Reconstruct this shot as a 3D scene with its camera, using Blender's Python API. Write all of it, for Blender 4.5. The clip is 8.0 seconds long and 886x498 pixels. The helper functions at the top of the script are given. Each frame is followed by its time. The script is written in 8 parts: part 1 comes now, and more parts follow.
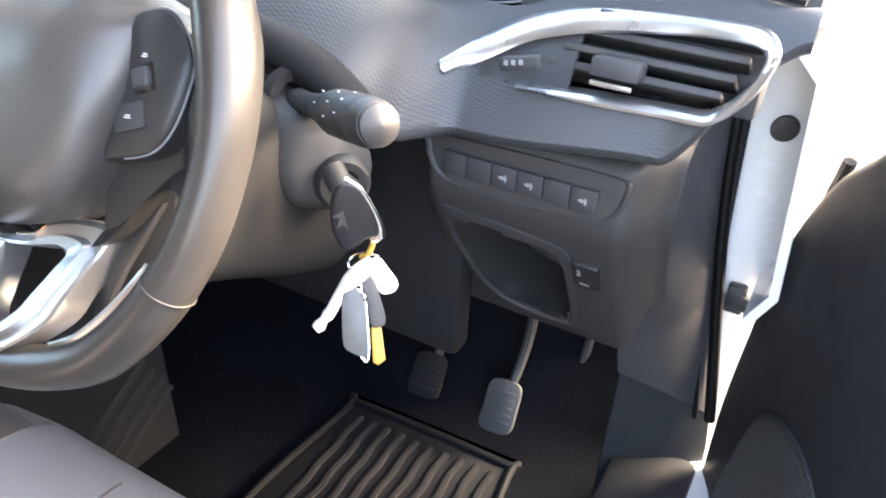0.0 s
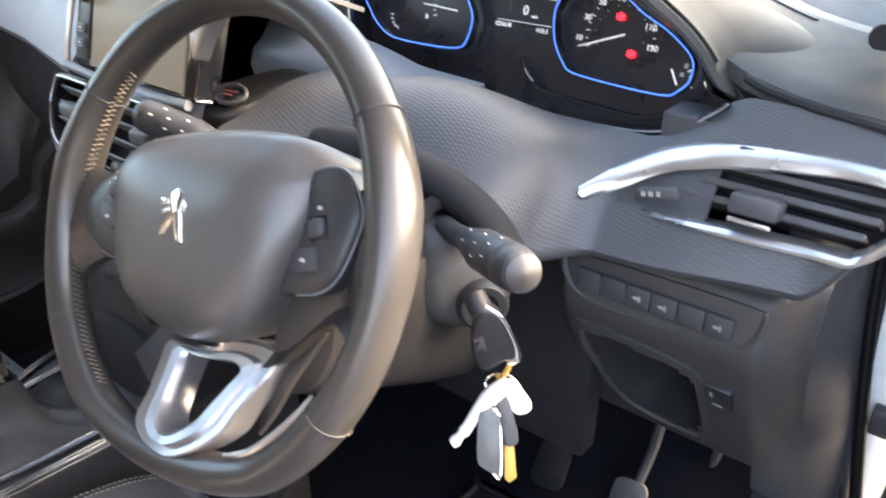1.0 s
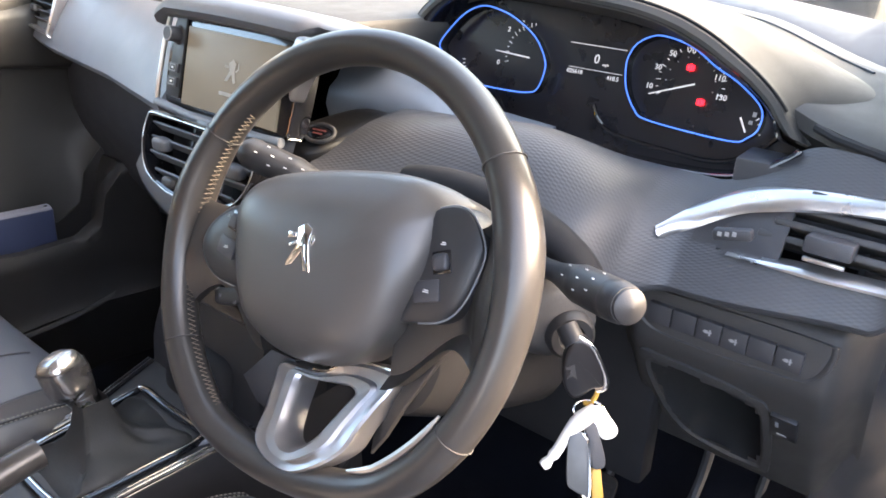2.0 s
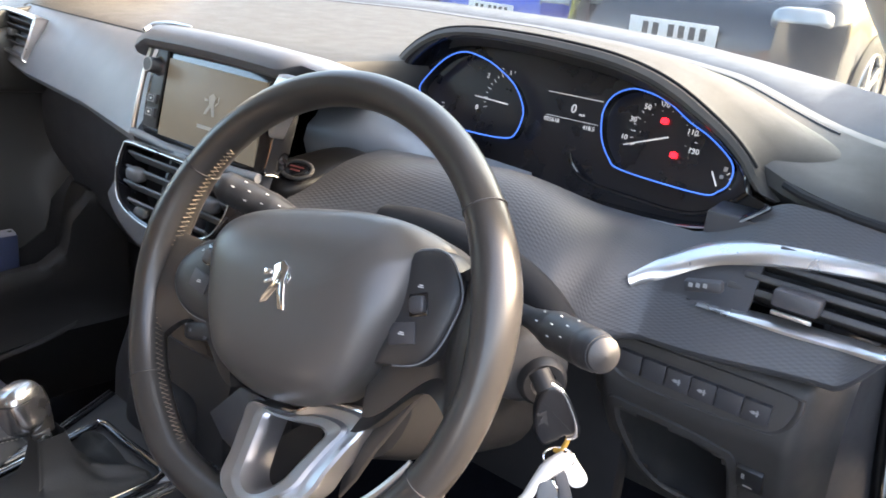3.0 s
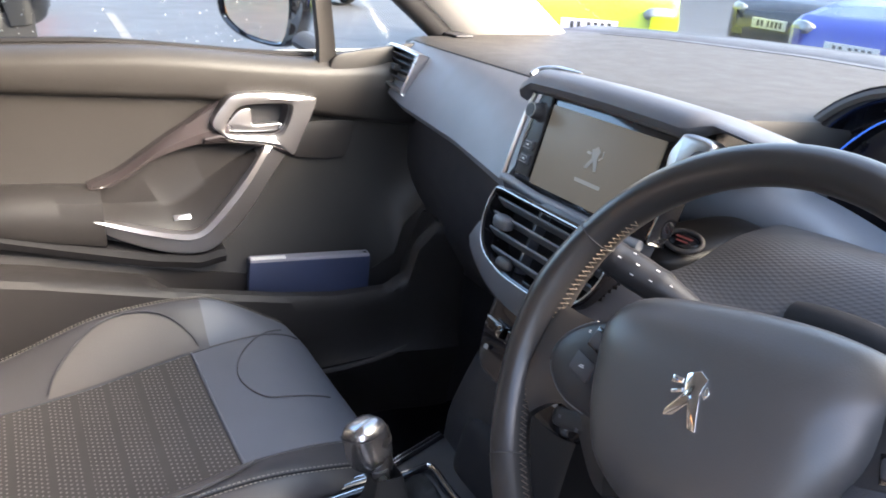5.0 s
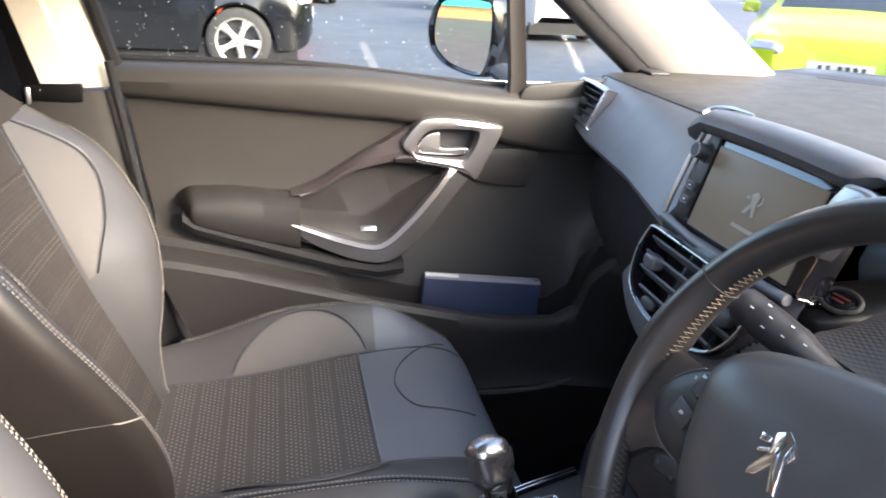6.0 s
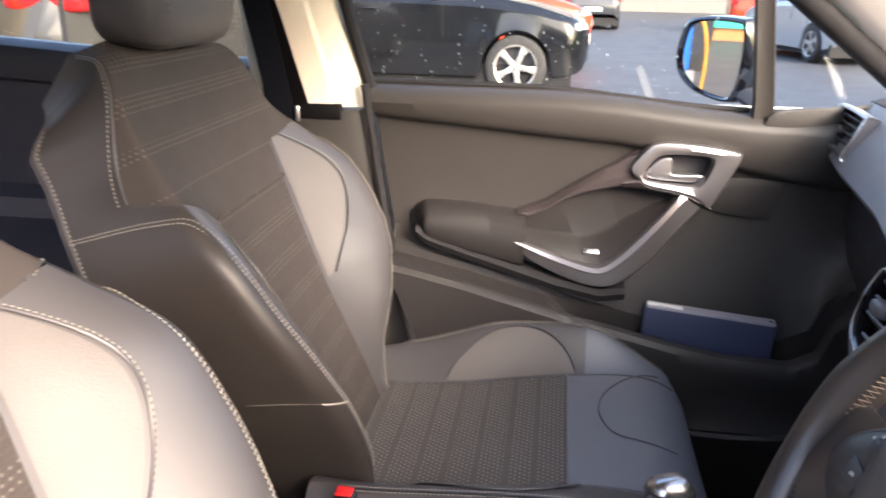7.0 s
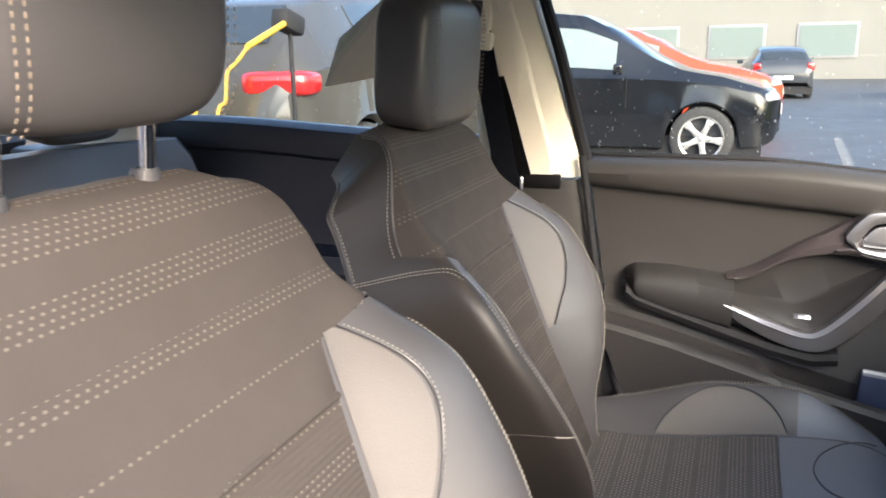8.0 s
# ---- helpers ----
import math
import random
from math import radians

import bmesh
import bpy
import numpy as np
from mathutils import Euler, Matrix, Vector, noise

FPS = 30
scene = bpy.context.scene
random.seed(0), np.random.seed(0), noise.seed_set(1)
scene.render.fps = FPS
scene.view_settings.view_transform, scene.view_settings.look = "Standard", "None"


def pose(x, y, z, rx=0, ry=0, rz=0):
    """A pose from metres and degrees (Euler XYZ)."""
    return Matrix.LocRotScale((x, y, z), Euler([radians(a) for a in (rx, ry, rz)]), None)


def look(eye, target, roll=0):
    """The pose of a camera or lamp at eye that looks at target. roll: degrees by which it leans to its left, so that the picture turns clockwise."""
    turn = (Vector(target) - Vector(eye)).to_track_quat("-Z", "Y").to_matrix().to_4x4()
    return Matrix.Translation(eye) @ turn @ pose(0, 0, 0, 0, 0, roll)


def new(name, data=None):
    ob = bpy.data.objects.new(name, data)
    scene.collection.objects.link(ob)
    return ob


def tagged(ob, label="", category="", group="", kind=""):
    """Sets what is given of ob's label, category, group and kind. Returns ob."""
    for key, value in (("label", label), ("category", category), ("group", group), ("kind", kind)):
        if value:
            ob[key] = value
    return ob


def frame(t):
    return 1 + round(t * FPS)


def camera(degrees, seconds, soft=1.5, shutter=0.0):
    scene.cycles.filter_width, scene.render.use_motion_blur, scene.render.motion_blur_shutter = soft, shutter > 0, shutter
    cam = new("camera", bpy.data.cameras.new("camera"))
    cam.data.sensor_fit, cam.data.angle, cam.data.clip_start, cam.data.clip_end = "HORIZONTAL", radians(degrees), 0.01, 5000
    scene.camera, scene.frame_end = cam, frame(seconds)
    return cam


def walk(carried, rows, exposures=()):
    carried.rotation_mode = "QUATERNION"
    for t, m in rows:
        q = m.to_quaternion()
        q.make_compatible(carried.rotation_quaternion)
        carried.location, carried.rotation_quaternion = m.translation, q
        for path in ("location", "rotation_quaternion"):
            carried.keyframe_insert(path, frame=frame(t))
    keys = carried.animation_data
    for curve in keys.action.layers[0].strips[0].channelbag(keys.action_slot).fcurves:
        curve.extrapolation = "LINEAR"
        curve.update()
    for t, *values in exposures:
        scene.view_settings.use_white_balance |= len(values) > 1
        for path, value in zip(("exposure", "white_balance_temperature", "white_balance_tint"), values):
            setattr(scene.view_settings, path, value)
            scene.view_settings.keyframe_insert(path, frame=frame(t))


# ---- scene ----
# A right-hand-drive hatchback stands in a car park with its driver's door open.
# x: to the car's right, y: ahead, z: up from the asphalt.
cam = camera(60.3, 8.0, soft=1.7, shutter=0.25)
PATH = [
    (0, (0.853, -0.269, 1.119), (0.065, 1.24, 0.069), 3.5),
    (0.5, (0.858, -0.262, 1.139), (-0.1, 1.191, 0.153), 2.2),
    (1, (0.843, -0.28, 1.19), (-0.254, 1.104, 0.251), 0.5),
    (1.2, (0.824, -0.296, 1.209), (-0.311, 1.071, 0.291), -0.0),
    (2.3, (0.805, -0.373, 1.214), (-0.302, 1.065, 0.371), 2.6),
    (2.5, (0.808, -0.361, 1.209), (-0.272, 1.112, 0.393), 3.4),
    (3, (0.799, -0.369, 1.217), (-0.293, 1.117, 0.444), 4.3),
    (3.5, (0.725, -0.35, 1.208), (-0.526, 1.008, 0.441), 4.6),
    (4, (0.664, -0.345, 1.211), (-0.742, 0.848, 0.436), 3.3),
    (4.5, (0.639, -0.37, 1.206), (-0.848, 0.732, 0.447), 3.2),
    (4.7, (0.643, -0.37, 1.209), (-0.887, 0.674, 0.453), 3.3),
    (5.8, (0.708, -0.318, 1.218), (-1.091, 0.217, 0.526), 3.4),
    (6, (0.711, -0.298, 1.217), (-1.118, 0.12, 0.525), 3.5),
    (6.5, (0.695, -0.247, 1.216), (-1.174, -0.144, 0.511), 3.3),
    (7, (0.735, -0.216, 1.219), (-1.134, -0.484, 0.561), 1.1),
    (7.5, (0.809, -0.214, 1.232), (-1.009, -0.834, 0.676), -0.9),
    (8, (0.9, -0.266, 1.239), (-0.906, -0.976, 0.756), -0.9),
]
walk(cam, [(t, look(eye, target, roll)) for t, eye, target, roll in PATH], [(0, 4.75, 7300, 12), (0.5, 4.48, 7250, 13), (1, 4.42, 7350, 13), (2.5, 4.16, 7300, 16), (3, 3.98, 7250, 13), (4.5, 3.8, 6500, 15), (6, 3.4, 6400, 14), (6.5, 3.37, 6450, 14), (7.2, 3.1, 6650, 21), (8, 2.91, 6200, 12)])

# ---------------------------------------------------------------- light
world = bpy.data.worlds.new("sky")
scene.world = world
world.use_nodes = True
wn = world.node_tree.nodes
sky = wn.new("ShaderNodeTexSky")
sky.sky_type = "NISHITA"
sky.sun_disc = False
sky.sun_elevation = radians(28)
sky.sun_rotation = radians(45)
sky.air_density, sky.dust_density = 1.0, 5.0
wn["Background"].inputs[1].default_value = 0.15
world.node_tree.links.new(sky.outputs[0], wn["Background"].inputs[0])
sun = new("sun", bpy.data.lights.new("sun", "SUN"))
sun.data.energy, sun.data.angle, sun.data.color = 0.45, radians(24), (1.0, 0.88, 0.74)
sun.matrix_world = look((math.sin(radians(45)) * 10, math.cos(radians(45)) * 10, 5.32), (0, 0, 0))

# ---------------------------------------------------------------- helpers
ORIGIN = {}


def thing(name, at, label, category, group="", kind=""):
    """An Empty that carries the parts of one thing."""
    ob = new(name)
    ob.location = at
    ob.empty_display_size = 0.1
    ORIGIN[ob] = Vector(at)
    return tagged(ob, label, category, group, kind)


def to_mesh(bm, mat, name, sharp=38):
    bmesh.ops.recalc_face_normals(bm, faces=bm.faces)
    me = bpy.data.meshes.new(name)
    bm.to_mesh(me)
    bm.free()
    me.polygons.foreach_set("use_smooth", [True] * len(me.polygons))
    me.set_sharp_from_angle(angle=radians(sharp))
    me.materials.append(mat)
    return me


def part(name, bm, mat, parent=None, label="", sharp=38):
    """One mesh object out of a bmesh in world coordinates, under a thing or a part."""
    org = ORIGIN[parent] if parent else Vector()
    bmesh.ops.translate(bm, verts=bm.verts, vec=-org)
    ob = new(name, to_mesh(bm, mat, name, sharp))
    if parent:
        ob.parent = parent
    ORIGIN[ob] = org
    return tagged(ob, label) if label else ob


def struct(name, bm, mat, label, category, sharp=38):
    return tagged(part(name, bm, mat, None, "", sharp), label, category, "", "structure")


def join(*bms):
    out = bmesh.new()
    for b in bms:
        me = bpy.data.meshes.new("tmp")
        b.to_mesh(me)
        b.free()
        out.from_mesh(me)
        bpy.data.meshes.remove(me)
    return out


def grid(rows, close_u=False, close_v=False, cap=False):
    """A sheet over rows of points, with a UV in metres."""
    bm = bmesh.new()
    uv = bm.loops.layers.uv.new("UVMap")
    vs = [[bm.verts.new(p) for p in row] for row in rows]
    nr, nc = len(rows), len(rows[0])
    mid = nc // 2
    vv = [0.0]
    for a in range(1, nr):
        vv.append(vv[-1] + (Vector(rows[a][mid]) - Vector(rows[a - 1][mid])).length)
    uu = []
    for r in rows:
        acc = [0.0]
        for b in range(1, nc):
            acc.append(acc[-1] + (Vector(r[b]) - Vector(r[b - 1])).length)
        uu.append([x - acc[mid] for x in acc])
    for a in range(nr if close_v else nr - 1):
        for b in range(nc if close_u else nc - 1):
            a2, b2 = (a + 1) % nr, (b + 1) % nc
            ids = ((a, b), (a, b2), (a2, b2), (a2, b))
            q = [vs[i][j] for i, j in ids]
            if len(set(q)) < 4:
                continue
            fc = bm.faces.new(q)
            for lp, (i, j) in zip(fc.loops, ids):
                lp[uv].uv = (uu[i][j], vv[i])
    if cap:
        bm.faces.new(vs[0])
        bm.faces.new(vs[-1][::-1])
    bmesh.ops.remove_doubles(bm, verts=bm.verts, dist=1e-6)
    return bm


def shell(rows, thick, close_u=False):
    """A sheet with thickness along its normals."""
    bm = grid(rows, close_u)
    bmesh.ops.recalc_face_normals(bm, faces=bm.faces)
    bmesh.ops.solidify(bm, geom=bm.faces[:], thickness=thick)
    return bm


def box(x0, x1, y0, y1, z0, z1, bevel=0.0, seg=2):
    bm = bmesh.new()
    bmesh.ops.create_cube(bm, size=1)
    for v in bm.verts:
        v.co = ((x0, x1)[v.co.x > 0], (y0, y1)[v.co.y > 0], (z0, z1)[v.co.z > 0])
    if bevel:
        bmesh.ops.bevel(bm, geom=bm.edges[:], offset=bevel, segments=seg, profile=0.5, affect="EDGES")
    return bm


def moved(bm, m):
    bmesh.ops.transform(bm, matrix=m, verts=bm.verts)
    return bm


def frame_of(o, ex, ey):
    """The matrix whose x and y axes lie along ex and ey, at o."""
    ex = Vector(ex).normalized()
    ez = ex.cross(Vector(ey)).normalized()
    ey = ez.cross(ex)
    m = Matrix((ex, ey, ez)).transposed().to_4x4()
    m.translation = o
    return m


def plate(poly, thick, m=None, bevel=0.0, seg=2):
    """A flat outline (x, y) raised to z = thick, set by the matrix m."""
    bm = bmesh.new()
    fc = bm.faces.new([bm.verts.new((x, y, 0)) for x, y in poly])
    ex = bmesh.ops.extrude_face_region(bm, geom=[fc])
    bmesh.ops.translate(bm, verts=[e for e in ex["geom"] if isinstance(e, bmesh.types.BMVert)], vec=(0, 0, thick))
    if bevel:
        bmesh.ops.recalc_face_normals(bm, faces=bm.faces)
        bmesh.ops.bevel(bm, geom=[e for e in bm.edges if abs(e.verts[0].co.z - thick) < 1e-7 and abs(e.verts[1].co.z - thick) < 1e-7], offset=bevel, segments=seg, profile=0.5, affect="EDGES")
    return moved(bm, m) if m else bm


def spline(pts, n, closed=False):
    """n points along a Catmull-Rom curve through pts."""
    pts = [Vector(p) for p in pts]
    k = len(pts)
    out = []
    for i in range(n):
        t = i / n * k if closed else i / (n - 1) * (k - 1)
        a = min(int(t), k - 1 if closed else k - 2)
        f = t - a
        if closed:
            p = [pts[(a + d) % k] for d in (-1, 0, 1, 2)]
        else:
            p = [pts[max(0, min(k - 1, a + d))] for d in (-1, 0, 1, 2)]
        out.append(0.5 * (2 * p[1] + (p[2] - p[0]) * f + (2 * p[0] - 5 * p[1] + 4 * p[2] - p[3]) * f * f + (3 * p[1] - p[0] - 3 * p[2] + p[3]) * f ** 3))
    return out


def tube(pts, radius, seg=8, closed=False, flat=1.0, up=(0, 0, 1)):
    """A pipe along pts; radius may be a function of 0..1."""
    pts = [Vector(p) for p in pts]
    n = len(pts)
    rows = []
    for i, p in enumerate(pts):
        a, b = (pts[i - 1], pts[(i + 1) % n]) if closed else (pts[max(0, i - 1)], pts[min(n - 1, i + 1)])
        d = (b - a).normalized()
        s = d.cross(Vector(up))
        s = s.normalized() if s.length > 1e-4 else d.orthogonal().normalized()
        w = s.cross(d)
        r = radius(i / max(1, n - 1)) if callable(radius) else radius
        rows.append([p + r * (math.cos(6.28318 * k / seg) * s + flat * math.sin(6.28318 * k / seg) * w) for k in range(seg)])
    return grid(rows, True, closed, not closed)


def turned(profile, m, seg=24):
    """A body of revolution about z out of (radius, z) pairs, set by m."""
    rows = [[m @ Vector((max(r, 1e-5) * math.cos(6.28318 * k / seg), max(r, 1e-5) * math.sin(6.28318 * k / seg), z)) for k in range(seg)] for r, z in profile]
    return grid(rows, True)


def pillow(a, b, c, m, e=0.45, nu=28, nv=18):
    """A superellipsoid with half axes a, b, c."""
    sg = lambda v, q: math.copysign(abs(v) ** q, v)
    rows = []
    for i in range(nv + 1):
        t = -math.pi / 2 + math.pi * i / nv
        t = max(-1.565, min(1.565, t))
        rows.append([m @ Vector((a * sg(math.cos(t), e) * sg(math.cos(u), e), b * sg(math.cos(t), e) * sg(math.sin(u), e), c * sg(math.sin(t), e))) for u in (6.28318 * k / nu for k in range(nu))])
    return grid(rows, True, False, True)


def stitches(pts, pitch=0.006, length=0.0038, r=0.0007, lift=0.0):
    """A row of thread dashes along a polyline."""
    pts = [Vector(p) for p in pts]
    bms, acc, i = [], 0.0, 0
    bm = bmesh.new()
    total = sum((pts[j + 1] - pts[j]).length for j in range(len(pts) - 1))
    pos, seg_i, seg_at = 0.0, 0, 0.0
    while pos < total - length:
        while seg_i < len(pts) - 2 and pos > seg_at + (pts[seg_i + 1] - pts[seg_i]).length:
            seg_at += (pts[seg_i + 1] - pts[seg_i]).length
            seg_i += 1
        d = (pts[seg_i + 1] - pts[seg_i]).normalized()
        o = pts[seg_i] + d * (pos - seg_at)
        s = d.orthogonal().normalized()
        w = d.cross(s)
        ring = [[bm.verts.new(o + d * q + r * k * (cs * s + sn * w)) for cs, sn in ((1, 0), (0, 1), (-1, 0), (0, -1))] for q, k in ((0, 0.4), (length * 0.2, 1), (length * 0.8, 1), (length, 0.4))]
        for x in range(3):
            for y in range(4):
                bm.faces.new((ring[x][y], ring[x][(y + 1) % 4], ring[x + 1][(y + 1) % 4], ring[x + 1][y]))
        bm.faces.new(ring[0])
        bm.faces.new(ring[-1][::-1])
        pos += pitch
    return bm


def lettering(text, size, m, depth=0.0004):
    """Raised letters in the built-in font, about their middle, set by m."""
    cu = bpy.data.curves.new("letters", "FONT")
    cu.body, cu.size, cu.align_x, cu.align_y, cu.extrude, cu.resolution_u = text, size, "CENTER", "CENTER", depth, 2
    ob = new("letters", cu)
    me = bpy.data.meshes.new_from_object(ob.evaluated_get(bpy.context.evaluated_depsgraph_get()))
    bpy.data.objects.remove(ob)
    bm = bmesh.new()
    bm.from_mesh(me)
    return moved(bm, m)


def smooth(a, b, x):
    t = max(0.0, min(1.0, (x - a) / (b - a)))
    return t * t * (3 - 2 * t)


def lerp_table(table, x):
    """Straight interpolation in rows of (x, values...)."""
    if x <= table[0][0]:
        return table[0][1:]
    for p, q in zip(table, table[1:]):
        if x <= q[0]:
            f = (x - p[0]) / (q[0] - p[0])
            return tuple(u + f * (v - u) for u, v in zip(p[1:], q[1:]))
    return table[-1][1:]


def inside(poly, x, y):
    ok = False
    for (x0, y0), (x1, y1) in zip(poly, poly[1:] + poly[:1]):
        if (y0 > y) != (y1 > y) and x < (x1 - x0) * (y - y0) / (y1 - y0) + x0:
            ok = not ok
    return ok


# ---------------------------------------------------------------- materials
def mat(name, color, rough=0.5, metal=0.0, var=0.15, scale=9.0, fine=600.0, bump=0.15, height=0.0006, kind="noise", coat=0.0, glow=0.0, rough_var=0.12, spec=0.5):
    """A principled surface with stains at one scale and grain at another."""
    m = bpy.data.materials.new(name)
    m.use_nodes = True
    nt = m.node_tree
    nd, lk = nt.nodes, nt.links
    b = nd["Principled BSDF"]
    tc = nd.new("ShaderNodeTexCoord")
    n1 = nd.new("ShaderNodeTexNoise")
    n1.inputs["Scale"].default_value, n1.inputs["Detail"].default_value = scale, 6
    lk.new(tc.outputs["Object"], n1.inputs["Vector"])
    mix = nd.new("ShaderNodeMix")
    mix.data_type = "RGBA"
    c = Vector(color)
    mix.inputs[6].default_value = (*(c * (1 - var)), 1)
    mix.inputs[7].default_value = (*[min(1, v) for v in c * (1 + var)], 1)
    lk.new(n1.outputs[0], mix.inputs[0])
    lk.new(mix.outputs[2], b.inputs["Base Color"])
    mr = nd.new("ShaderNodeMapRange")
    mr.inputs[3].default_value, mr.inputs[4].default_value = max(0.02, rough - rough_var), min(1, rough + rough_var)
    n2 = nd.new("ShaderNodeTexNoise")
    n2.inputs["Scale"].default_value, n2.inputs["Detail"].default_value = scale * 3.3, 4
    lk.new(tc.outputs["Object"], n2.inputs["Vector"])
    lk.new(n2.outputs[0], mr.inputs[0])
    lk.new(mr.outputs[0], b.inputs["Roughness"])
    b.inputs["Metallic"].default_value = metal
    b.inputs["Specular IOR Level"].default_value = spec
    b.inputs["Coat Weight"].default_value = coat
    if bump:
        if kind == "cells":
            t = nd.new("ShaderNodeTexVoronoi")
            out = t.outputs["Distance"]
        else:
            t = nd.new("ShaderNodeTexNoise")
            t.inputs["Detail"].default_value = 3
            out = t.outputs[0]
        t.inputs["Scale"].default_value = fine
        lk.new(tc.outputs["Object"], t.inputs["Vector"])
        bp = nd.new("ShaderNodeBump")
        bp.inputs["Strength"].default_value, bp.inputs["Distance"].default_value = bump, height
        lk.new(out, bp.inputs["Height"])
        lk.new(bp.outputs[0], b.inputs["Normal"])
    if glow:
        b.inputs["Emission Color"].default_value = (*color, 1)
        b.inputs["Emission Strength"].default_value = glow
    return m


def math_node(nt, op, a, b=None):
    n = nt.nodes.new("ShaderNodeMath")
    n.operation = op
    for k, v in enumerate((a, b)):
        if v is None:
            continue
        if isinstance(v, (int, float)):
            n.inputs[k].default_value = v
        else:
            nt.links.new(v, n.inputs[k])
    return n.outputs[0]


def ribbed(m, pitch_u, pitch_v, strength, height):
    """Adds moulded ridges along the UV to a material's relief."""
    nt = m.node_tree
    uvn = nt.nodes.new("ShaderNodeUVMap")
    sep = nt.nodes.new("ShaderNodeSeparateXYZ")
    nt.links.new(uvn.outputs[0], sep.inputs[0])
    h = math_node(nt, "SINE", math_node(nt, "MULTIPLY", sep.outputs[1], 6.28318 / pitch_v))
    if pitch_u:
        h = math_node(nt, "MULTIPLY", h, math_node(nt, "SINE", math_node(nt, "MULTIPLY", sep.outputs[0], 6.28318 / pitch_u)))
    bp = nt.nodes.new("ShaderNodeBump")
    bp.inputs["Strength"].default_value, bp.inputs["Distance"].default_value = strength, height
    nt.links.new(h, bp.inputs["Height"])
    b = nt.nodes["Principled BSDF"]
    if b.inputs["Normal"].is_linked:
        nt.links.new(b.inputs["Normal"].links[0].from_socket, bp.inputs["Normal"])
    nt.links.new(bp.outputs[0], b.inputs["Normal"])
    return m


def dotted(m, rows, light):
    """Bands of pale woven dots across the cloth: rows is (share of a band, pitch of the bands, growth of the share per metre)."""
    nt = m.node_tree
    uvn = nt.nodes.new("ShaderNodeUVMap")
    sep = nt.nodes.new("ShaderNodeSeparateXYZ")
    nt.links.new(uvn.outputs[0], sep.inputs[0])
    u, v = sep.outputs[0], sep.outputs[1]
    pu, pv = 0.0092, 0.0068
    row = math_node(nt, "FLOOR", math_node(nt, "DIVIDE", v, pv))
    shift = math_node(nt, "MULTIPLY", math_node(nt, "MODULO", row, 2), 0.5)
    fu = math_node(nt, "SUBTRACT", math_node(nt, "FRACT", math_node(nt, "ADD", math_node(nt, "DIVIDE", u, pu), shift)), 0.5)
    fv = math_node(nt, "SUBTRACT", math_node(nt, "FRACT", math_node(nt, "DIVIDE", v, pv)), 0.5)
    d = math_node(nt, "SQRT", math_node(nt, "ADD", math_node(nt, "POWER", fu, 2), math_node(nt, "POWER", fv, 2)))
    dot = math_node(nt, "LESS_THAN", d, 0.20)
    share = math_node(nt, "ADD", math_node(nt, "MULTIPLY", v, rows[2]), rows[0])
    band = math_node(nt, "LESS_THAN", math_node(nt, "FRACT", math_node(nt, "DIVIDE", v, rows[1])), share)
    mask = math_node(nt, "MULTIPLY", dot, band)
    b = nt.nodes["Principled BSDF"]
    src = b.inputs["Base Color"].links[0].from_socket
    mx = nt.nodes.new("ShaderNodeMix")
    mx.data_type = "RGBA"
    nt.links.new(mask, mx.inputs[0])
    nt.links.new(src, mx.inputs[6])
    mx.inputs[7].default_value = (*light, 1)
    nt.links.new(mx.outputs[2], b.inputs["Base Color"])
    return m


def clear_glass(name, tint=(0.93, 0.97, 0.96)):
    """A thin pane: mostly clear, with a mirror coat by angle."""
    m = bpy.data.materials.new(name)
    m.use_nodes = True
    nt = m.node_tree
    nt.nodes.remove(nt.nodes["Principled BSDF"])
    tr, gl, lw, mx = (nt.nodes.new(k) for k in ("ShaderNodeBsdfTransparent", "ShaderNodeBsdfGlossy", "ShaderNodeLayerWeight", "ShaderNodeMixShader"))
    tr.inputs[0].default_value = (*tint, 1)
    gl.inputs["Roughness"].default_value = 0.01
    lw.inputs[0].default_value = 0.5
    nt.links.new(math_node(nt, "ADD", math_node(nt, "MULTIPLY", math_node(nt, "POWER", lw.outputs["Facing"], 5.0), 0.6), 0.02), mx.inputs[0])
    nt.links.new(tr.outputs[0], mx.inputs[1])
    nt.links.new(gl.outputs[0], mx.inputs[2])
    nt.links.new(mx.outputs[0], nt.nodes["Material Output"].inputs[0])
    return m


M_DASH = mat("dash_grain_plastic", (0.050, 0.048, 0.046), 0.6, fine=1100, bump=0.35, kind="cells", var=0.08, spec=0.3)
M_RIB = ribbed(mat("dash_ribbed_foam", (0.060, 0.062, 0.068), 0.46, fine=1100, bump=0.1, kind="cells", var=0.08, spec=0.4), 0.0125, 0.0046, 0.2, 0.0008)
M_TRIM = mat("passenger_trim_plastic", (0.165, 0.17, 0.185), 0.45, fine=1300, bump=0.12, kind="cells", var=0.06)
M_DARK = mat("dark_grain_plastic", (0.042, 0.042, 0.047), 0.48, fine=900, bump=0.3, kind="cells", var=0.12)
M_LOWER = mat("lower_dash_plastic", (0.046, 0.044, 0.044), 0.5, fine=1000, bump=0.35, kind="cells", var=0.12, spec=0.4)
# darker copy of the door plastic, for the parts that lie in shade
M_DOORSHADE = mat("shaded_door_plastic", (0.026, 0.0245, 0.0245), 0.46, fine=900, bump=0.3, kind="cells", var=0.1, spec=0.35)
M_DOOR = mat("door_trim_plastic", (0.034, 0.0325, 0.031), 0.42, fine=900, bump=0.3, kind="cells", var=0.1, spec=0.4)
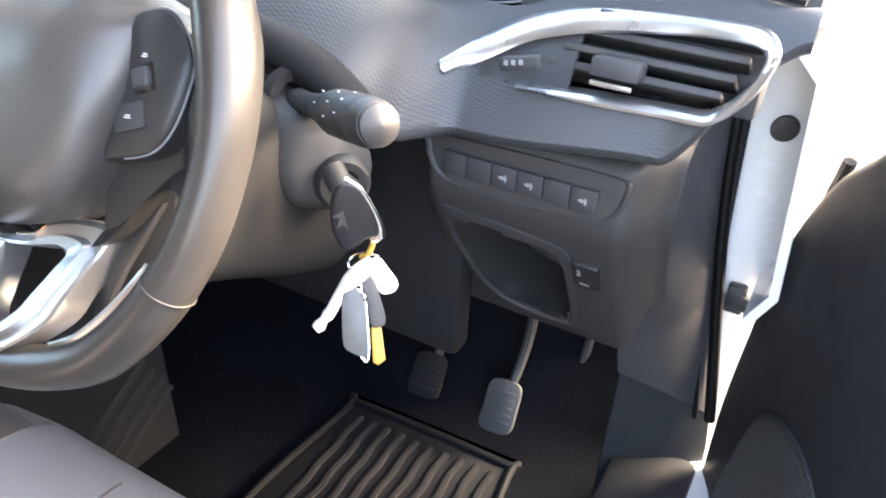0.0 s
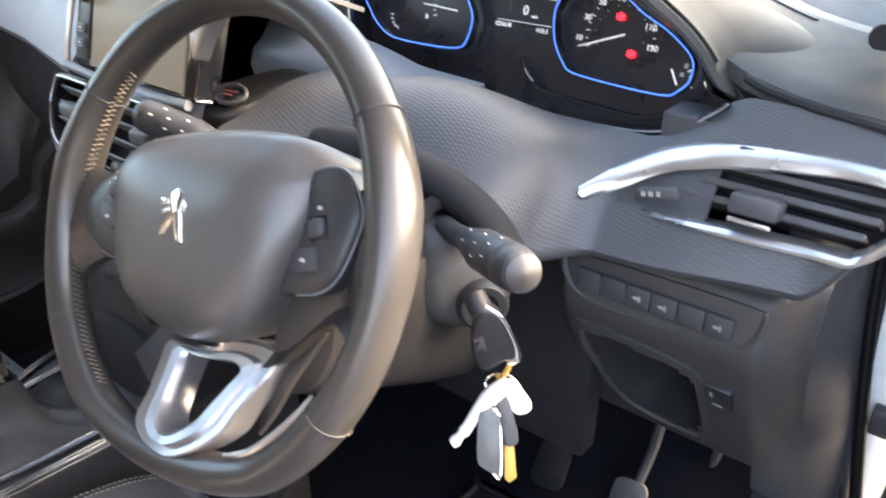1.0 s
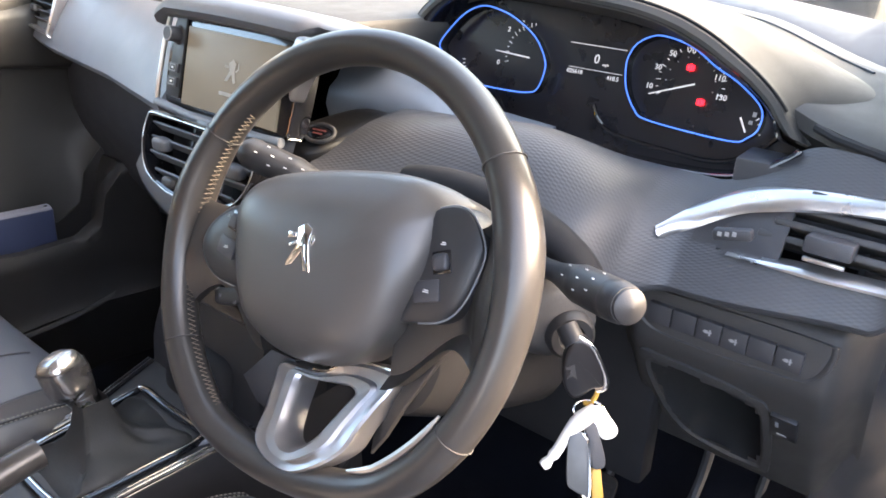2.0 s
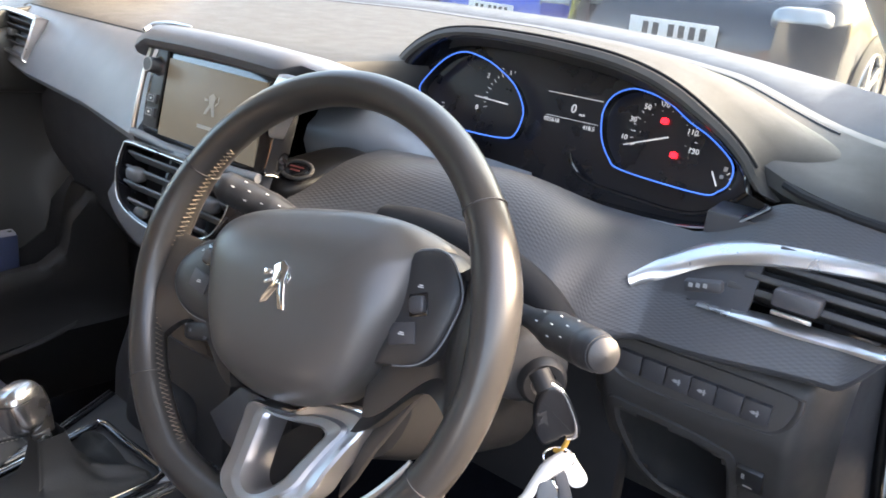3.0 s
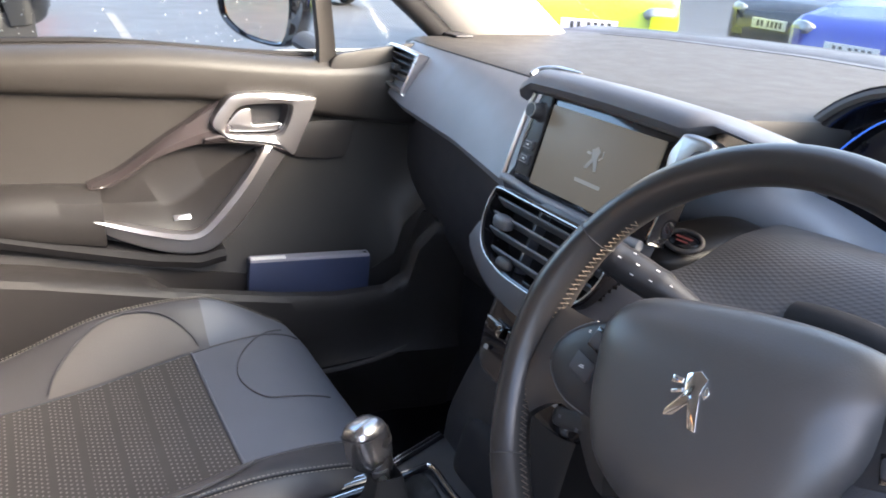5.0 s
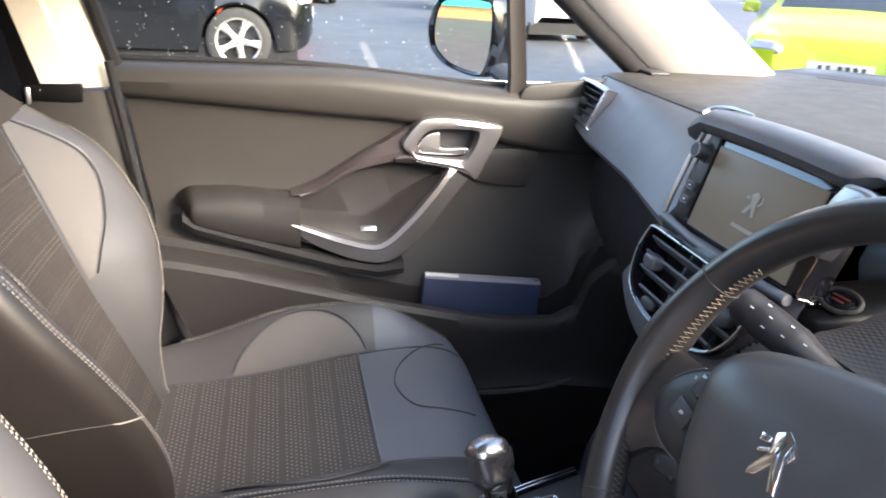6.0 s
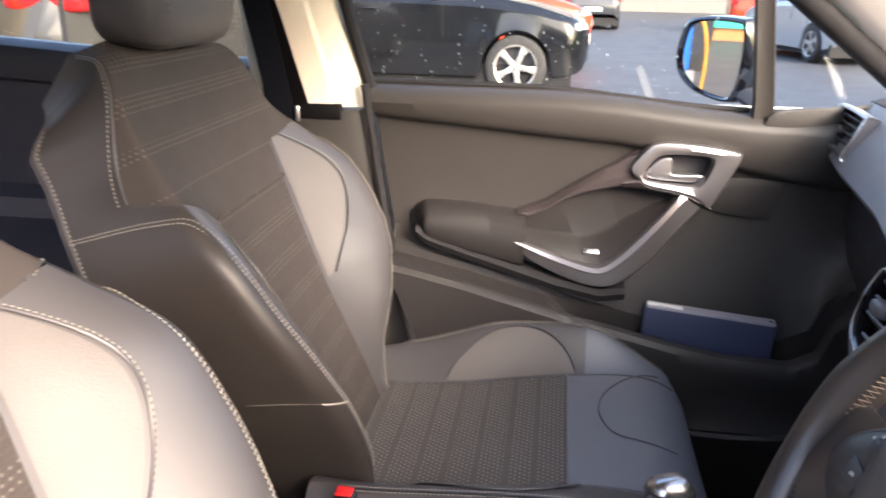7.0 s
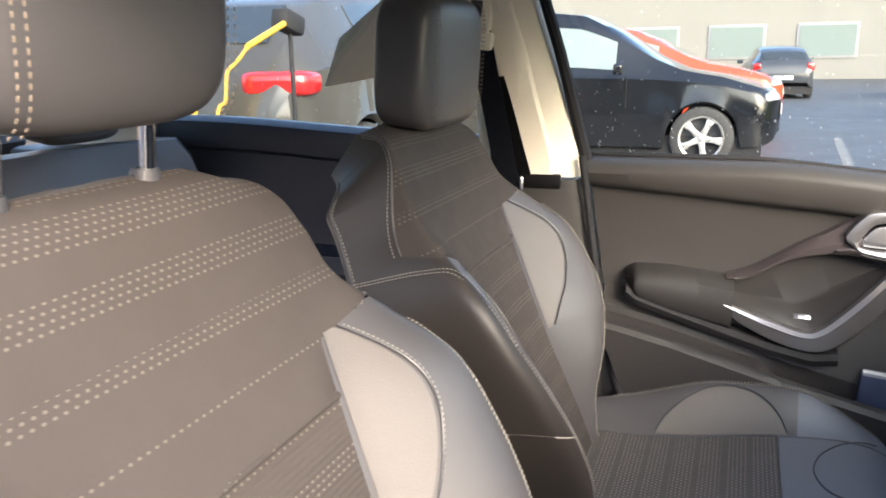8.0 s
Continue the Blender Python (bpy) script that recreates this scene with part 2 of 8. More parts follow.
# pale colour stands for the sky mirrored in dark gloss trim
M_SHEEN = mat("pale_sheen_trim", (0.20, 0.21, 0.23), 0.3, spec=0.6, var=0.08, bump=0.0, rough_var=0.04)
M_BROW = mat("brow_plastic", (0.085, 0.088, 0.098), 0.42, fine=1300, bump=0.12, kind="cells", var=0.06)
M_SLAT = mat("slat_plastic", (0.088, 0.091, 0.100), 0.5, var=0.08, bump=0.05)
M_EMBLEM = mat("dim_screen_print", (0.40, 0.38, 0.34), 0.6, bump=0.0)
M_STALK = mat("stalk_plastic", (0.024, 0.024, 0.026), 0.42, fine=900, bump=0.1, kind="cells", var=0.1)
M_NEARBLACK = mat("soft_black_plastic", (0.004, 0.004, 0.0045), 0.4, fine=900, bump=0.1, kind="cells", var=0.1, spec=0.2)
M_GLOSS = mat("piano_black", (0.008, 0.008, 0.01), 0.08, var=0.1, bump=0.0, coat=0.6, rough_var=0.04)
M_CHROME = mat("satin_chrome", (0.58, 0.58, 0.59), 0.29, 0.95, var=0.05, bump=0.05, rough_var=0.06)
M_BRIGHT = mat("polished_metal", (0.85, 0.85, 0.86), 0.1, 1.0, var=0.04, bump=0.0, rough_var=0.05)
M_ALU = mat("brushed_silver_paint", (0.40, 0.40, 0.41), 0.30, 0.9, var=0.02, bump=0.0, rough_var=0.004)
M_LEATHER = mat("black_leather", (0.031, 0.029, 0.028), 0.30, rough_var=0.05, fine=700, bump=0.05, kind="cells", var=0.25, height=0.0005)
M_SEAT = mat("seat_leatherette", (0.052, 0.050, 0.052), 0.42, spec=0.65, rough_var=0.03, fine=900, bump=0.05, kind="cells", var=0.14, height=0.0005)
# dark vinyl, taken further down in colour for the seat's shaded flanks
M_SHADEVINYL = mat("shade_dark_vinyl", (0.026, 0.023, 0.021), 0.45, spec=0.45, rough_var=0.03, fine=900, bump=0.05, kind="cells", var=0.14, height=0.0005)
# a paler panel tone, with the windscreen sky's blue sheen put into the colour
M_FRONT = mat("sky_sheen_leatherette", (0.095, 0.103, 0.122), 0.5, spec=0.7, rough_var=0.04, fine=900, bump=0.08, kind="cells", var=0.10, height=0.0005)
M_INSERT = mat("pale_grey_leatherette", (0.100, 0.091, 0.086), 0.5, fine=500, bump=0.35, kind="cells", var=0.07, height=0.0005)
M_CLOTH = dotted(mat("dotted_seat_cloth", (0.048, 0.042, 0.039), 0.85, fine=900, bump=0.5, var=0.12, spec=0.2), (0.02, 0.0544, 2.3), (0.105, 0.093, 0.083))
M_LUMBAR = ribbed(dotted(mat("dotted_lumbar_cloth", (0.048, 0.042, 0.039), 0.85, fine=900, bump=0.5, var=0.12, spec=0.2), (0.40, 0.0544, 0.0), (0.105, 0.093, 0.083)), 0.0, 0.0064, 0.35, 0.0012)
M_CLOTHC = dotted(mat("woven_cushion_cloth", (0.066, 0.061, 0.058), 0.85, fine=900, bump=0.5, var=0.12, spec=0.2), (0.82, 0.045, 0.0), (0.17, 0.16, 0.15))
M_THREAD = mat("pale_thread", (0.25, 0.235, 0.205), 0.7, bump=0.0)
M_ORANGE = mat("tan_thread", (0.20, 0.16, 0.12), 0.7, bump=0.0)
M_AIRBAG = mat("airbag_cover_plastic", (0.060, 0.057, 0.056), 0.38, fine=900, bump=0.10, kind="cells", var=0.06, spec=0.6)
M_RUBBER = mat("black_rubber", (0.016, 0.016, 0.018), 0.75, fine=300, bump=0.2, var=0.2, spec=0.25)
# near-zero colour carries the footwell's shade on top of the black pile
M_CARPET = mat("shade_black_carpet", (0.0045, 0.0054, 0.0088), 0.95, fine=500, bump=0.9, var=0.35, height=0.002, spec=0.1)
M_BEIGE = mat("beige_pillar_fabric", (0.80, 0.74, 0.62), 0.75, fine=700, bump=0.25, var=0.05)
M_HEADLINER = mat("pale_headliner", (0.66, 0.64, 0.6), 0.9, fine=500, bump=0.3, var=0.05)
M_WHITE = mat("white_car_paint", (0.8, 0.8, 0.81), 0.25, var=0.03, bump=0.0, coat=0.5)
M_SCREEN = mat("display_glass", (0.13, 0.115, 0.09), 0.4, var=0.2, scale=5.0, bump=0.0, spec=0.2, glow=0.05)
M_LOGO = mat("white_print", (0.75, 0.74, 0.72), 0.6, bump=0.0)
M_MARK = mat("grey_print", (0.3, 0.3, 0.3), 0.6, bump=0.0)
M_FACE = mat("instrument_face", (0.009, 0.009, 0.012), 0.3, bump=0.0)
M_BLUE = mat("blue_gauge_light", (0.03, 0.11, 0.50), 0.4, bump=0.0, glow=0.15)
M_RED = mat("red_warning_light", (1.0, 0.01, 0.02), 0.4, bump=0.0, glow=0.5)
M_REDSHINE = mat("dull_red_shine", (0.16, 0.04, 0.035), 0.5, bump=0.0)
M_LIT = mat("white_gauge_light", (0.45, 0.46, 0.48), 0.5, bump=0.0, glow=0.06)
M_KEYW = mat("white_key_tag", (0.75, 0.73, 0.68), 0.4, var=0.1, bump=0.0)
M_BRASS = mat("yellow_key_tag", (0.45, 0.25, 0.045), 0.45, var=0.15, bump=0.0)
M_TAGGREY = mat("grey_tag_metal", (0.075, 0.08, 0.085), 0.4, 0.2, var=0.4, scale=40.0, bump=0.0)
M_NAVY = mat("navy_handbook_cover", (0.03, 0.04, 0.085), 0.5, fine=500, bump=0.2, var=0.12)
M_PAPER = mat("wallet_edge", (0.26, 0.255, 0.29), 0.5, var=0.1, bump=0.0)
M_GLASS = clear_glass("car_glass", (0.88, 0.92, 0.91))
M_SCREENGLASS = clear_glass("windscreen_glass", (0.80, 0.84, 0.83))
M_MIRROR = mat("mirror_silver", (0.9, 0.9, 0.9), 0.02, 1.0, var=0.0, bump=0.0, rough_var=0.0)
M_ASPHALT = mat("worn_asphalt", (0.046, 0.047, 0.052), 0.6, var=0.25, scale=0.6, fine=90, bump=0.5, height=0.004)
M_LINE = mat("worn_white_marking", (0.12, 0.12, 0.12), 0.8, var=0.4, scale=4, bump=0.2, fine=80)
M_KICK = mat("kick_panel_plastic", (0.022, 0.024, 0.028), 0.6, fine=900, bump=0.3, kind="cells", var=0.15, spec=0.25)
M_ARM = mat("armrest_leatherette", (0.020, 0.019, 0.019), 0.5, fine=700, bump=0.25, kind="cells", var=0.12, spec=0.4)
M_WATER = mat("water_drops", (0.34, 0.35, 0.37), 0.05, bump=0.0, var=0.0)

# ---------------------------------------------------------------- ground
struct("ground", box(-90, 90, -90, 90, -0.2, 0.0), M_ASPHALT, "worn grey asphalt of the car park, damp in places", "ground")

# ---------------------------------------------------------------- dashboard
dash = thing("dashboard", (0.0, 0.4, 0.25), "dark grey moulded dashboard with silver vents, screen and instruments", "dashboard")


def dash_top(x):
    """Front edge of the upper pad: y, z."""
    return lerp_table([(-0.80, 0.36, 1.03), (-0.70, 0.325, 1.045), (-0.55, 0.315, 1.045), (-0.16, 0.285, 1.05), (0.095, 0.30, 1.052), (0.132, 0.50, 1.045), (0.46, 0.52, 1.038), (0.52, 0.505, 1.032), (0.58, 0.465, 1.022), (0.64, 0.425, 1.011), (0.70, 0.402, 1.005), (0.82, 0.395, 0.999)], x)


def dash_far(x):
    """Far edge of the upper pad."""
    return lerp_table([(-0.80, 0.62), (-0.70, 0.74), (-0.55, 0.87), (-0.30, 0.96), (0.0, 0.97), (0.20, 0.91), (0.34, 0.84), (0.46, 0.76), (0.61, 0.64), (0.70, 0.565), (0.82, 0.50)], x)[0]


def dash_far_z(x):
    return 1.052 - 0.022 * smooth(0.45, 0.66, x)


rows = []
for i in range(61):
    x = -0.80 + 1.62 * i / 60
    y, z = dash_top(x)
    far = dash_far(x)
    rows.append([(x, y + 0.03, z - 0.05), (x, y, z - 0.02), (x, y + 0.004, z - 0.006), (x, y + 0.018, z)] + [(x, y + 0.018 + (far - y - 0.018) * t, z + (dash_far_z(x) - z) * t) for t in (0.15, 0.35, 0.55, 0.75, 0.9, 1.0)] + [(x, far + 0.004, dash_far_z(x) - 0.006), (x, far + 0.006, 1.0)])
part("top_pad", shell(rows, 0.012), M_DASH, dash, "pale sunlit grained upper pad")
# the dark strip of the defroster along the windscreen
rows = []
for i in range(61):
    x = -0.76 + 1.52 * i / 60
    far = dash_far(x)
    fz = dash_far_z(x) - 1.052
    rows.append([(x, far + 0.006, 1.01), (x, far + 0.009, 1.049 + fz), (x, far + 0.03, 1.052 + fz), (x, far + 0.045, 1.046 + fz), (x, far + 0.06, 1.052 + fz), (x, far + 0.15, 1.06), (x, far + 0.24, 1.03)])
part("defroster_strip", shell(rows, 0.01), M_DARK, dash, "black strip at the foot of the windscreen")
part("top_line", tube([(x, dash_far(x) - 0.012, dash_far_z(x) - 0.0003) for x in [-0.66 + 1.3 * i / 60 for i in range(61)]], 0.0014, 6), M_DARK, dash)
part("pad_slot", tube([(0.632, 0.432, 1.003), (0.655, 0.413, 1.001), (0.70, 0.398, 0.997), (0.76, 0.388, 0.994), (0.81, 0.384, 0.990)], 0.0045, 8), M_RUBBER, dash, "dark gap between pad and ribbed panel")

# passenger trim band with its rounded lower lip
rows = []
for i in range(41):
    x = -0.775 + 0.645 * i / 40
    y, z = dash_top(x)
    yl, zl = lerp_table([(-0.78, 0.29, 0.965), (-0.73, 0.272, 0.95), (-0.60, 0.262, 0.928), (-0.35, 0.23, 0.925), (-0.13, 0.178, 0.925)], x)
    e = smooth(-0.72, -0.775, x) * 0.05
    rows.append([(x, y + 0.004 + e, z - 0.008), (x, y - 0.008 + e, z - 0.016)] + [(x, y - 0.008 + (yl - y) * t + e - 0.006 * math.sin(3.14 * t), z - 0.016 + (zl - z + 0.016) * t) for t in (0.2, 0.4, 0.6, 0.8, 0.93)] + [(x, yl + 0.002 + e, zl - 0.004), (x, yl + 0.02 + e, zl - 0.012), (x, yl + 0.08 + e, zl - 0.014)])
part("passenger_trim", shell(rows, 0.008), M_TRIM, dash, "smooth grey trim band over the glovebox")
# glovebox and lower dash
rows = []
for i in range(25):
    x = -0.76 + 0.66 * i / 24
    rows.append([(x, 0.34, 0.93), (x, 0.33, 0.88), (x, 0.33, 0.80), (x, 0.36, 0.68), (x, 0.42, 0.58), (x, 0.52, 0.53)])
part("glovebox", shell(rows, 0.01), M_DARK, dash, "black glovebox below the trim band")


# padded and ribbed panel below the instruments, arched over the column
def pad_edges(x):
    tz = 0.943 + 0.052 * smooth(0.560, 0.655, x) - 0.012 * smooth(0.70, 0.82, x)
    ty = 0.392 + 0.010 * smooth(0.56, 0.62, x) - 0.016 * smooth(0.63, 0.8, x)
    lz = 0.845 + 0.013 * smooth(0.55, 0.73, x)
    ly = 0.318 + 0.02 * smooth(0.6, 0.8, x)
    q = (x - 0.360) / 0.156
    if abs(q) < 1:
        lz = max(lz, 0.806 + 0.125 * math.sqrt(1 - abs(q) ** 2.6))
    ly -= 0.085 * smooth(1.25, 0.75, abs(q))
    k = smooth(0.40, 0.24, x)
    lz, ly = lz + (0.908 - lz) * k, ly + (0.188 - ly) * k
    if x > 0.735:
        lz += 0.115 * smooth(0.735, 0.83, x) ** 0.8
    return ty, tz, ly, lz


VENT = [(0.532, 0.899), (0.560, 0.918), (0.588, 0.936), (0.644, 0.956), (0.705, 0.964), (0.775, 0.969), (0.798, 0.968), (0.807, 0.955), (0.797, 0.922), (0.780, 0.902), (0.758, 0.891), (0.645, 0.888), (0.588, 0.886), (0.548, 0.886), (0.534, 0.892)]


def pad_point(x, t):
    ty, tz, ly, lz = pad_edges(x)
    q = (x - 0.345) / 0.2
    bulge = 0.032 * max(0.0, 1 - q * q) * math.sin(3.1416 * min(1, t * 1.02)) ** 1.0
    return Vector((x, ty + (ly - ty) * t - 0.3 * bulge, tz + (lz - tz) * t + bulge + 0.012 * math.sin(3.1416 * t)))


rows = []
NX = 150
for i in range(NX + 1):
    x = 0.148 + 0.677 * i / NX
    ty, tz, ly, lz = pad_edges(x)
    row = [pad_point(x, t / 26) for t in range(27)]
    row += [Vector((x, ly + 0.003, lz - 0.007)), Vector((x, ly + 0.012, lz - 0.012)), Vector((x, ly + 0.03, lz - 0.012)), Vector((x, ly + 0.09, lz - 0.008))]
    rows.append(row)
cols = [list(c) for c in zip(*rows)]
bm = grid(cols)
inner_vent = [(0.575 + (x - 0.575) * 0.97, 0.925 + (z - 0.925) * 0.86) for x, z in VENT]
gone = [f for f in bm.faces if inside(inner_vent, f.calc_center_median().x, f.calc_center_median().z) and f.calc_center_median().x > 0.56]
bmesh.ops.delete(bm, geom=gone, context="FACES")
part("ribbed_panel", bm, M_RIB, dash, "blue-grey ribbed foam panel around the column")


def vent_y(x, z):
    """Depth of the ribbed panel at (x, z)."""
    ty, tz, ly, lz = pad_edges(x)
    lo, hi = 0.0, 1.0
    for _ in range(24):
        mid = (lo + hi) / 2
        if pad_point(x, mid).z > z:
            lo = mid
        else:
            hi = mid
    return pad_point(x, lo).y


# driver's vent: bright upper and lower strips, dial, louvres, tab
def strip(pts, widths, lift, thick):
    """A bevelled strip along (x, z) points on the ribbed panel."""
    rows = []
    n = len(pts)
    for i, (x, z) in enumerate(pts):
        a, b = pts[max(0, i - 1)], pts[min(n - 1, i + 1)]
        d = Vector((b[0] - a[0], b[1] - a[1])).normalized()
        nx, nz = -d.y, d.x
        w = widths(i / (n - 1))
        sec = []
        for o, h in ((0, -0.012), (0, lift * 0.5), (0.15, lift), (0.5, lift * 1.25), (0.85, lift), (1, lift * 0.4), (1, -0.012)):
            px, pz = x + nx * w * (o - 0.5), z + nz * w * (o - 0.5)
            sec.append((px, vent_y(min(0.82, px), pz) - h, pz))
        rows.append(sec)
    return grid(rows, False, False, True)


part("vent_housing", box(0.572, 0.795, 0.392, 0.44, 0.885, 0.97, 0.004), M_DARK, dash, "black recess of the driver's air vent")
up = spline([(x, z, 0) for x, z in [(0.530, 0.895), (0.558, 0.912), (0.588, 0.930), (0.615, 0.941), (0.65, 0.950), (0.705, 0.957), (0.76, 0.962), (0.790, 0.964), (0.801, 0.957), (0.799, 0.942), (0.790, 0.922), (0.774, 0.904), (0.754, 0.895), (0.70, 0.893), (0.645, 0.892), (0.598, 0.889)]], 70)
part("vent_surround", strip([(p.x, p.y) for p in up], lambda t: (0.014 + 0.006 * smooth(0, 0.06, t) - 0.007 * smooth(0.2, 0.42, t)) * (1 - smooth(0.50, 0.60, t)) + 0.0085 * smooth(0.50, 0.60, t) * (1 - 0.75 * smooth(0.88, 1.0, t)), 0.005, 0.01), M_CHROME, dash, "satin chrome strip around the driver's vent")
rows = []
for k in range(15):
    x = 0.545 + 0.100 * k / 14
    z0, z1 = 0.887 + 0.004 * k / 14, lerp_table([(0.545, 0.900), (0.588, 0.926), (0.615, 0.938), (0.65, 0.947)], x)[0]
    rows.append([(x, vent_y(x, z0 + (z1 - z0) * t) + 0.004, z0 + (z1 - z0) * t) for t in (0, 0.33, 0.66, 1)])
part("vent_dial_plate", shell(rows, 0.004), M_DARK, dash, "dark plate of the vent dial")
part("vent_dial", moved(box(-0.019, 0.019, -0.006, 0.006, -0.006, 0.006, 0.003), pose(0.601, 0.338, 0.911, 0, -14, 0)), M_DARK, dash, "black ribbed vent dial")
for k in range(3):
    part("dial_mark", box(0.588 + 0.007 * k, 0.592 + 0.007 * k, 0.3312, 0.3318, 0.908 + 0.0017 * k, 0.9125 + 0.0017 * k), M_MARK, dash)
for k, z in enumerate((0.903, 0.917, 0.932, 0.947)):
    x0 = 0.618 + 0.012 * k
    part("louvre", moved(box(x0, 0.770 + 0.007 * k, -0.022, 0.022, -0.0035, 0.0035, 0.002), pose(0, 0.374 + 0.005 * k, z, -30, 0, 0)), M_LOWER, dash)
part("vent_tab", moved(box(-0.021, 0.021, -0.014, 0.012, -0.004, 0.013, 0.003), pose(0.686, 0.345, 0.917, -10, 0, 0)), M_DARK, dash, "vent tab with a bright edge")
part("tab_edge", moved(box(-0.018, 0.018, -0.002, 0.002, -0.0022, 0.0022, 0.001), pose(0.686, 0.329, 0.911, 0, 0, 0)), M_CHROME, dash)

# instrument hood and cluster
CL = frame_of((0.373, 0.471, 1.026), (1, 0, 0), (0, 0.30, 0.954))
CN = CL.to_3x3() @ Vector((0, 0, 1))
hood_line = [(-0.262, -0.022), (-0.265, -0.006), (-0.255, 0.015), (-0.232, 0.037), (-0.199, 0.053), (-0.146, 0.060), (-0.078, 0.060), (-0.014, 0.057), (0.04, 0.052), (0.084, 0.043), (0.121, 0.030), (0.158, 0.012), (0.187, -0.004), (0.210, -0.021), (0.222, -0.034)]
low_line = [(0.235, -0.052, 0.050), (0.259, -0.060, 0.062), (0.243, -0.074, 0.058), (0.223, -0.087, 0.050), (0.188, -0.099, 0.042), (0.137, -0.104, 0.037), (0.029, -0.106, 0.035), (-0.085, -0.106, 0.035), (-0.158, -0.106, 0.035), (-0.214, -0.101, 0.035), (-0.244, -0.074, 0.035)]  # x, y and height over the face
outline = [CL @ p for p in spline([(x, y, 0.035) for x, y in hood_line] + low_line, 120, True)]
mid = sum(outline, Vector()) / len(outline)
ins = [[p + (mid - p) * k + CN * d for p in outline] for k, d in ((-0.004, -0.012), (0.0, 0.0), (0.008, 0.003), (0.02, 0.001), (0.035, -0.008))]
ins += [[CL @ Vector((q.x, q.y, z)) for q in [CL.inverted() @ (p + (mid - p) * k) for p in outline]] for k, z in ((0.055, 0.005), (0.07, 0.0005))]
part("cluster_bezel", grid(ins, True), M_GLOSS, dash, "gloss black bezel of the instruments")
bm = bmesh.new()
flat_out = [CL.inverted() @ (p + (mid - p) * 0.06) for p in outline]
bm.faces.new([bm.verts.new(CL @ Vector((p.x, p.y, 0.001))) for p in flat_out])
part("cluster_face", bm, M_FACE, dash, "black instrument face")
part("bezel_line", tube([CL @ (p + Vector((0, 0, 0.0022))) for p in spline(low_line[1:-1], 60)], 0.0012, 6), M_SHEEN, dash, "thin satin line under the instruments")
step = spline([(0.008, -0.055, 0), (0.02, -0.072, 0), (0.045, -0.083, 0), (0.11, -0.088, 0), (0.165, -0.088, 0), (0.20, -0.073, 0), (0.222, -0.05, 0)], 40)
part("bezel_step", tube([CL @ Vector((p.x, p.y, 0.012)) for p in step], 0.003, 8), M_GLOSS, dash)
# hood behind and over the bezel, flowing into the pad
hp = [CL @ Vector((p.x, p.y, 0.035)) for p in spline([(x, y, 0) for x, y in [(-0.252, -0.05)] + hood_line + [(0.236, -0.047)]], 72)]
rows, seam = [], []
for p in hp:
    n = (p - mid)
    n = Vector((n.x * 0.35, n.y, n.z)).normalized()
    wr, wl_ = smooth(0.50, 0.60, p.x), smooth(0.16, 0.11, p.x)
    q = Vector((p.x + 0.11 * wr - 0.03 * wl_, p.y + 0.22 - 0.10 * wr - 0.1 * wl_, 1.046 - 0.034 * wr - 0.006 * wl_))
    a = p + n * 0.018 - CN * 0.02
    rows.append([p - n * 0.009 - CN * 0.026, p - n * 0.003 + CN * 0.001, p + n * 0.004 + CN * 0.004, p + n * 0.011 + CN * 0.001, p + n * 0.015 - CN * 0.008, a] + [a + (q - a) * t + Vector((0, 0, 0.02 * math.sin(3.14159 * t) * (1 - 0.6 * wr))) for t in (0.2, 0.4, 0.6, 0.8, 1.0)] + [q + Vector((0.01 * wr, 0.02, -0.02))])
    seam.append(p + n * 0.0145 - CN * 0.004)
part("cluster_hood", shell(rows, 0.003), M_DASH, dash, "grained hood over the instruments")
part("hood_seam", tube(seam[6:-8], 0.0018, 6), M_RUBBER, dash, "dark seam along the hood's lip")


def on_face(x, y, lift=0.0):
    """A point of the instrument face, from the middle of the cluster."""
    return CL @ Vector((x, y, lift))


FM = CL.to_3x3().to_4x4()


def face_m(x, y, lift=0.0025, turn=0.0):
    m = FM @ pose(0, 0, 0, 0, 0, turn)
    m.translation = on_face(x, y, lift)
    return m


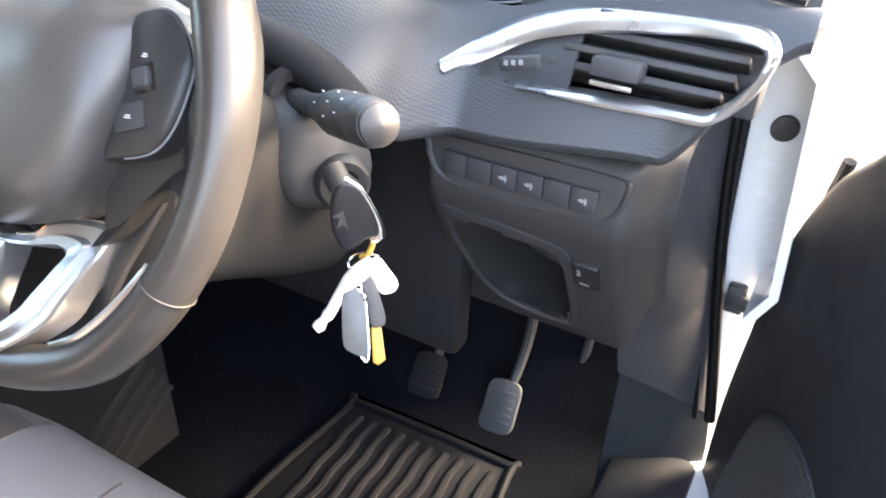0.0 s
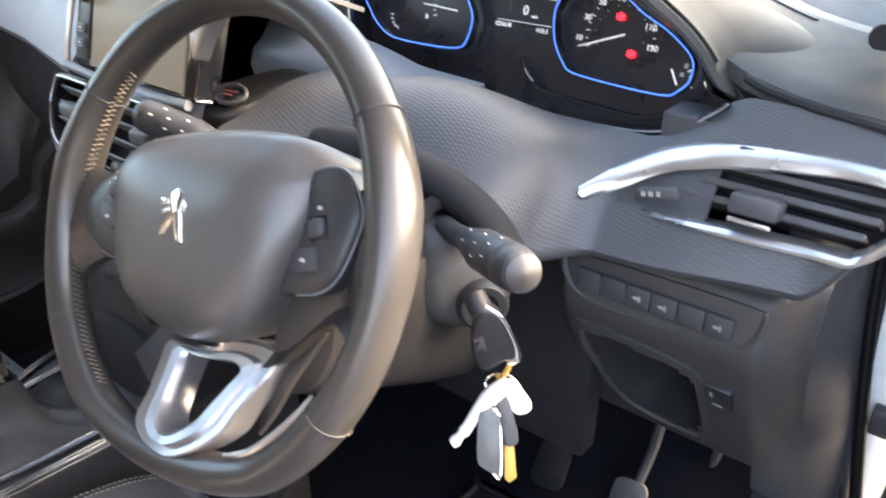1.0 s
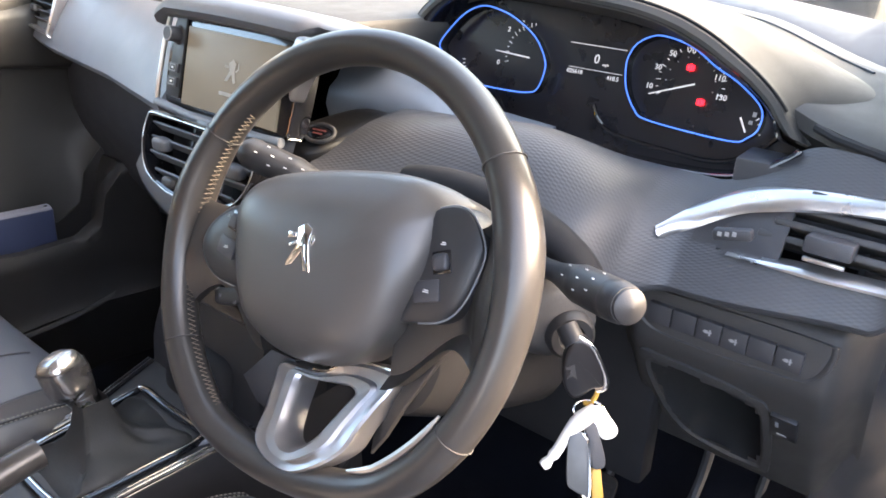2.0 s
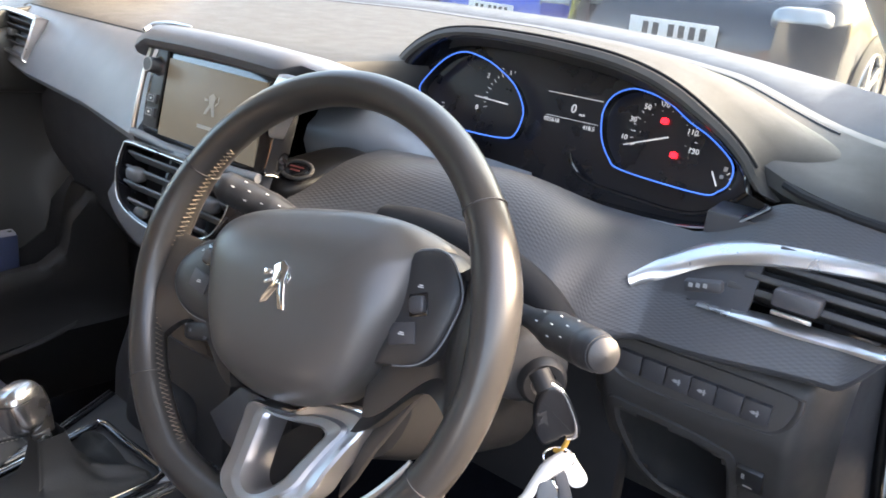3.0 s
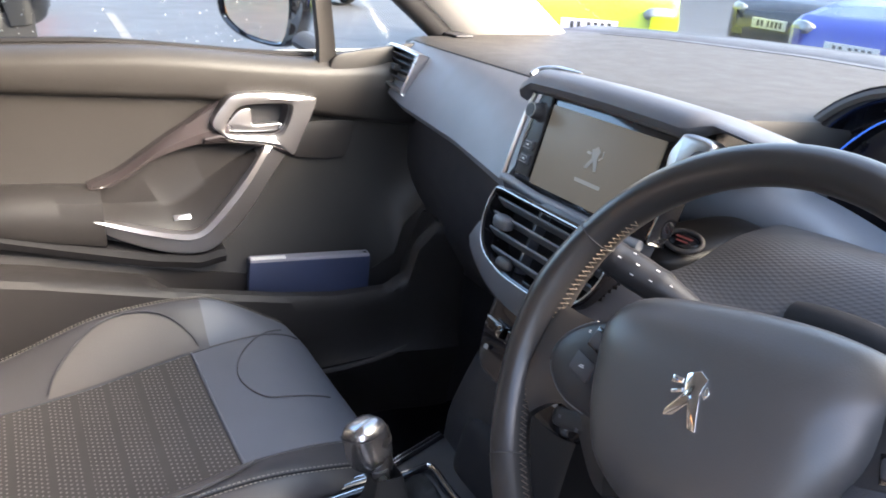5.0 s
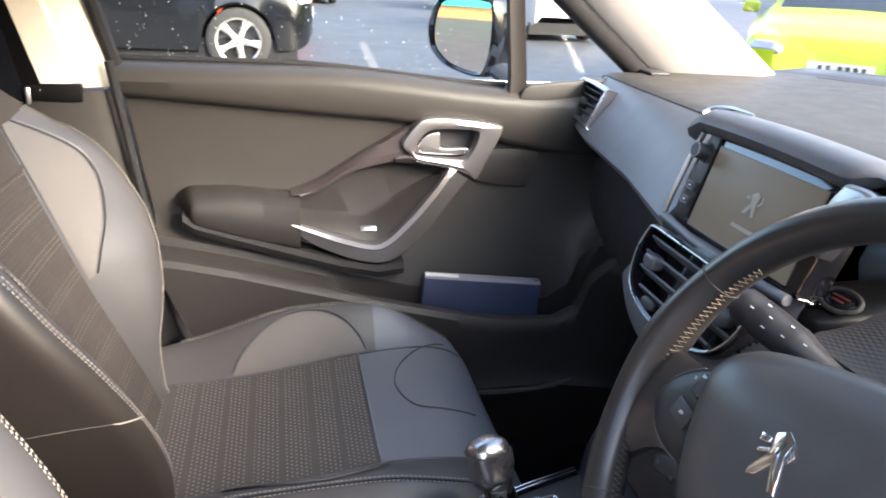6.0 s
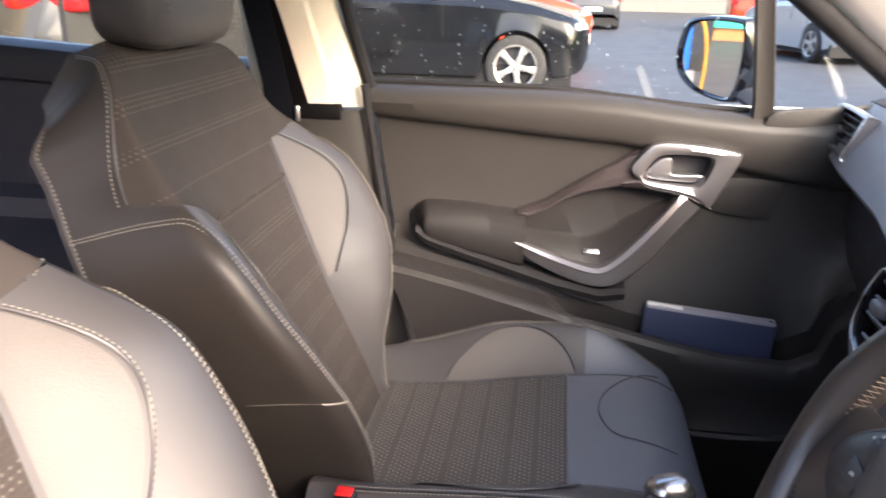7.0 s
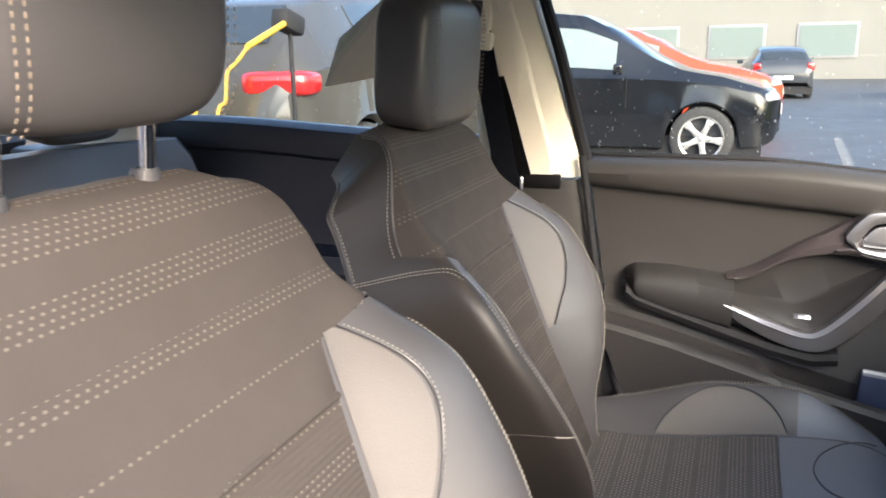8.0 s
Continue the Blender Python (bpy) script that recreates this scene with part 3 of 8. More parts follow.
for sx in (-1, 1):
    if sx < 0:
        ring = [(-0.232, -0.017), (-0.221, 0.003), (-0.200, 0.027), (-0.175, 0.039), (-0.147, 0.037), (-0.118, 0.028), (-0.086, 0.010), (-0.066, -0.014), (-0.063, -0.031), (-0.067, -0.049), (-0.077, -0.056), (-0.108, -0.059), (-0.163, -0.059), (-0.188, -0.055), (-0.210, -0.042), (-0.224, -0.028)]
        name = "rev_counter"
    else:
        ring = [(0.038, -0.007), (0.038, 0.007), (0.044, 0.021), (0.058, 0.031), (0.075, 0.034), (0.109, 0.027), (0.140, 0.010), (0.169, -0.003), (0.198, -0.024), (0.201, -0.045), (0.192, -0.057), (0.180, -0.063), (0.136, -0.063), (0.076, -0.059), (0.060, -0.050), (0.045, -0.030)]
        name = "speedometer"
    lift = 0.022 if sx < 0 else 0.015
    rim_pts = [on_face(p.x, p.y, lift) for p in spline([(x, y, 0) for x, y in ring], 80, True)]
    g = part(name, tube(rim_pts, 0.0009, 8, True, up=CN), M_BLUE, dash, "blue-lit ring of a gauge")
    rc = sum(rim_pts, Vector()) / 80
    part("gauge_well", grid([[q + (rc - q) * k - CN * d for q in rim_pts] for k, d in ((-0.012, 0.012), (0.0, 0.001), (0.02, 0.006), (0.03, 0.016))], True), M_GLOSS, g, "gloss black wall of the gauge")
    if sx < 0:
        cx, cy, a0, step_a, n_t = -0.098, -0.010, 200, 9.5, 12
        nums = (("0", -0.146, -0.026), ("2", -0.140, 0.017), ("3", -0.121, 0.027))
    else:
        cx, cy, a0, step_a, n_t = 0.112, -0.010, 207, 12.2, 19
        nums = (("10", 0.066, -0.021), ("30", 0.071, 0.001), ("50", 0.084, 0.018), ("70", 0.105, 0.024), ("110", 0.143, 0.0), ("130", 0.150, -0.020))
    for k in range(n_t):
        r0, r1 = (0.0365, 0.0395) if k % 2 else (0.0345, 0.0400)
        part("tick", moved(box(r0, r1, -0.0004, 0.0004, 0, 0.0006), face_m(cx, cy, 0.0025, a0 - k * step_a)), M_LIT, g)
        if sx > 0 and k % 2 == 0:
            part("tick", moved(box(0.0275, 0.0290, -0.0006, 0.0006, 0, 0.0006), face_m(cx, cy, 0.0025, a0 - k * step_a)), M_MARK, g)
    for tx, x, y in nums:
        part("numeral", lettering(tx, 0.0088, face_m(x, y)), M_LIT, g)
    part("needle", moved(plate([(0.0, -0.0009), (0.053, -0.0005), (0.053, 0.0005), (0.0, 0.0009)], 0.001), face_m(*((-0.098, -0.014, 0.006, 177.5) if sx < 0 else (0.119, -0.011, 0.006, 201)))), M_LIT, g, "thin white needle")
part("fuel_scale", join(*[moved(box(0.0155, 0.0195, -0.0005, 0.0005, 0, 0.0006), face_m(0.182, -0.048, 0.0025, a)) for a in (-8, 10, 28, 46)]), M_LIT, dash)
part("fuel_needle", moved(box(0, 0.017, -0.0008, 0.0008, 0, 0.001), face_m(0.186, -0.051, 0.005, 122)), M_LIT, dash)
part("fuel_mark", join(moved(box(-0.002, 0.002, -0.0025, 0.0025, 0, 0.0006), face_m(0.190, -0.031)), moved(box(-0.002, 0.002, -0.002, 0.002, 0, 0.0006), face_m(0.188, -0.040))), M_MARK, dash)
part("temperature_scale", join(*[moved(box(0.013, 0.017, -0.0005, 0.0005, 0, 0.0006), face_m(-0.186, -0.030, 0.0025, 180 + a)) for a in (0, 20, 40, 60, 80)]), M_LIT, dash)
for x, y in ((0.109, 0.006), (0.130, -0.029)):
    part("warning_lamp", join(*[moved(box(-0.0042 + 0.0030 * k, -0.0018 + 0.0030 * k, -0.0028 - 0.0008 * (k == 1), 0.0028 + 0.0012 * (k == 1), 0, 0.0008), face_m(x, y, 0.004)) for k in range(3)]), M_RED, dash, "glowing red warning lamp")
part("speed_digit", lettering("0", 0.0155, face_m(-0.007, -0.002)), M_LIT, dash, "lit zero of the speed display")
part("speed_unit", lettering("mph", 0.0045, face_m(0.006, -0.007)), M_LIT, dash)
part("odometer", lettering("025618", 0.0072, face_m(-0.033, -0.020)), M_LIT, dash, "lit odometer digits")
part("trip_meter", lettering("418.5", 0.0072, face_m(0.019, -0.021)), M_LIT, dash, "lit trip meter digits")
part("display_line", join(moved(box(-0.038, 0.038, -0.0004, 0.0004, 0, 0.0006), face_m(-0.009, 0.0135)), moved(box(-0.036, 0.036, -0.0003, 0.0003, 0, 0.0006), face_m(-0.006, -0.015))), M_LIT, dash)

# switch panel, pocket and lower dash on the driver's side
KNEE = [(0.850, 0.400), (0.838, 0.366), (0.825, 0.352), (0.800, 0.348), (0.765, 0.346), (0.730, 0.360), (0.690, 0.381), (0.630, 0.418), (0.570, 0.456), (0.545, 0.475), (0.535, 0.500)]


def knee_y(z):
    return lerp_table([(a, b) for a, b in KNEE[::-1]], z)[0]


rows = []
POCKET = [(0.530, 0.715), (0.56, 0.724), (0.632, 0.718), (0.655, 0.70), (0.655, 0.60), (0.640, 0.578), (0.575, 0.585), (0.545, 0.625)]
for i in range(49):
    x = 0.485 + 0.265 * i / 48
    e = 0.055 * smooth(0.708, 0.75, x) ** 1.4 + 0.03 * smooth(0.515, 0.485, x)
    rows.append([Vector((x, yy + e, zz)) for zz, yy in [(p.x, p.y) for p in spline([(z, y, 0) for z, y in KNEE], 44)]])
bm = grid(rows)
gone = [f for f in bm.faces if inside(POCKET, f.calc_center_median().x, f.calc_center_median().z)]
bmesh.ops.delete(bm, geom=gone, context="FACES")
part("knee_panel", bm, M_LOWER, dash, "dark grained lower dash with an open pocket")
pk = spline([(x, z, 0) for x, z in POCKET], 60, True)
pm = sum(pk, Vector()) / 60
part("pocket", grid([[Vector((p.x, knee_y(p.y) - 0.002, p.y)) + (Vector((pm.x, knee_y(pm.y), pm.y)) - Vector((p.x, knee_y(p.y), p.y))) * k + Vector((0, d, 0)) for p in pk] for k, d in ((-0.22, 0.0035), (-0.20, -0.0005), (-0.06, -0.003), (0.0, 0.001), (0.03, 0.03), (0.05, 0.11), (0.9, 0.115))], True), M_LOWER, dash, "dark open pocket with a rounded rim")
# switch strip
sw = [(0.506, 0.806), (0.512, 0.818), (0.60, 0.822), (0.700, 0.823), (0.714, 0.817), (0.711, 0.795), (0.699, 0.780), (0.680, 0.775), (0.60, 0.771), (0.545, 0.772), (0.522, 0.779), (0.511, 0.792)]
sw_o = spline([(x, z, 0) for x, z in sw], 72, True)
part("switch_surround", grid([[Vector((p.x + (0.612 - p.x) * k, knee_y(p.y) + d, p.y + (0.797 - p.y) * k)) for p in sw_o] for k, d in ((-0.03, 0.004), (-0.012, -0.0025), (0.0, -0.003), (0.03, -0.0022), (0.05, -0.0005))], True), M_LOWER, dash, "dark surround of the switch row")
bm = bmesh.new()
bm.faces.new([bm.verts.new((p.x + (0.612 - p.x) * 0.05, knee_y(p.y) - 0.0008, p.y + (0.797 - p.y) * 0.05)) for p in sw_o])
part("switch_plate", bm, M_DARK, dash)
for k in range(6):
    x = 0.540 + 0.0272 * k
    s = part("switch", box(x - 0.0131, x + 0.0131, 0.3425, 0.356, 0.783, 0.8065, 0.0009), M_DARK, dash, "square black push switch")
    if k in (2, 3, 5):
        part("symbol", join(box(x - 0.004, x, 0.3419, 0.3424, 0.793, 0.7965), box(x + 0.001, x + 0.0028, 0.3419, 0.3424, 0.791, 0.798), box(x - 0.0055, x + 0.004, 0.3418, 0.3423, 0.7942, 0.7952)), M_MARK, s)
lev = part("level_switch", moved(box(-0.014, 0.014, -0.005, 0.004, -0.022, 0.022, 0.0015), pose(0.682, 0.377, 0.697, 30, 0, 0)), M_STALK, dash, "headlamp level wheel in a small frame")
part("symbol", moved(join(*[box(-0.008, -0.0045, -0.0056, -0.0051, z, z + 0.002) for z in (0.002, 0.006, 0.010)], box(-0.006, 0.004, -0.0056, -0.0051, -0.015, -0.012)), pose(0.682, 0.377, 0.697, 30, 0, 0)), M_MARK, lev)
part("level_wheel", moved(pillow(0.004, 0.004, 0.009, Matrix(), 0.7), pose(0.686, 0.3735, 0.703, 30, 0, 0)), M_DARK, lev)
# smooth cheek left of the instruments and the start button in its gloss recess
rows = []
for i in range(21):
    t = i / 20
    x = 0.0 + 0.34 * t
    top, low = 0.957 + 0.016 * math.sin(3.14 * min(1, 1.4 * t)) - 0.016 * t, 0.925 + 0.004 * t
    up_ = smooth(0.135, 0.085, x)
    rows.append([Vector((x, 0.43 + 0.04 * up_, top + 0.004 + 0.065 * up_)), Vector((x, 0.41, top + 0.003 + 0.03 * up_)), Vector((x, 0.385, top)), Vector((x, 0.370, (top + low) / 2 + 0.006)), Vector((x, 0.362, low)), Vector((x, 0.37, low - 0.03)), Vector((x, 0.39, low - 0.07)), Vector((x, 0.40, low - 0.12))])
part("cheek_panel", shell(rows, 0.006), M_SHEEN, dash, "smooth dark cheek beside the instruments, sky reflection put into a pale colour")
part("start_recess", moved(pillow(0.044, 0.085, 0.022, Matrix(), 0.6), pose(0.118, 0.275, 0.918, 4, 0, -4)), M_NEARBLACK, dash, "gloss black recess for the start button")
SB = pose(0.142, 0.222, 0.942, 36, 0, 8)
part("start_ring", tube([SB @ Vector((0.021 * math.cos(a), 0.013 * math.sin(a), 0.0)) for a in [6.28318 * k / 32 for k in range(32)]], 0.0026, 10, True), M_LOWER, dash, "dark ring of the start button")
part("start_button", moved(pillow(0.018, 0.010, 0.004, Matrix(), 0.8), SB @ pose(0, 0, -0.001)), M_GLOSS, dash, "round black start button")
# red light on the button is put into dull red bars
part("start_mark", moved(join(box(-0.010, 0.010, 0.001, 0.003, 0.0028, 0.0034), box(-0.007, 0.007, -0.004, -0.002, 0.0028, 0.0034)), SB), M_REDSHINE, dash, "dull red bars for the red light on the start button")
part("recess_mark", tube([(0.098, 0.186, 0.926), (0.112, 0.203, 0.942), (0.124, 0.222, 0.953)], 0.0018, 6), M_BRIGHT, dash, "bright sliver beside the start button")
# flat black sheet stands for the shaded gap behind the column
part("column_shadow_panel", box(0.17, 0.53, 0.40, 0.44, 0.50, 0.93, 0.01), M_RUBBER, dash, "black sheet for the shade behind the column")
part("arch_seal", tube(spline([(0.360 + 0.160 * math.cos(a), 0.228 + 0.008 * math.cos(2 * a), 0.806 + 0.122 * abs(math.sin(a)) ** 0.77) for a in [0.36 + 1.7 * k / 14 for k in range(15)]], 48), 0.0185, 12), M_RUBBER, dash, "black rubber edge over the column")
rows = []
for i in range(13):
    t = i / 12
    rows.append([(0.713 + (0.045 + 0.088 * smooth(0.9, 0.2, z)) * t + 0.012 * math.sin(3.14 * t), y + (0.572 - y) * t, z) for z, y in ((1.0, 0.42), (0.95, 0.40), (0.86, 0.38), (0.76, 0.362), (0.68, 0.40), (0.56, 0.462), (0.50 - 0.08 * t, 0.49))])
part("end_panel", shell(rows, 0.006), M_DARK, dash, "dark end panel of the dashboard")
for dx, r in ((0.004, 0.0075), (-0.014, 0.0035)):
    part("end_seal", tube(spline([(0.758 + 0.088 * smooth(0.9, 0.2, z) + dx, 0.560 + 0.3 * dx, z) for z in (0.98, 0.90, 0.80, 0.70, 0.60, 0.50, 0.42)], 40), r, 10), M_NEARBLACK, dash, "black rubber seal beside the end panel")

# touch screen unit and centre vents
UN = frame_of((0.012, 0.196, 0.998), (1, 0, 0), (0, 0.27, 0.963))
unit = part("screen_unit", plate([(p.x, p.y) for p in spline([(-0.136, -0.05, 0), (-0.128, -0.060, 0), (-0.11, -0.063, 0), (0, -0.064, 0), (0.108, -0.062, 0), (0.116, -0.05, 0), (0.122, 0.03, 0), (0.118, 0.058, 0), (0, 0.062, 0), (-0.115, 0.062, 0), (-0.13, 0.045, 0), (-0.138, 0.0, 0)], 80, True)], 0.03, UN @ pose(0, 0, -0.034), 0.004), M_GLOSS, dash, "gloss black screen unit")
part("display", plate([(-0.094, -0.055), (0.096, -0.055), (0.096, 0.044), (-0.094, 0.044)], 0.003, UN @ pose(0, 0, -0.004), 0.001), M_SCREEN, unit, "lit grey touch screen with a plain white emblem")
part("emblem", join(*[moved(plate(p, 0.0004), UN @ pose(0.004, -0.002, 0)) for p in ([(-0.006, 0.012), (0.002, 0.017), (0.008, 0.013), (0.006, 0.004), (0.010, -0.010), (0.006, -0.011), (0.001, 0.0), (-0.006, -0.010), (-0.011, -0.010), (-0.003, 0.003)], [(-0.013, 0.009), (-0.006, 0.009), (-0.006, 0.006), (-0.013, 0.006)], [(0.008, 0.004), (0.013, 0.008), (0.012, 0.014), (0.0135, 0.014), (0.0145, 0.007), (0.009, 0.002)])]), M_EMBLEM, unit)
part("caption_bar", moved(box(-0.022, 0.022, -0.0022, 0.0022, 0, 0.0004), UN @ pose(0.006, -0.028, -0.0006)), M_EMBLEM, unit)
part("control_column", plate([(-0.128, -0.05), (-0.100, -0.05), (-0.098, 0.054), (-0.120, 0.054)], 0.003, UN @ pose(0, 0, -0.003), 0.001), M_STALK, unit)
part("knob", turned([(0.0001, 0.018), (0.008, 0.018), (0.0095, 0.016), (0.0105, 0.002), (0.013, 0.0), (0.013, -0.002)], UN @ pose(-0.112, 0.030, 0)), M_DARK, unit, "round volume knob")
part("knob_ring", tube([UN @ Vector((-0.112 + 0.0088 * math.cos(a), 0.030 + 0.0088 * math.sin(a), 0.0175)) for a in [6.28318 * k / 28 for k in range(28)]], 0.0008, 6, True), M_MARK, unit, "thin pale ring on the knob")
for k, y in enumerate((-0.012, -0.030)):
    part("button", plate([(-0.124, y - 0.006), (-0.103, y - 0.006), (-0.102, y + 0.006), (-0.122, y + 0.006)], 0.004, UN, 0.001), M_DARK, unit, "black key with a pale outline")
    part("button_outline", tube([UN @ Vector(p) for p in ((-0.119, y - 0.004, 0.004), (-0.107, y - 0.004, 0.004), (-0.107, y + 0.004, 0.004), (-0.118, y + 0.004, 0.004))], 0.0008, 5, True), M_MARK, unit)
    part("symbol", moved(box(-0.002, 0.002, -0.0012, 0.0012, 0, 0.0004), UN @ pose(-0.113, y, 0.004)), M_LOGO, unit)
# grey padded brow over the screen, silver cap at its end
vis = []
for i in range(41):
    x = -0.150 + 0.385 * i / 40
    d = 0.003 * math.sin(3.14 * min(1.0, (x + 0.15) / 0.285)) - 0.012 * smooth(0.06, 0.0, (x + 0.15) / 0.285) - 0.10 * max(0.0, x - 0.135)
    # past the screen the brow flattens into the pad
    k = smooth(0.122, 0.150, x)
    vis.append([UN @ Vector((x, y + (0.078 - y) * 0.7 * k * (y < 0.078) + d, z - 0.012 * k)) for y, z in ((0.050, -0.002), (0.053, 0.010), (0.060, 0.015), (0.070, 0.013), (0.079, 0.004), (0.084, -0.010), (0.086, -0.04), (0.080, -0.11))])
part("screen_visor", shell(vis, 0.005), M_BROW, dash, "grey padded brow over the screen")
part("visor_trim", tube([UN @ Vector(p) for p in spline([(-0.150, 0.070, 0.004), (-0.148, 0.080, -0.006), (-0.125, 0.087, -0.012), (-0.10, 0.0885, -0.014), (-0.08, 0.0885, -0.015)], 30)], lambda t: 0.0042 - 0.0032 * t, 8), M_CHROME, dash, "thin silver trim on the brow")
cap = part("visor_cap", plate([(p.x, p.y) for p in spline([(0.118, 0.034, 0), (0.124, 0.050, 0), (0.131, 0.058, 0), (0.158, 0.058, 0), (0.168, 0.051, 0), (0.162, 0.036, 0), (0.150, 0.020, 0), (0.142, 0.004, 0), (0.136, -0.012, 0), (0.130, -0.012, 0), (0.126, 0.0, 0), (0.121, 0.016, 0)], 70, True)], 0.020, UN @ pose(0, 0, -0.004), 0.005, 3), M_ALU, dash, "silver cap with a dark slot beside the screen")
part("cap_slot", plate([(p.x, p.y) for p in spline([(0.144, 0.026, 0), (0.150, 0.043, 0), (0.166, 0.046, 0), (0.163, 0.032, 0)], 24, True)], 0.002, UN @ pose(0, 0, 0.0155), 0.001), M_DARK, cap)
part("screen_side_trim", tube([UN @ Vector(p) for p in spline([(-0.132, 0.050, 0.002), (-0.138, 0.02, 0.002), (-0.143, -0.03, 0.002), (-0.146, -0.062, 0.0)], 30)], 0.0035, 8), M_CHROME, dash, "thin bright line beside the screen")
part("screen_sill", tube([UN @ Vector(p) for p in ((-0.146, -0.062, 0.0), (-0.06, -0.068, 0.002), (0.05, -0.068, 0.002), (0.112, -0.065, 0.0))], 0.006, 10), M_TRIM, dash, "smooth grey bar under the screen")
# lower fascia with two air vents
rows = []
prof = [(0.938, 0.19), (0.936, 0.168), (0.925, 0.162)] + [(0.925 - 0.083 * k / 16, 0.162 - 0.038 * k / 16) for k in range(1, 16)] + [(0.842, 0.124), (0.826, 0.116), (0.812, 0.118), (0.800, 0.132), (0.785, 0.17), (0.775, 0.21)]
for i in range(97):
    x = -0.146 + 0.312 * i / 96
    q = (x - 0.01) / 0.156
    rows.append([Vector((0.01 + (x - 0.01) * (0.76 + 0.30 * smooth(0.93, 0.82, z)), y + 0.03 * q * q, z + 0.026 * q * q * smooth(0.925, 0.842, z))) for z, y in prof])
bm = grid(rows)
VM = frame_of((0.01, 0.139, 0.893), (1, 0, 0), (0, 0.38, 0.925))
half = ((0.0, 0.0435), (0.060, 0.0435), (0.102, 0.043), (0.110, 0.036), (0.110, 0.004), (0.090, -0.028), (0.046, -0.043), (0.0, -0.046))
out = spline([(x, y, 0) for x, y in half] + [(-x, y, 0) for x, y in half[-2:0:-1]], 110, True)
VI = VM.inverted()
gone = [f for f in bm.faces if inside([(p.x * 0.98, p.y * 0.96) for p in out], *(VI @ f.calc_center_median()).xy)]
bmesh.ops.delete(bm, geom=gone, context="FACES")
part("centre_fascia", bm, M_BROW, dash, "grained fascia under the screen")


def vent_ring(k, d):
    return [VM @ Vector((p.x * (1 - k / 0.108), p.y * (1 - k / 0.043), d)) for p in out]


v = part("centre_vent", grid([vent_ring(k, d) for k, d in ((-0.004, -0.006), (-0.004, 0.006), (-0.002, 0.010), (0.002, 0.008), (0.003, -0.004), (0.004, -0.035), (0.040, -0.036))], True), M_GLOSS, dash, "gloss black rim of the centre air vents")
part("vent_back", plate([(p.x * 0.99, p.y * 0.99) for p in out], 0.002, VM @ pose(0, 0, -0.034)), M_RUBBER, v)
part("vent_line", tube(vent_ring(-0.001, 0.0105), 0.0007, 6, True), M_CHROME, v, "thin bright line round the vents")
for y in (-0.028, -0.008, 0.011, 0.029):
    w = lerp_table([(-0.03, 0.078), (-0.01, 0.098), (0.03, 0.105)], y)[0]
    part("slat", moved(box(-w, w, -0.009, 0.009, -0.0016, 0.0016, 0.001), VM @ pose(0, y, -0.003, 60, 0, 0)), M_SLAT, v, "grey slat")
for x in (-0.038, 0.038):
    part("upright", moved(box(x - 0.0022, x + 0.0022, -0.040, 0.040, -0.028, -0.012), VM), M_SLAT, v)
for sx in (-1, 1):
    part("tab", moved(pillow(0.015, 0.009, 0.009, Matrix(), 0.6), VM @ pose(sx * 0.076, 0.008, 0.004, 20, 0, 0)), M_SLAT, v, "grey adjuster tab")
    part("vent_dial", moved(pillow(0.014, 0.007, 0.006, Matrix(), 0.7), VM @ pose(sx * 0.045, -0.035, 0.003)), M_LOWER, v, "small ribbed dial")
# passenger's vent
PV = frame_of((-0.652, 0.276, 0.993), (1, 0.05, 0.0), (0.0, 0.30, 0.95))
out = spline([(-0.055, 0.032, 0), (-0.03, 0.04, 0), (0.06, 0.034, 0), (0.068, 0.026, 0), (0.052, -0.036, 0), (0.04, -0.042, 0), (-0.066, -0.024, 0), (-0.072, -0.016, 0)], 60, True)
pv = part("passenger_vent", grid([[PV @ Vector((p.x * k, p.y * k, d)) for p in out] for k, d in ((1.05, -0.012), (1.05, 0.003), (1.0, 0.008), (0.9, 0.009), (0.84, 0.004), (0.82, -0.02))], True), M_CHROME, dash, "satin chrome frame of the passenger's vent")
bm = bmesh.new()
bm.faces.new([bm.verts.new(PV @ Vector((p.x * 0.83, p.y * 0.83, -0.012))) for p in out])
part("vent_back", bm, M_DARK, pv)
for y in (-0.018, -0.004, 0.010, 0.022):
    part("slat", moved(box(-0.048, 0.048, -0.008, 0.008, -0.0015, 0.0015, 0.001), PV @ pose(0.0, y, -0.002, 60, 0, -4)), M_LOWER, pv)
part("tab", moved(pillow(0.007, 0.007, 0.01, Matrix()), PV @ pose(0.0, 0.0, 0.004)), M_LOWER, pv)
part("tweeter_slot", box(-0.735, -0.655, 0.40, 0.44, 1.046, 1.052, 0.003), M_DARK, dash, "small black grille by the pillar")
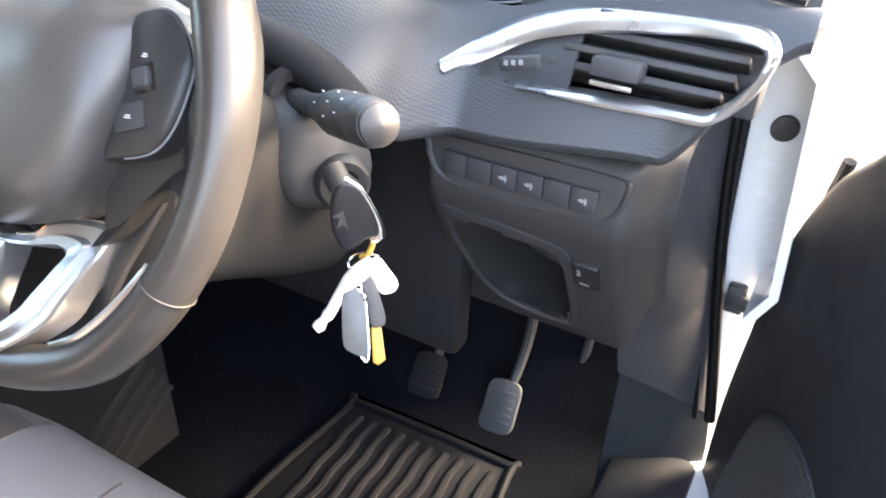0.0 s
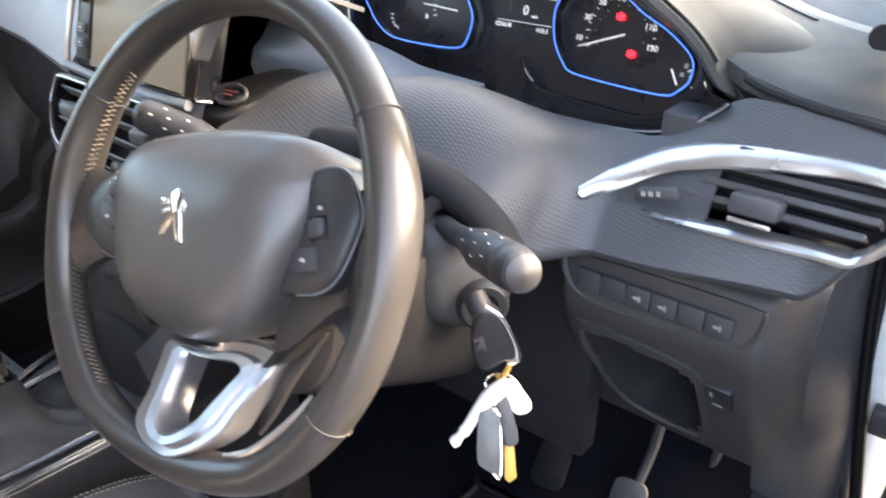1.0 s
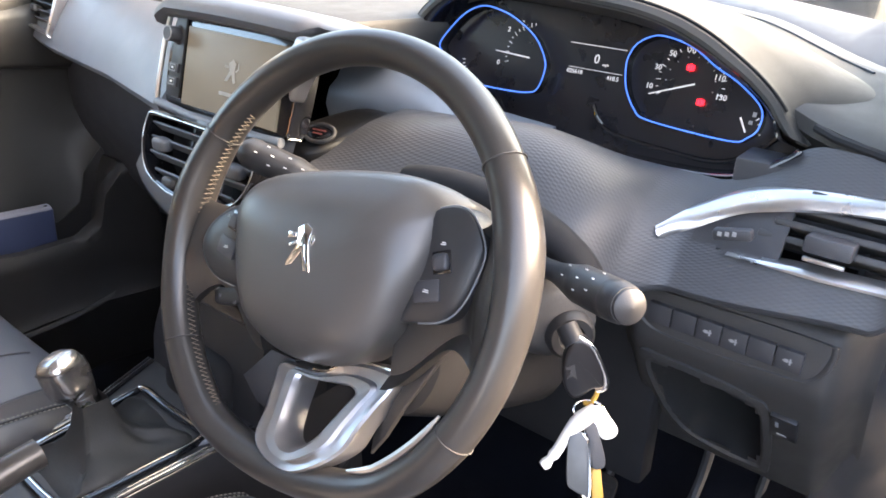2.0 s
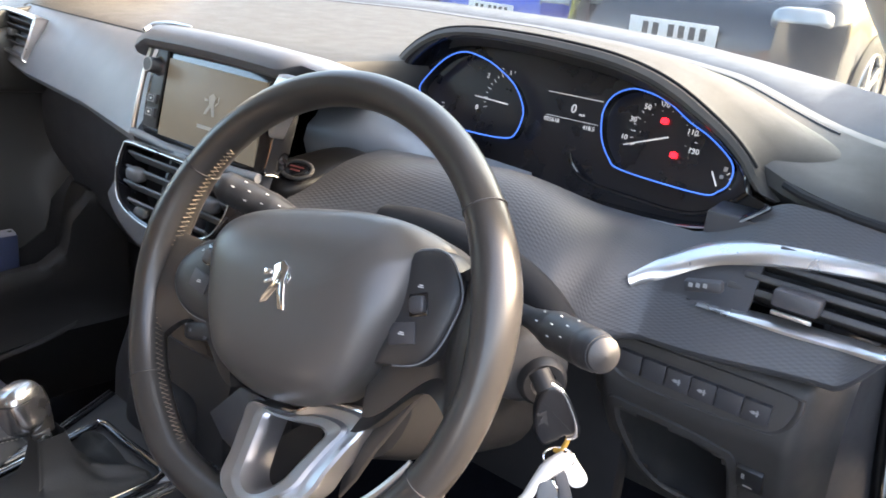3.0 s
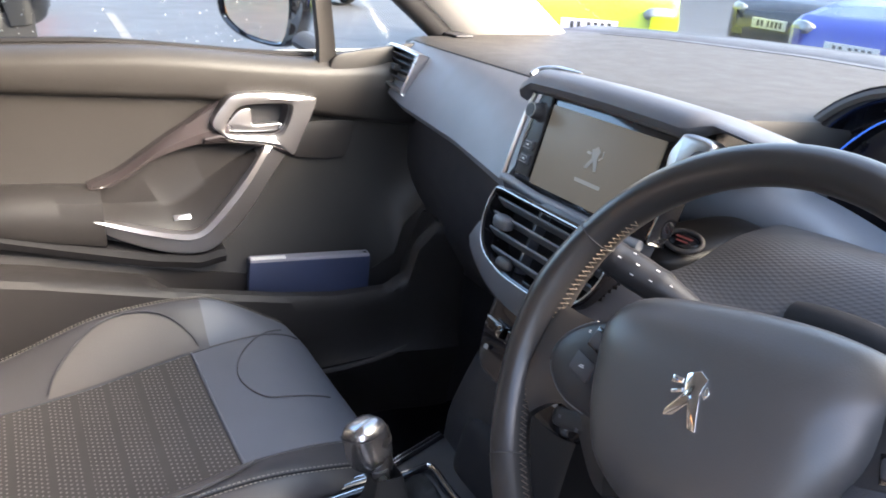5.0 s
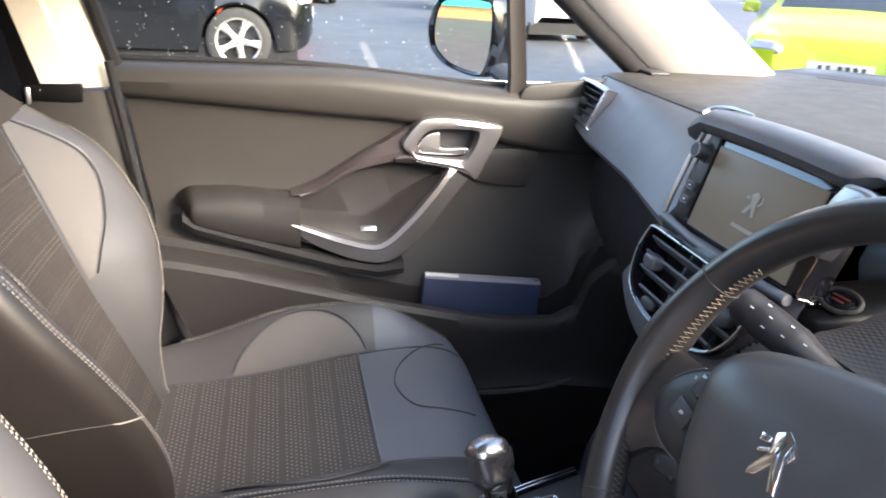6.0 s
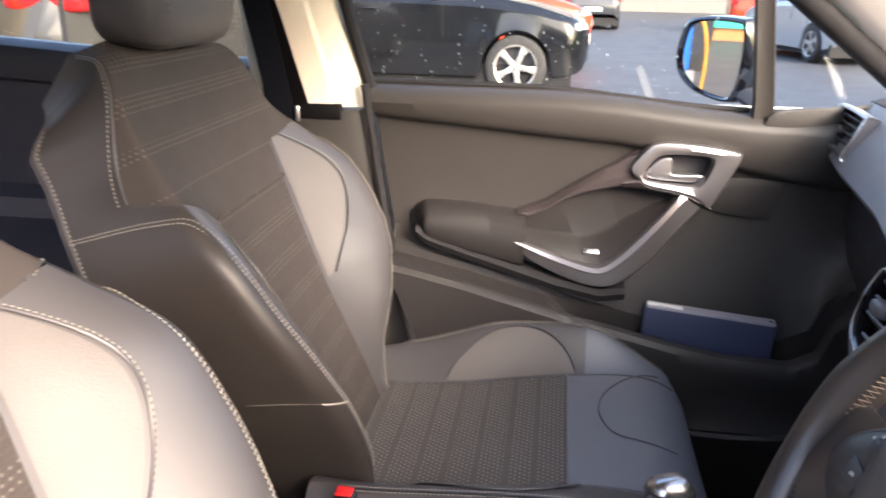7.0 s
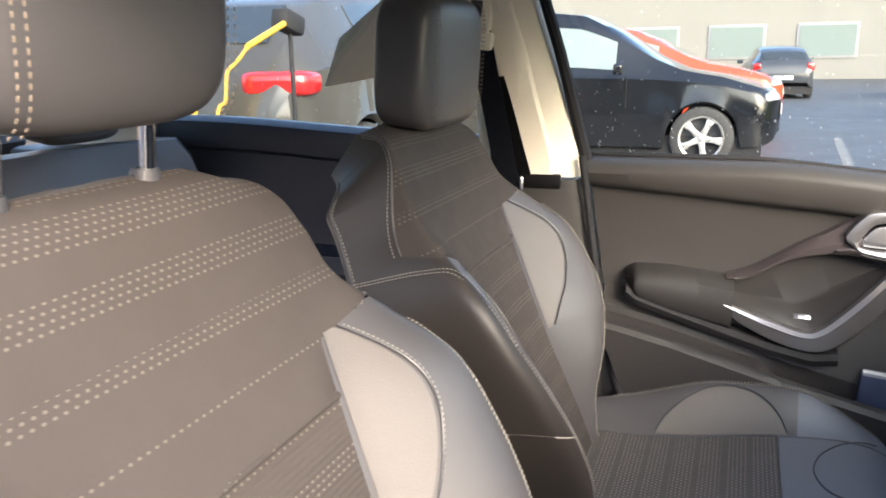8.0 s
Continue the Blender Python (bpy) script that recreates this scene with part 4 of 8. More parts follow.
# climate controls below the vents
cc = part("climate_panel", plate([(p.x, p.y) for p in spline([(-0.115, 0.04, 0), (-0.10, 0.05, 0), (0.12, 0.05, 0), (0.13, 0.03, 0), (0.115, -0.05, 0), (0.0, -0.06, 0), (-0.09, -0.05, 0)], 50, True)], 0.02, frame_of((0.01, 0.165, 0.745), (1, 0, 0), (0, 0.42, 0.9)), 0.005), M_GLOSS, dash, "gloss black climate controls")
CM = frame_of((0.01, 0.146, 0.755), (1, 0, 0), (0, 0.42, 0.9))
for k in range(4):
    part("climate_key", plate([(-0.1 + 0.05 * k, -0.01), (-0.062 + 0.05 * k, -0.01), (-0.062 + 0.05 * k, 0.006), (-0.1 + 0.05 * k, 0.006)], 0.006, CM @ pose(0, 0, 0.0), 0.002), M_GLOSS, cc, "gloss black key")
    part("key_edge", tube([CM @ Vector((-0.1 + 0.05 * k, 0.0065, 0.006)), CM @ Vector((-0.064 + 0.05 * k, 0.0065, 0.006))], 0.0016 if k in (0, 3) else 0.0008, 6), M_CHROME, cc, "thin bright edge of the key")
    part("climate_mark", moved(box(-0.004, 0.004, -0.003, 0.003, 0, 0.0006), CM @ pose(-0.081 + 0.05 * k, -0.03, 0.0015)), M_MARK, cc)

# ---------------------------------------------------------------- steering wheel and column
col = thing("steering_column", (0.37, 0.2, 0.8), "black plastic column shroud with stalks and ignition lock", "steering column")
WN = Vector((0, -0.895, 0.446))
rows = []
for k, d in enumerate((0.03, 0.05, 0.10, 0.16, 0.22, 0.28)):
    c = Vector((0.37, 0.016, 0.925)) - WN * d
    sx, sz = ((0.075, 0.07), (0.098, 0.085), (0.105, 0.088), (0.108, 0.085), (0.11, 0.085), (0.11, 0.08))[k]
    rows.append([c + Vector((sx * math.copysign(abs(math.cos(a)) ** 0.7, math.cos(a)), 0.42 * sz * math.sin(a), (0.9 if math.sin(a) > 0 else 0.62 + 0.42 * smooth(-0.2, 0.9, math.cos(a))) * sz * math.copysign(abs(math.sin(a)) ** 0.7, math.sin(a)) - 0.03 - 0.012 * (math.sin(a) < 0))) for a in [6.28318 * j / 36 for j in range(36)]])
part("shroud", grid(rows, True, False, True), mat("shroud_plastic", (0.027, 0.025, 0.024), 0.5, fine=1000, bump=0.35, kind="cells", var=0.12, spec=0.35), col, "dark grained column shroud")
# the lock pod on the right flank, with its rounded mouth
rows = []
for d, r in ((0.0, 0.031), (0.008, 0.040), (0.03, 0.047), (0.07, 0.050), (0.14, 0.052)):
    c = Vector((0.508, 0.192, 0.838)) + Vector((-0.93, 0.16, 0.05)) * d
    rows.append([c + Vector((0.018 * math.cos(a), r * 0.85 * math.cos(a), r * math.sin(a) * 0.95)) for a in [6.28318 * j / 28 for j in range(28)]])
part("lock_pod", grid(rows, True, False, True), M_LOWER, col, "rounded pod around the ignition lock")
part("lock_barrel", turned([(0.0001, 0.006), (0.011, 0.006), (0.013, 0.010), (0.020, 0.011), (0.024, 0.006), (0.026, -0.03)], Matrix.Translation((0.512, 0.194, 0.829)) @ Vector((0.72, -0.66, 0.10)).to_track_quat("Z", "Y").to_matrix().to_4x4()), M_STALK, col, "black ignition lock")


def stalk(root, tip, label, side):
    d = (Vector(tip) - Vector(root))
    pts = [Vector(root) + d * t for t in (0, 0.12, 0.3, 0.45, 0.55, 0.58, 0.6, 0.7, 0.84, 0.86, 0.88, 0.95, 1.0)]
    rad = [0.012, 0.010, 0.011, 0.015, 0.0185, 0.019, 0.0185, 0.019, 0.019, 0.018, 0.019, 0.018, 0.012]
    return part("stalk", tube(pts, lambda t: 0.92 * rad[min(12, round(t * 12))], 20), M_STALK, col, label), d.normalized()


st, d = stalk((0.462, 0.205, 0.884), (0.603, 0.112, 0.929), "black lighting stalk with white symbols", 1)
part("stalk_boot", turned([(0.028, -0.012), (0.030, 0.0), (0.024, 0.006), (0.016, 0.002)], Matrix.Translation((0.455, 0.21, 0.882)) @ d.to_track_quat("Z", "Y").to_matrix().to_4x4()), M_RUBBER, col)
part("stalk_end", turned([(0.0001, 0.005), (0.009, 0.004), (0.0138, 0.001), (0.0155, -0.006)], Matrix.Translation(Vector((0.603, 0.112, 0.929))) @ d.to_track_quat("Z", "Y").to_matrix().to_4x4()), M_STALK, st, "dark grey round end cap")
part("end_ring", tube([Matrix.Translation(Vector((0.603, 0.112, 0.929))) @ d.to_track_quat("Z", "Y").to_matrix().to_4x4() @ Vector((0.0146 * math.cos(a), 0.0146 * math.sin(a), -0.002)) for a in [6.28318 * k / 28 for k in range(28)]], 0.0005, 6, True), M_LOWER, st)
eye_side = Vector((0.25, -0.75, 0.6)).normalized()
eye_side = (eye_side - d * eye_side.dot(d)).normalized()
for t, a in ((0.52, 10), (0.52, -25), (0.66, 0), (0.66, 35), (0.66, -35), (0.78, 20), (0.78, -15), (0.78, -50)):
    n = Matrix.Rotation(radians(a), 3, d) @ eye_side
    c = Vector((0.462, 0.205, 0.884)) + Vector((0.141, -0.093, 0.045)) * t + n * 0.0176
    part("symbol", moved(box(-0.0017, 0.0017, -0.0005, 0.0005, -0.0003, 0.0004), frame_of(c, d, n.cross(d))), M_LOGO, st)
ls, d2 = stalk((0.275, 0.165, 0.905), (0.150, 0.105, 0.952), "black wiper stalk with white symbols", -1)
n2 = (Vector((0.5, -0.5, 0.7)) - d2 * Vector((0.5, -0.5, 0.7)).dot(d2)).normalized()
for t, a in ((0.5, 0), (0.62, 20), (0.62, -20), (0.74, 0), (0.80, 30), (0.86, -10), (0.74, -35)):
    n = Matrix.Rotation(radians(a), 3, d2) @ n2
    c = Vector((0.275, 0.165, 0.905)) + Vector((-0.125, -0.06, 0.047)) * t + n * 0.0176
    part("symbol", moved(box(-0.0017, 0.0017, -0.0005, 0.0005, -0.0003, 0.0004), frame_of(c, d2, n.cross(d2))), M_LOGO, ls)

wheel = thing("steering_wheel", (0.37, 0.016, 0.92), "black leather steering wheel with silver lower spokes", "steering wheel")
# wheel plane: x to the right, y up in the plane, z towards the driver; turned 8 degrees
WM = frame_of((0.37, 0.016, 0.921), (1, 0, 0), (0, 0.446, 0.895)) @ pose(0, 0, 0, 0, 0, 8)
R = 0.187


def rim_r(a):
    """Thickness of the rim: fuller at the thumb rests."""
    g = max(0.0, 1 - abs(abs(math.degrees(math.atan2(math.sin(a), abs(math.cos(a)))) - 14) / 22))
    return 0.0165 + 0.003 * g


rows = []
for k in range(120):
    a = 6.28318 * k / 120
    flat = 0.012 * max(0.0, -math.sin(a) - 0.82) / 0.18
    c = Vector((R * math.cos(a), (R - flat) * math.sin(a), 0))
    rr = rim_r(a)
    o = Vector((math.cos(a), math.sin(a), 0))
    rows.append([WM @ (c + rr * (math.cos(b) * o * 0.92 + math.sin(b) * Vector((0, 0, 1.12)))) for b in [6.28318 * j / 20 for j in range(20)]])
part("rim", grid(rows, True, True), M_LEATHER, wheel, "worn black leather rim")
for a in (33, 147, 212, 328):
    ar = radians(a)
    o = Vector((math.cos(ar), math.sin(ar), 0))
    rr = rim_r(ar) + 0.0006
    part("rim_seam", tube([WM @ (R * o + rr * (math.cos(b) * o * 0.92 + math.sin(b) * Vector((0, 0, 1.12)))) for b in [6.28318 * j / 24 for j in range(24)]], 0.0006, 6, True), M_LOWER, wheel)
for a0, a1 in ((135, 172), (194, 238)):
    zz = []
    n = int((a1 - a0) * 1.25)
    for k in range(n + 1):
        a = radians(a0 + (a1 - a0) * k / n)
        o = Vector((math.cos(a), math.sin(a), 0))
        b = radians(190 if k % 2 else 168)
        rr = rim_r(a) + 0.0008
        zz.append(WM @ (R * o + rr * (math.cos(b) * o * 0.92 + math.sin(b) * Vector((0, 0, 1.12)))))
    part("rim_stitching", tube(zz, 0.00055, 5), M_ORANGE, wheel, "tan zigzag stitching inside the rim")
# airbag cover: rounded shield, domed
SH = spline([(-0.106, 0.044, 0), (-0.090, 0.067, 0), (-0.04, 0.080, 0), (0.03, 0.087, 0), (0.078, 0.085, 0), (0.106, 0.077, 0), (0.115, 0.066, 0), (0.108, 0.046, 0), (0.102, 0.016, 0), (0.093, -0.012, 0), (0.082, -0.038, 0), (0.064, -0.061, 0), (0.040, -0.076, 0), (0.0, -0.083, 0), (-0.036, -0.081, 0), (-0.060, -0.069, 0), (-0.080, -0.046, 0), (-0.094, -0.018, 0), (-0.103, 0.015, 0)], 96, True)


def cover_z(x, y):
    """The cover falls away towards its upper right corner and its rims."""
    return -0.030 * smooth(0.070, 0.122, x) * smooth(-0.02, 0.07, y) - 0.020 * smooth(0.02, 0.092, y) ** 1.4 - 0.014 * smooth(-0.05, -0.085, y)


rows = [[WM @ Vector((p.x * k, p.y * k, d + cover_z(p.x * k, p.y * k))) for p in SH] for k, d in ((0.96, -0.04), (0.99, -0.006), (1.0, 0.003), (0.99, 0.008), (0.96, 0.0135), (0.90, 0.0185), (0.80, 0.022), (0.65, 0.0245), (0.4, 0.0262), (0.15, 0.0268), (0.001, 0.027))]
part("airbag_cover", grid(rows, True), M_AIRBAG, wheel, "grey-brown domed airbag cover")
EM = WM @ pose(-0.002, 0.012, 0.0262)
part("emblem", join(*[plate(p, 0.002, EM, 0.0007) for p in ([(-0.006, 0.016), (0.003, 0.021), (0.010, 0.017), (0.008, 0.006), (0.013, -0.012), (0.015, -0.018), (0.008, -0.018), (0.002, -0.003), (-0.006, -0.014), (-0.013, -0.017), (-0.013, -0.012), (-0.004, 0.003)], [(-0.016, 0.012), (-0.007, 0.012), (-0.007, 0.008), (-0.016, 0.006)], [(-0.014, 0.002), (-0.005, 0.006), (-0.005, 0.003), (-0.013, -0.001)], [(0.011, 0.013), (0.015, 0.009), (0.012, 0.003), (0.010, 0.006)])]), M_BRIGHT, wheel, "plain polished emblem")
part("airbag_mark", lettering("AIRBAG", 0.0095, WM @ pose(0.0, -0.058, 0.0195, 8, 0, 0), 0.0003), M_AIRBAG, wheel, "moulded word on the cover")
for sx in (-1, 1):
    part("seam_mark", moved(box(-0.005, 0.005, -0.0005, 0.0005, -0.0004, 0.0007), WM @ pose(sx * 0.058, 0.004, 0.0228)), M_DARK, wheel)
    # side spoke: leather bridge, switch pod with keys
    rows = []
    for k in range(17):
        t = k / 16
        x = 0.070 + 0.099 * t
        back = 0.022 * t * t
        top = 0.050 + 0.020 * t ** 3 - 0.010 * math.sin(3.14 * t) if sx > 0 else 0.040 - 0.016 * t + 0.012 * t ** 4
        bot = -0.088 + 0.052 * smooth(0.0, 0.72, t) - 0.036 * t ** 6
        zf = -0.026 + 0.026 * smooth(0.60, 1.0, t) if sx > 0 else -0.010 + 0.014 * smooth(0.55, 1.0, t)
        rows.append([WM @ Vector((sx * x, yy, z)) for yy, z in ((top, -0.034 + back), (top + 0.003, -0.018 + 0.6 * back), (top - 0.004, zf - 0.002), ((top + bot) / 2, zf + 0.004), (bot + 0.012, zf - 0.002), (bot, -0.018 + 0.6 * back), (bot + 0.002, -0.036 + back))])
    part("side_spoke", grid(rows, False, False, True), M_LEATHER, wheel, "smooth black side spoke")
    pod = [(0.093, 0.054), (0.112, 0.066), (0.132, 0.062), (0.148, 0.038), (0.145, 0.014), (0.136, -0.008), (0.122, -0.021), (0.098, -0.027), (0.082, -0.026), (0.088, 0.010)] if sx > 0 else [(0.096, 0.040), (0.112, 0.038), (0.130, 0.029), (0.147, 0.014), (0.153, -0.004), (0.144, -0.020), (0.126, -0.031), (0.104, -0.035), (0.082, -0.033), (0.092, 0.0)]
    dz = -0.017 if sx > 0 else -0.005
    po = spline([(sx * x, y, 0) for x, y in pod], 64, True)
    pc = sum(po, Vector()) / 64
    sp = part("switch_pod", grid([[WM @ Vector((pc.x + (p.x - pc.x) * k, pc.y + (p.y - pc.y) * k, d + dz)) for p in po] for k, d in ((1.03, -0.016), (1.02, 0.006), (0.985, 0.0095), (0.85, 0.0125), (0.4, 0.014), (0.01, 0.014))], True), M_STALK, wheel, "black switch pod on the spoke")
    part("pod_rim", tube([WM @ Vector((p.x * 1.006, p.y * 1.01, 0.0075 + dz)) for p in po if sx * p.x > 0.098 and (sx > 0 or p.y < 0.036)], 0.0009, 6), M_TRIM, sp, "thin grey edge line")
    rx, ry, kx, ky = (0.117, 0.023, 0.108, -0.001) if sx > 0 else (0.105, 0.022, 0.112, -0.002)
    part("roller_slot", moved(box(-0.0085, 0.0085, -0.009, 0.009, -0.002, 0.0012, 0.001), WM @ pose(sx * rx, ry, 0.0136 + dz, 0, 0, 16 * sx)), M_GLOSS, sp)
    part("roller", moved(pillow(0.0068, 0.0068, 0.005, Matrix()), WM @ pose(sx * rx, ry, 0.0142 + dz, 0, 0, 16 * sx)), M_DARK, sp, "thumb roller")
    part("key", moved(box(-0.012, 0.012, -0.0085, 0.0085, -0.002, 0.0012, 0.001), WM @ pose(sx * kx, ky, 0.014 + dz, 0, 0, 14 * sx)), M_DARK, sp)
    for x, y, w, z in ((rx - 0.002, ry + 0.014, 0.0026, 0.0136), (rx + 0.014, ry + 0.004, 0.0014, 0.0128), (rx + 0.011, ry - 0.006, 0.0014, 0.0132), (kx, ky, 0.0028, 0.0154)):
        part("symbol", moved(join(box(-w, w, -0.0010, -0.0002, 0, 0.0004), box(-w * 0.6, w * 0.8, 0.0004, 0.0012, 0, 0.0004)), WM @ pose(sx * x, y, z + dz)), M_LOGO, sp)
    if sx < 0:
        rk = part("rear_key", moved(pillow(0.024, 0.009, 0.008, Matrix(), 0.5), WM @ pose(sx * 0.122, -0.048, -0.020, 0, 0, 10)), M_STALK, wheel, "key behind the spoke")
        for x in (0.134, 0.112):
            part("symbol", moved(box(-0.0016, 0.0016, -0.0014, 0.0014, 0, 0.0004), WM @ pose(sx * x, -0.050 - 0.003 * (x < 0.12), -0.0122)), M_SLAT, rk)


def loop_z(y):
    return lerp_table([(-0.172, 0.014), (-0.158, 0.012), (-0.148, 0.007), (-0.135, -0.003), (-0.115, -0.015), (-0.095, -0.026), (-0.073, -0.032)], y)[0]


lo_out = spline([(x, y, 0) for x, y in ((-0.050, -0.094), (-0.046, -0.112), (-0.038, -0.132), (-0.033, -0.146), (-0.026, -0.156), (-0.008, -0.166), (0.020, -0.169), (0.046, -0.157), (0.063, -0.141), (0.066, -0.122), (0.072, -0.101), (0.080, -0.076), (0.050, -0.073), (0.022, -0.078), (0.004, -0.089), (-0.022, -0.092))], 128, True)
lo_in = spline([(x, y, 0) for x, y in ((-0.018, -0.099), (-0.016, -0.112), (-0.011, -0.128), (-0.006, -0.139), (0.000, -0.146), (0.007, -0.150), (0.014, -0.150), (0.021, -0.146), (0.028, -0.137), (0.033, -0.123), (0.038, -0.109), (0.041, -0.100), (0.034, -0.096), (0.022, -0.097), (0.008, -0.098), (-0.006, -0.099))], 128, True)
rows = []
for f, d in ((0.0, -0.020), (0.0, -0.003), (0.05, 0.0025), (0.14, 0.004), (0.50, 0.0015), (0.56, 0.0065), (0.84, 0.006), (0.95, 0.002), (1.0, -0.004), (1.0, -0.022)):
    rows.append([WM @ Vector((a.x + (b.x - a.x) * f, a.y + (b.y - a.y) * f, loop_z(a.y + (b.y - a.y) * f) + d)) for a, b in zip(lo_out, lo_in)])
part("lower_spoke", grid(rows, True), M_ALU, wheel, "satin silver loop of the lower spokes", 25)
part("spoke_edge", tube([WM @ Vector((p.x, p.y, loop_z(p.y) + 0.0015)) for p in lo_out[88:118]], 0.0012, 6), M_BRIGHT, wheel, "bright upper edge of the loop")
part("spoke_backing", plate([(-0.073, -0.088), (-0.040, -0.090), (-0.040, -0.130), (-0.046, -0.150), (-0.080, -0.138), (-0.104, -0.120)], 0.005, WM @ pose(0, 0, -0.036), 0.002), M_DARK, wheel, "black panel beside the lower spokes")
part("spoke_flank", plate([(0.070, -0.070), (0.112, -0.052), (0.100, -0.074), (0.086, -0.098), (0.072, -0.128), (0.060, -0.146), (0.058, -0.110)], 0.005, WM @ pose(0, 0, -0.040), 0.002), M_LEATHER, wheel, "dark flank of the lower spokes")
ins_a = [radians(-64 + 34 * k / 24) for k in range(25)]
part("rim_insert", tube([WM @ Vector(((R - 0.0155) * math.cos(a), (R - 0.0155 - 0.012 * max(0.0, -math.sin(a) - 0.82) / 0.18) * math.sin(a), 0.0095)) for a in ins_a], lambda t: 0.0038 * math.sin(3.14159 * min(0.97, max(0.03, t))) ** 0.4, 8), M_ALU, wheel, "satin silver inlay low on the rim")
part("hub", turned([(0.06, 0.0), (0.07, -0.02), (0.065, -0.06)], WM), M_DARK, wheel)

# ---------------------------------------------------------------- key and tags
key = thing("car_key", (0.525, 0.18, 0.82), "black car key with a chrome edge in the ignition lock", "key")
M_FOB = mat("black_key_plastic", (0.012, 0.012, 0.014), 0.30, var=0.1, bump=0.0, rough_var=0.06)
KX, KY = Vector((0.824, 0.566, 0.033)), Vector((-0.303, 0.390, 0.869))
KF = frame_of((0.545, 0.165, 0.815), KX, KY) @ pose(0, 0, 0, 30, 0, 0) @ Matrix.Diagonal((1, 1.15, 1, 1))  # the key hangs with its broad side towards the door
fob_out = spline([(x, y, 0) for x, y in ((-0.012, 0.030), (-0.003, 0.033), (0.006, 0.026), (0.015, 0.011), (0.0205, -0.003), (0.0195, -0.011), (0.010, -0.0135), (0.003, -0.019), (-0.006, -0.023), (-0.013, -0.018), (-0.018, -0.004), (-0.018, 0.014))], 64, True)
fob = part("fob", plate([(p.x, p.y) for p in fob_out], 0.013, KF @ pose(0, 0, -0.007), 0.004, 3), M_FOB, key, "gloss black key fob")
part("fob_edge", tube([KF @ Vector(q) for q in spline([(-0.006, 0.034, 0.002), (0.006, 0.0265, 0.003), (0.015, 0.0115, 0.003), (0.0205, -0.002, 0.003), (0.0205, -0.011, 0.002), (0.014, -0.015, 0.0)], 30)], lambda t: 0.0022 + 0.0022 * smooth(0.45, 0.85, t), 10), M_BRIGHT, key, "chrome edge of the fob")
part("key_shank", tube([KF @ Vector((-0.008, 0.026, 0.0)), KF @ Vector((-0.016, 0.036, -0.012))], 0.010, 12), M_STALK, key)
part("fob_emblem", join(*[plate(q, 0.0006, KF @ pose(-0.010, 0.004, 0.006)) for q in ([(-0.003, 0.005), (0.002, 0.007), (0.003, 0.001), (0.005, -0.007), (0.001, -0.004), (-0.004, -0.007), (-0.001, 0.001)], [(-0.006, 0.004), (-0.002, 0.004), (-0.002, 0.002), (-0.006, 0.002)])]), M_LOWER, fob)
part("key_loop", tube([KF @ Vector(q) for q in spline([(0.016, -0.013, 0), (0.013, -0.021, 0.003), (0.008, -0.028, 0.004), (0.004, -0.029, 0.0)], 14)], 0.0024, 8), M_BRASS, key, "brass loop at the key's end")
tags = thing("key_tags", (0.567, 0.152, 0.74), "ring with white, grey and yellow key tags hanging from the key", "key ring")
TF = frame_of((0.567, 0.152, 0.752), KX, KY)


def tag_at(x, y, z=0.0):
    """A point of the bunch, from the middle of the grey tag."""
    return TF @ Vector((x * 0.000467, y * 0.000467, z))


ring = [tag_at(-3 + 29 * math.cos(a), 66 + 21 * math.sin(a), 0.004 * math.cos(a)) for a in [6.28318 * k / 28 for k in range(28)]]
part("split_ring", tube(ring, 0.0011, 6, True), M_BRIGHT, tags, "steel split ring")
part("split_ring", tube([tag_at(-22 + 12 * math.cos(a), 22 + 18 * math.sin(a), 0.006) for a in [6.28318 * k / 24 for k in range(24)]], 0.0009, 6, True), M_BRIGHT, tags)
strap = [tag_at(*q, 0.004) for q in ((10, 75), (-2, 62), (-14, 52), (-28, 40), (-46, 18), (-58, -3), (-64, -13), (-70, -20), (-76, -27), (-84, -37), (-91, -43))]
part("white_tag", tube(strap, lambda t: (0.0055, 0.0085, 0.0095, 0.0085, 0.0058, 0.0055, 0.0055, 0.0062, 0.0040, 0.0064, 0.0050)[round(t * 10)], 12, flat=0.7), M_KEYW, tags, "white plastic strap tag")
dsc = spline([(x, y, 0) for x, y in ((4, 70), (22, 78), (38, 58), (52, 38), (53, 24), (42, 14), (24, 14), (10, 34))], 40, True)
part("white_disc", plate([(q.x * 0.000467, q.y * 0.000467) for q in dsc], 0.005, TF @ pose(0, 0, -0.003), 0.0015), M_KEYW, tags, "white plastic tag")
for pts, z, mt, lb in ((((-22, 30), (-8, 16), (-3, -5), (-1, -96), (-15, -92), (-32, -84), (-44, -70), (-45, -20), (-42, 16), (-34, 27)), 0.006, M_TAGGREY, "grey metal tag with bright edges"), (((-14, 48), (8, 44), (18, 20), (28, -15), (30, -32), (25, -42), (6, -42), (0, -10), (-6, 20)), 0.001, M_DARK, "dark grey metal tag")):
    o = spline([(x, y, 0) for x, y in pts], 48, True)
    t = part("tag", plate([(q.x * 0.000467, q.y * 0.000467) for q in o], 0.0035, TF @ pose(0, 0, z), 0.001), mt, tags, lb)
    if mt is M_TAGGREY:
        part("tag_edge", tube([tag_at(q.x, q.y, z + 0.003) for q in o[2:20]], 0.0012, 6), M_BRIGHT, t)
part("yellow_tag", plate([(x * 0.000467, y * 0.000467) for x, y in ((4, -44), (22, -44), (28, -102), (15, -112), (6, -106))], 0.003, TF @ pose(0, 0, -0.001), 0.0008), M_BRASS, tags, "yellow plastic tag")

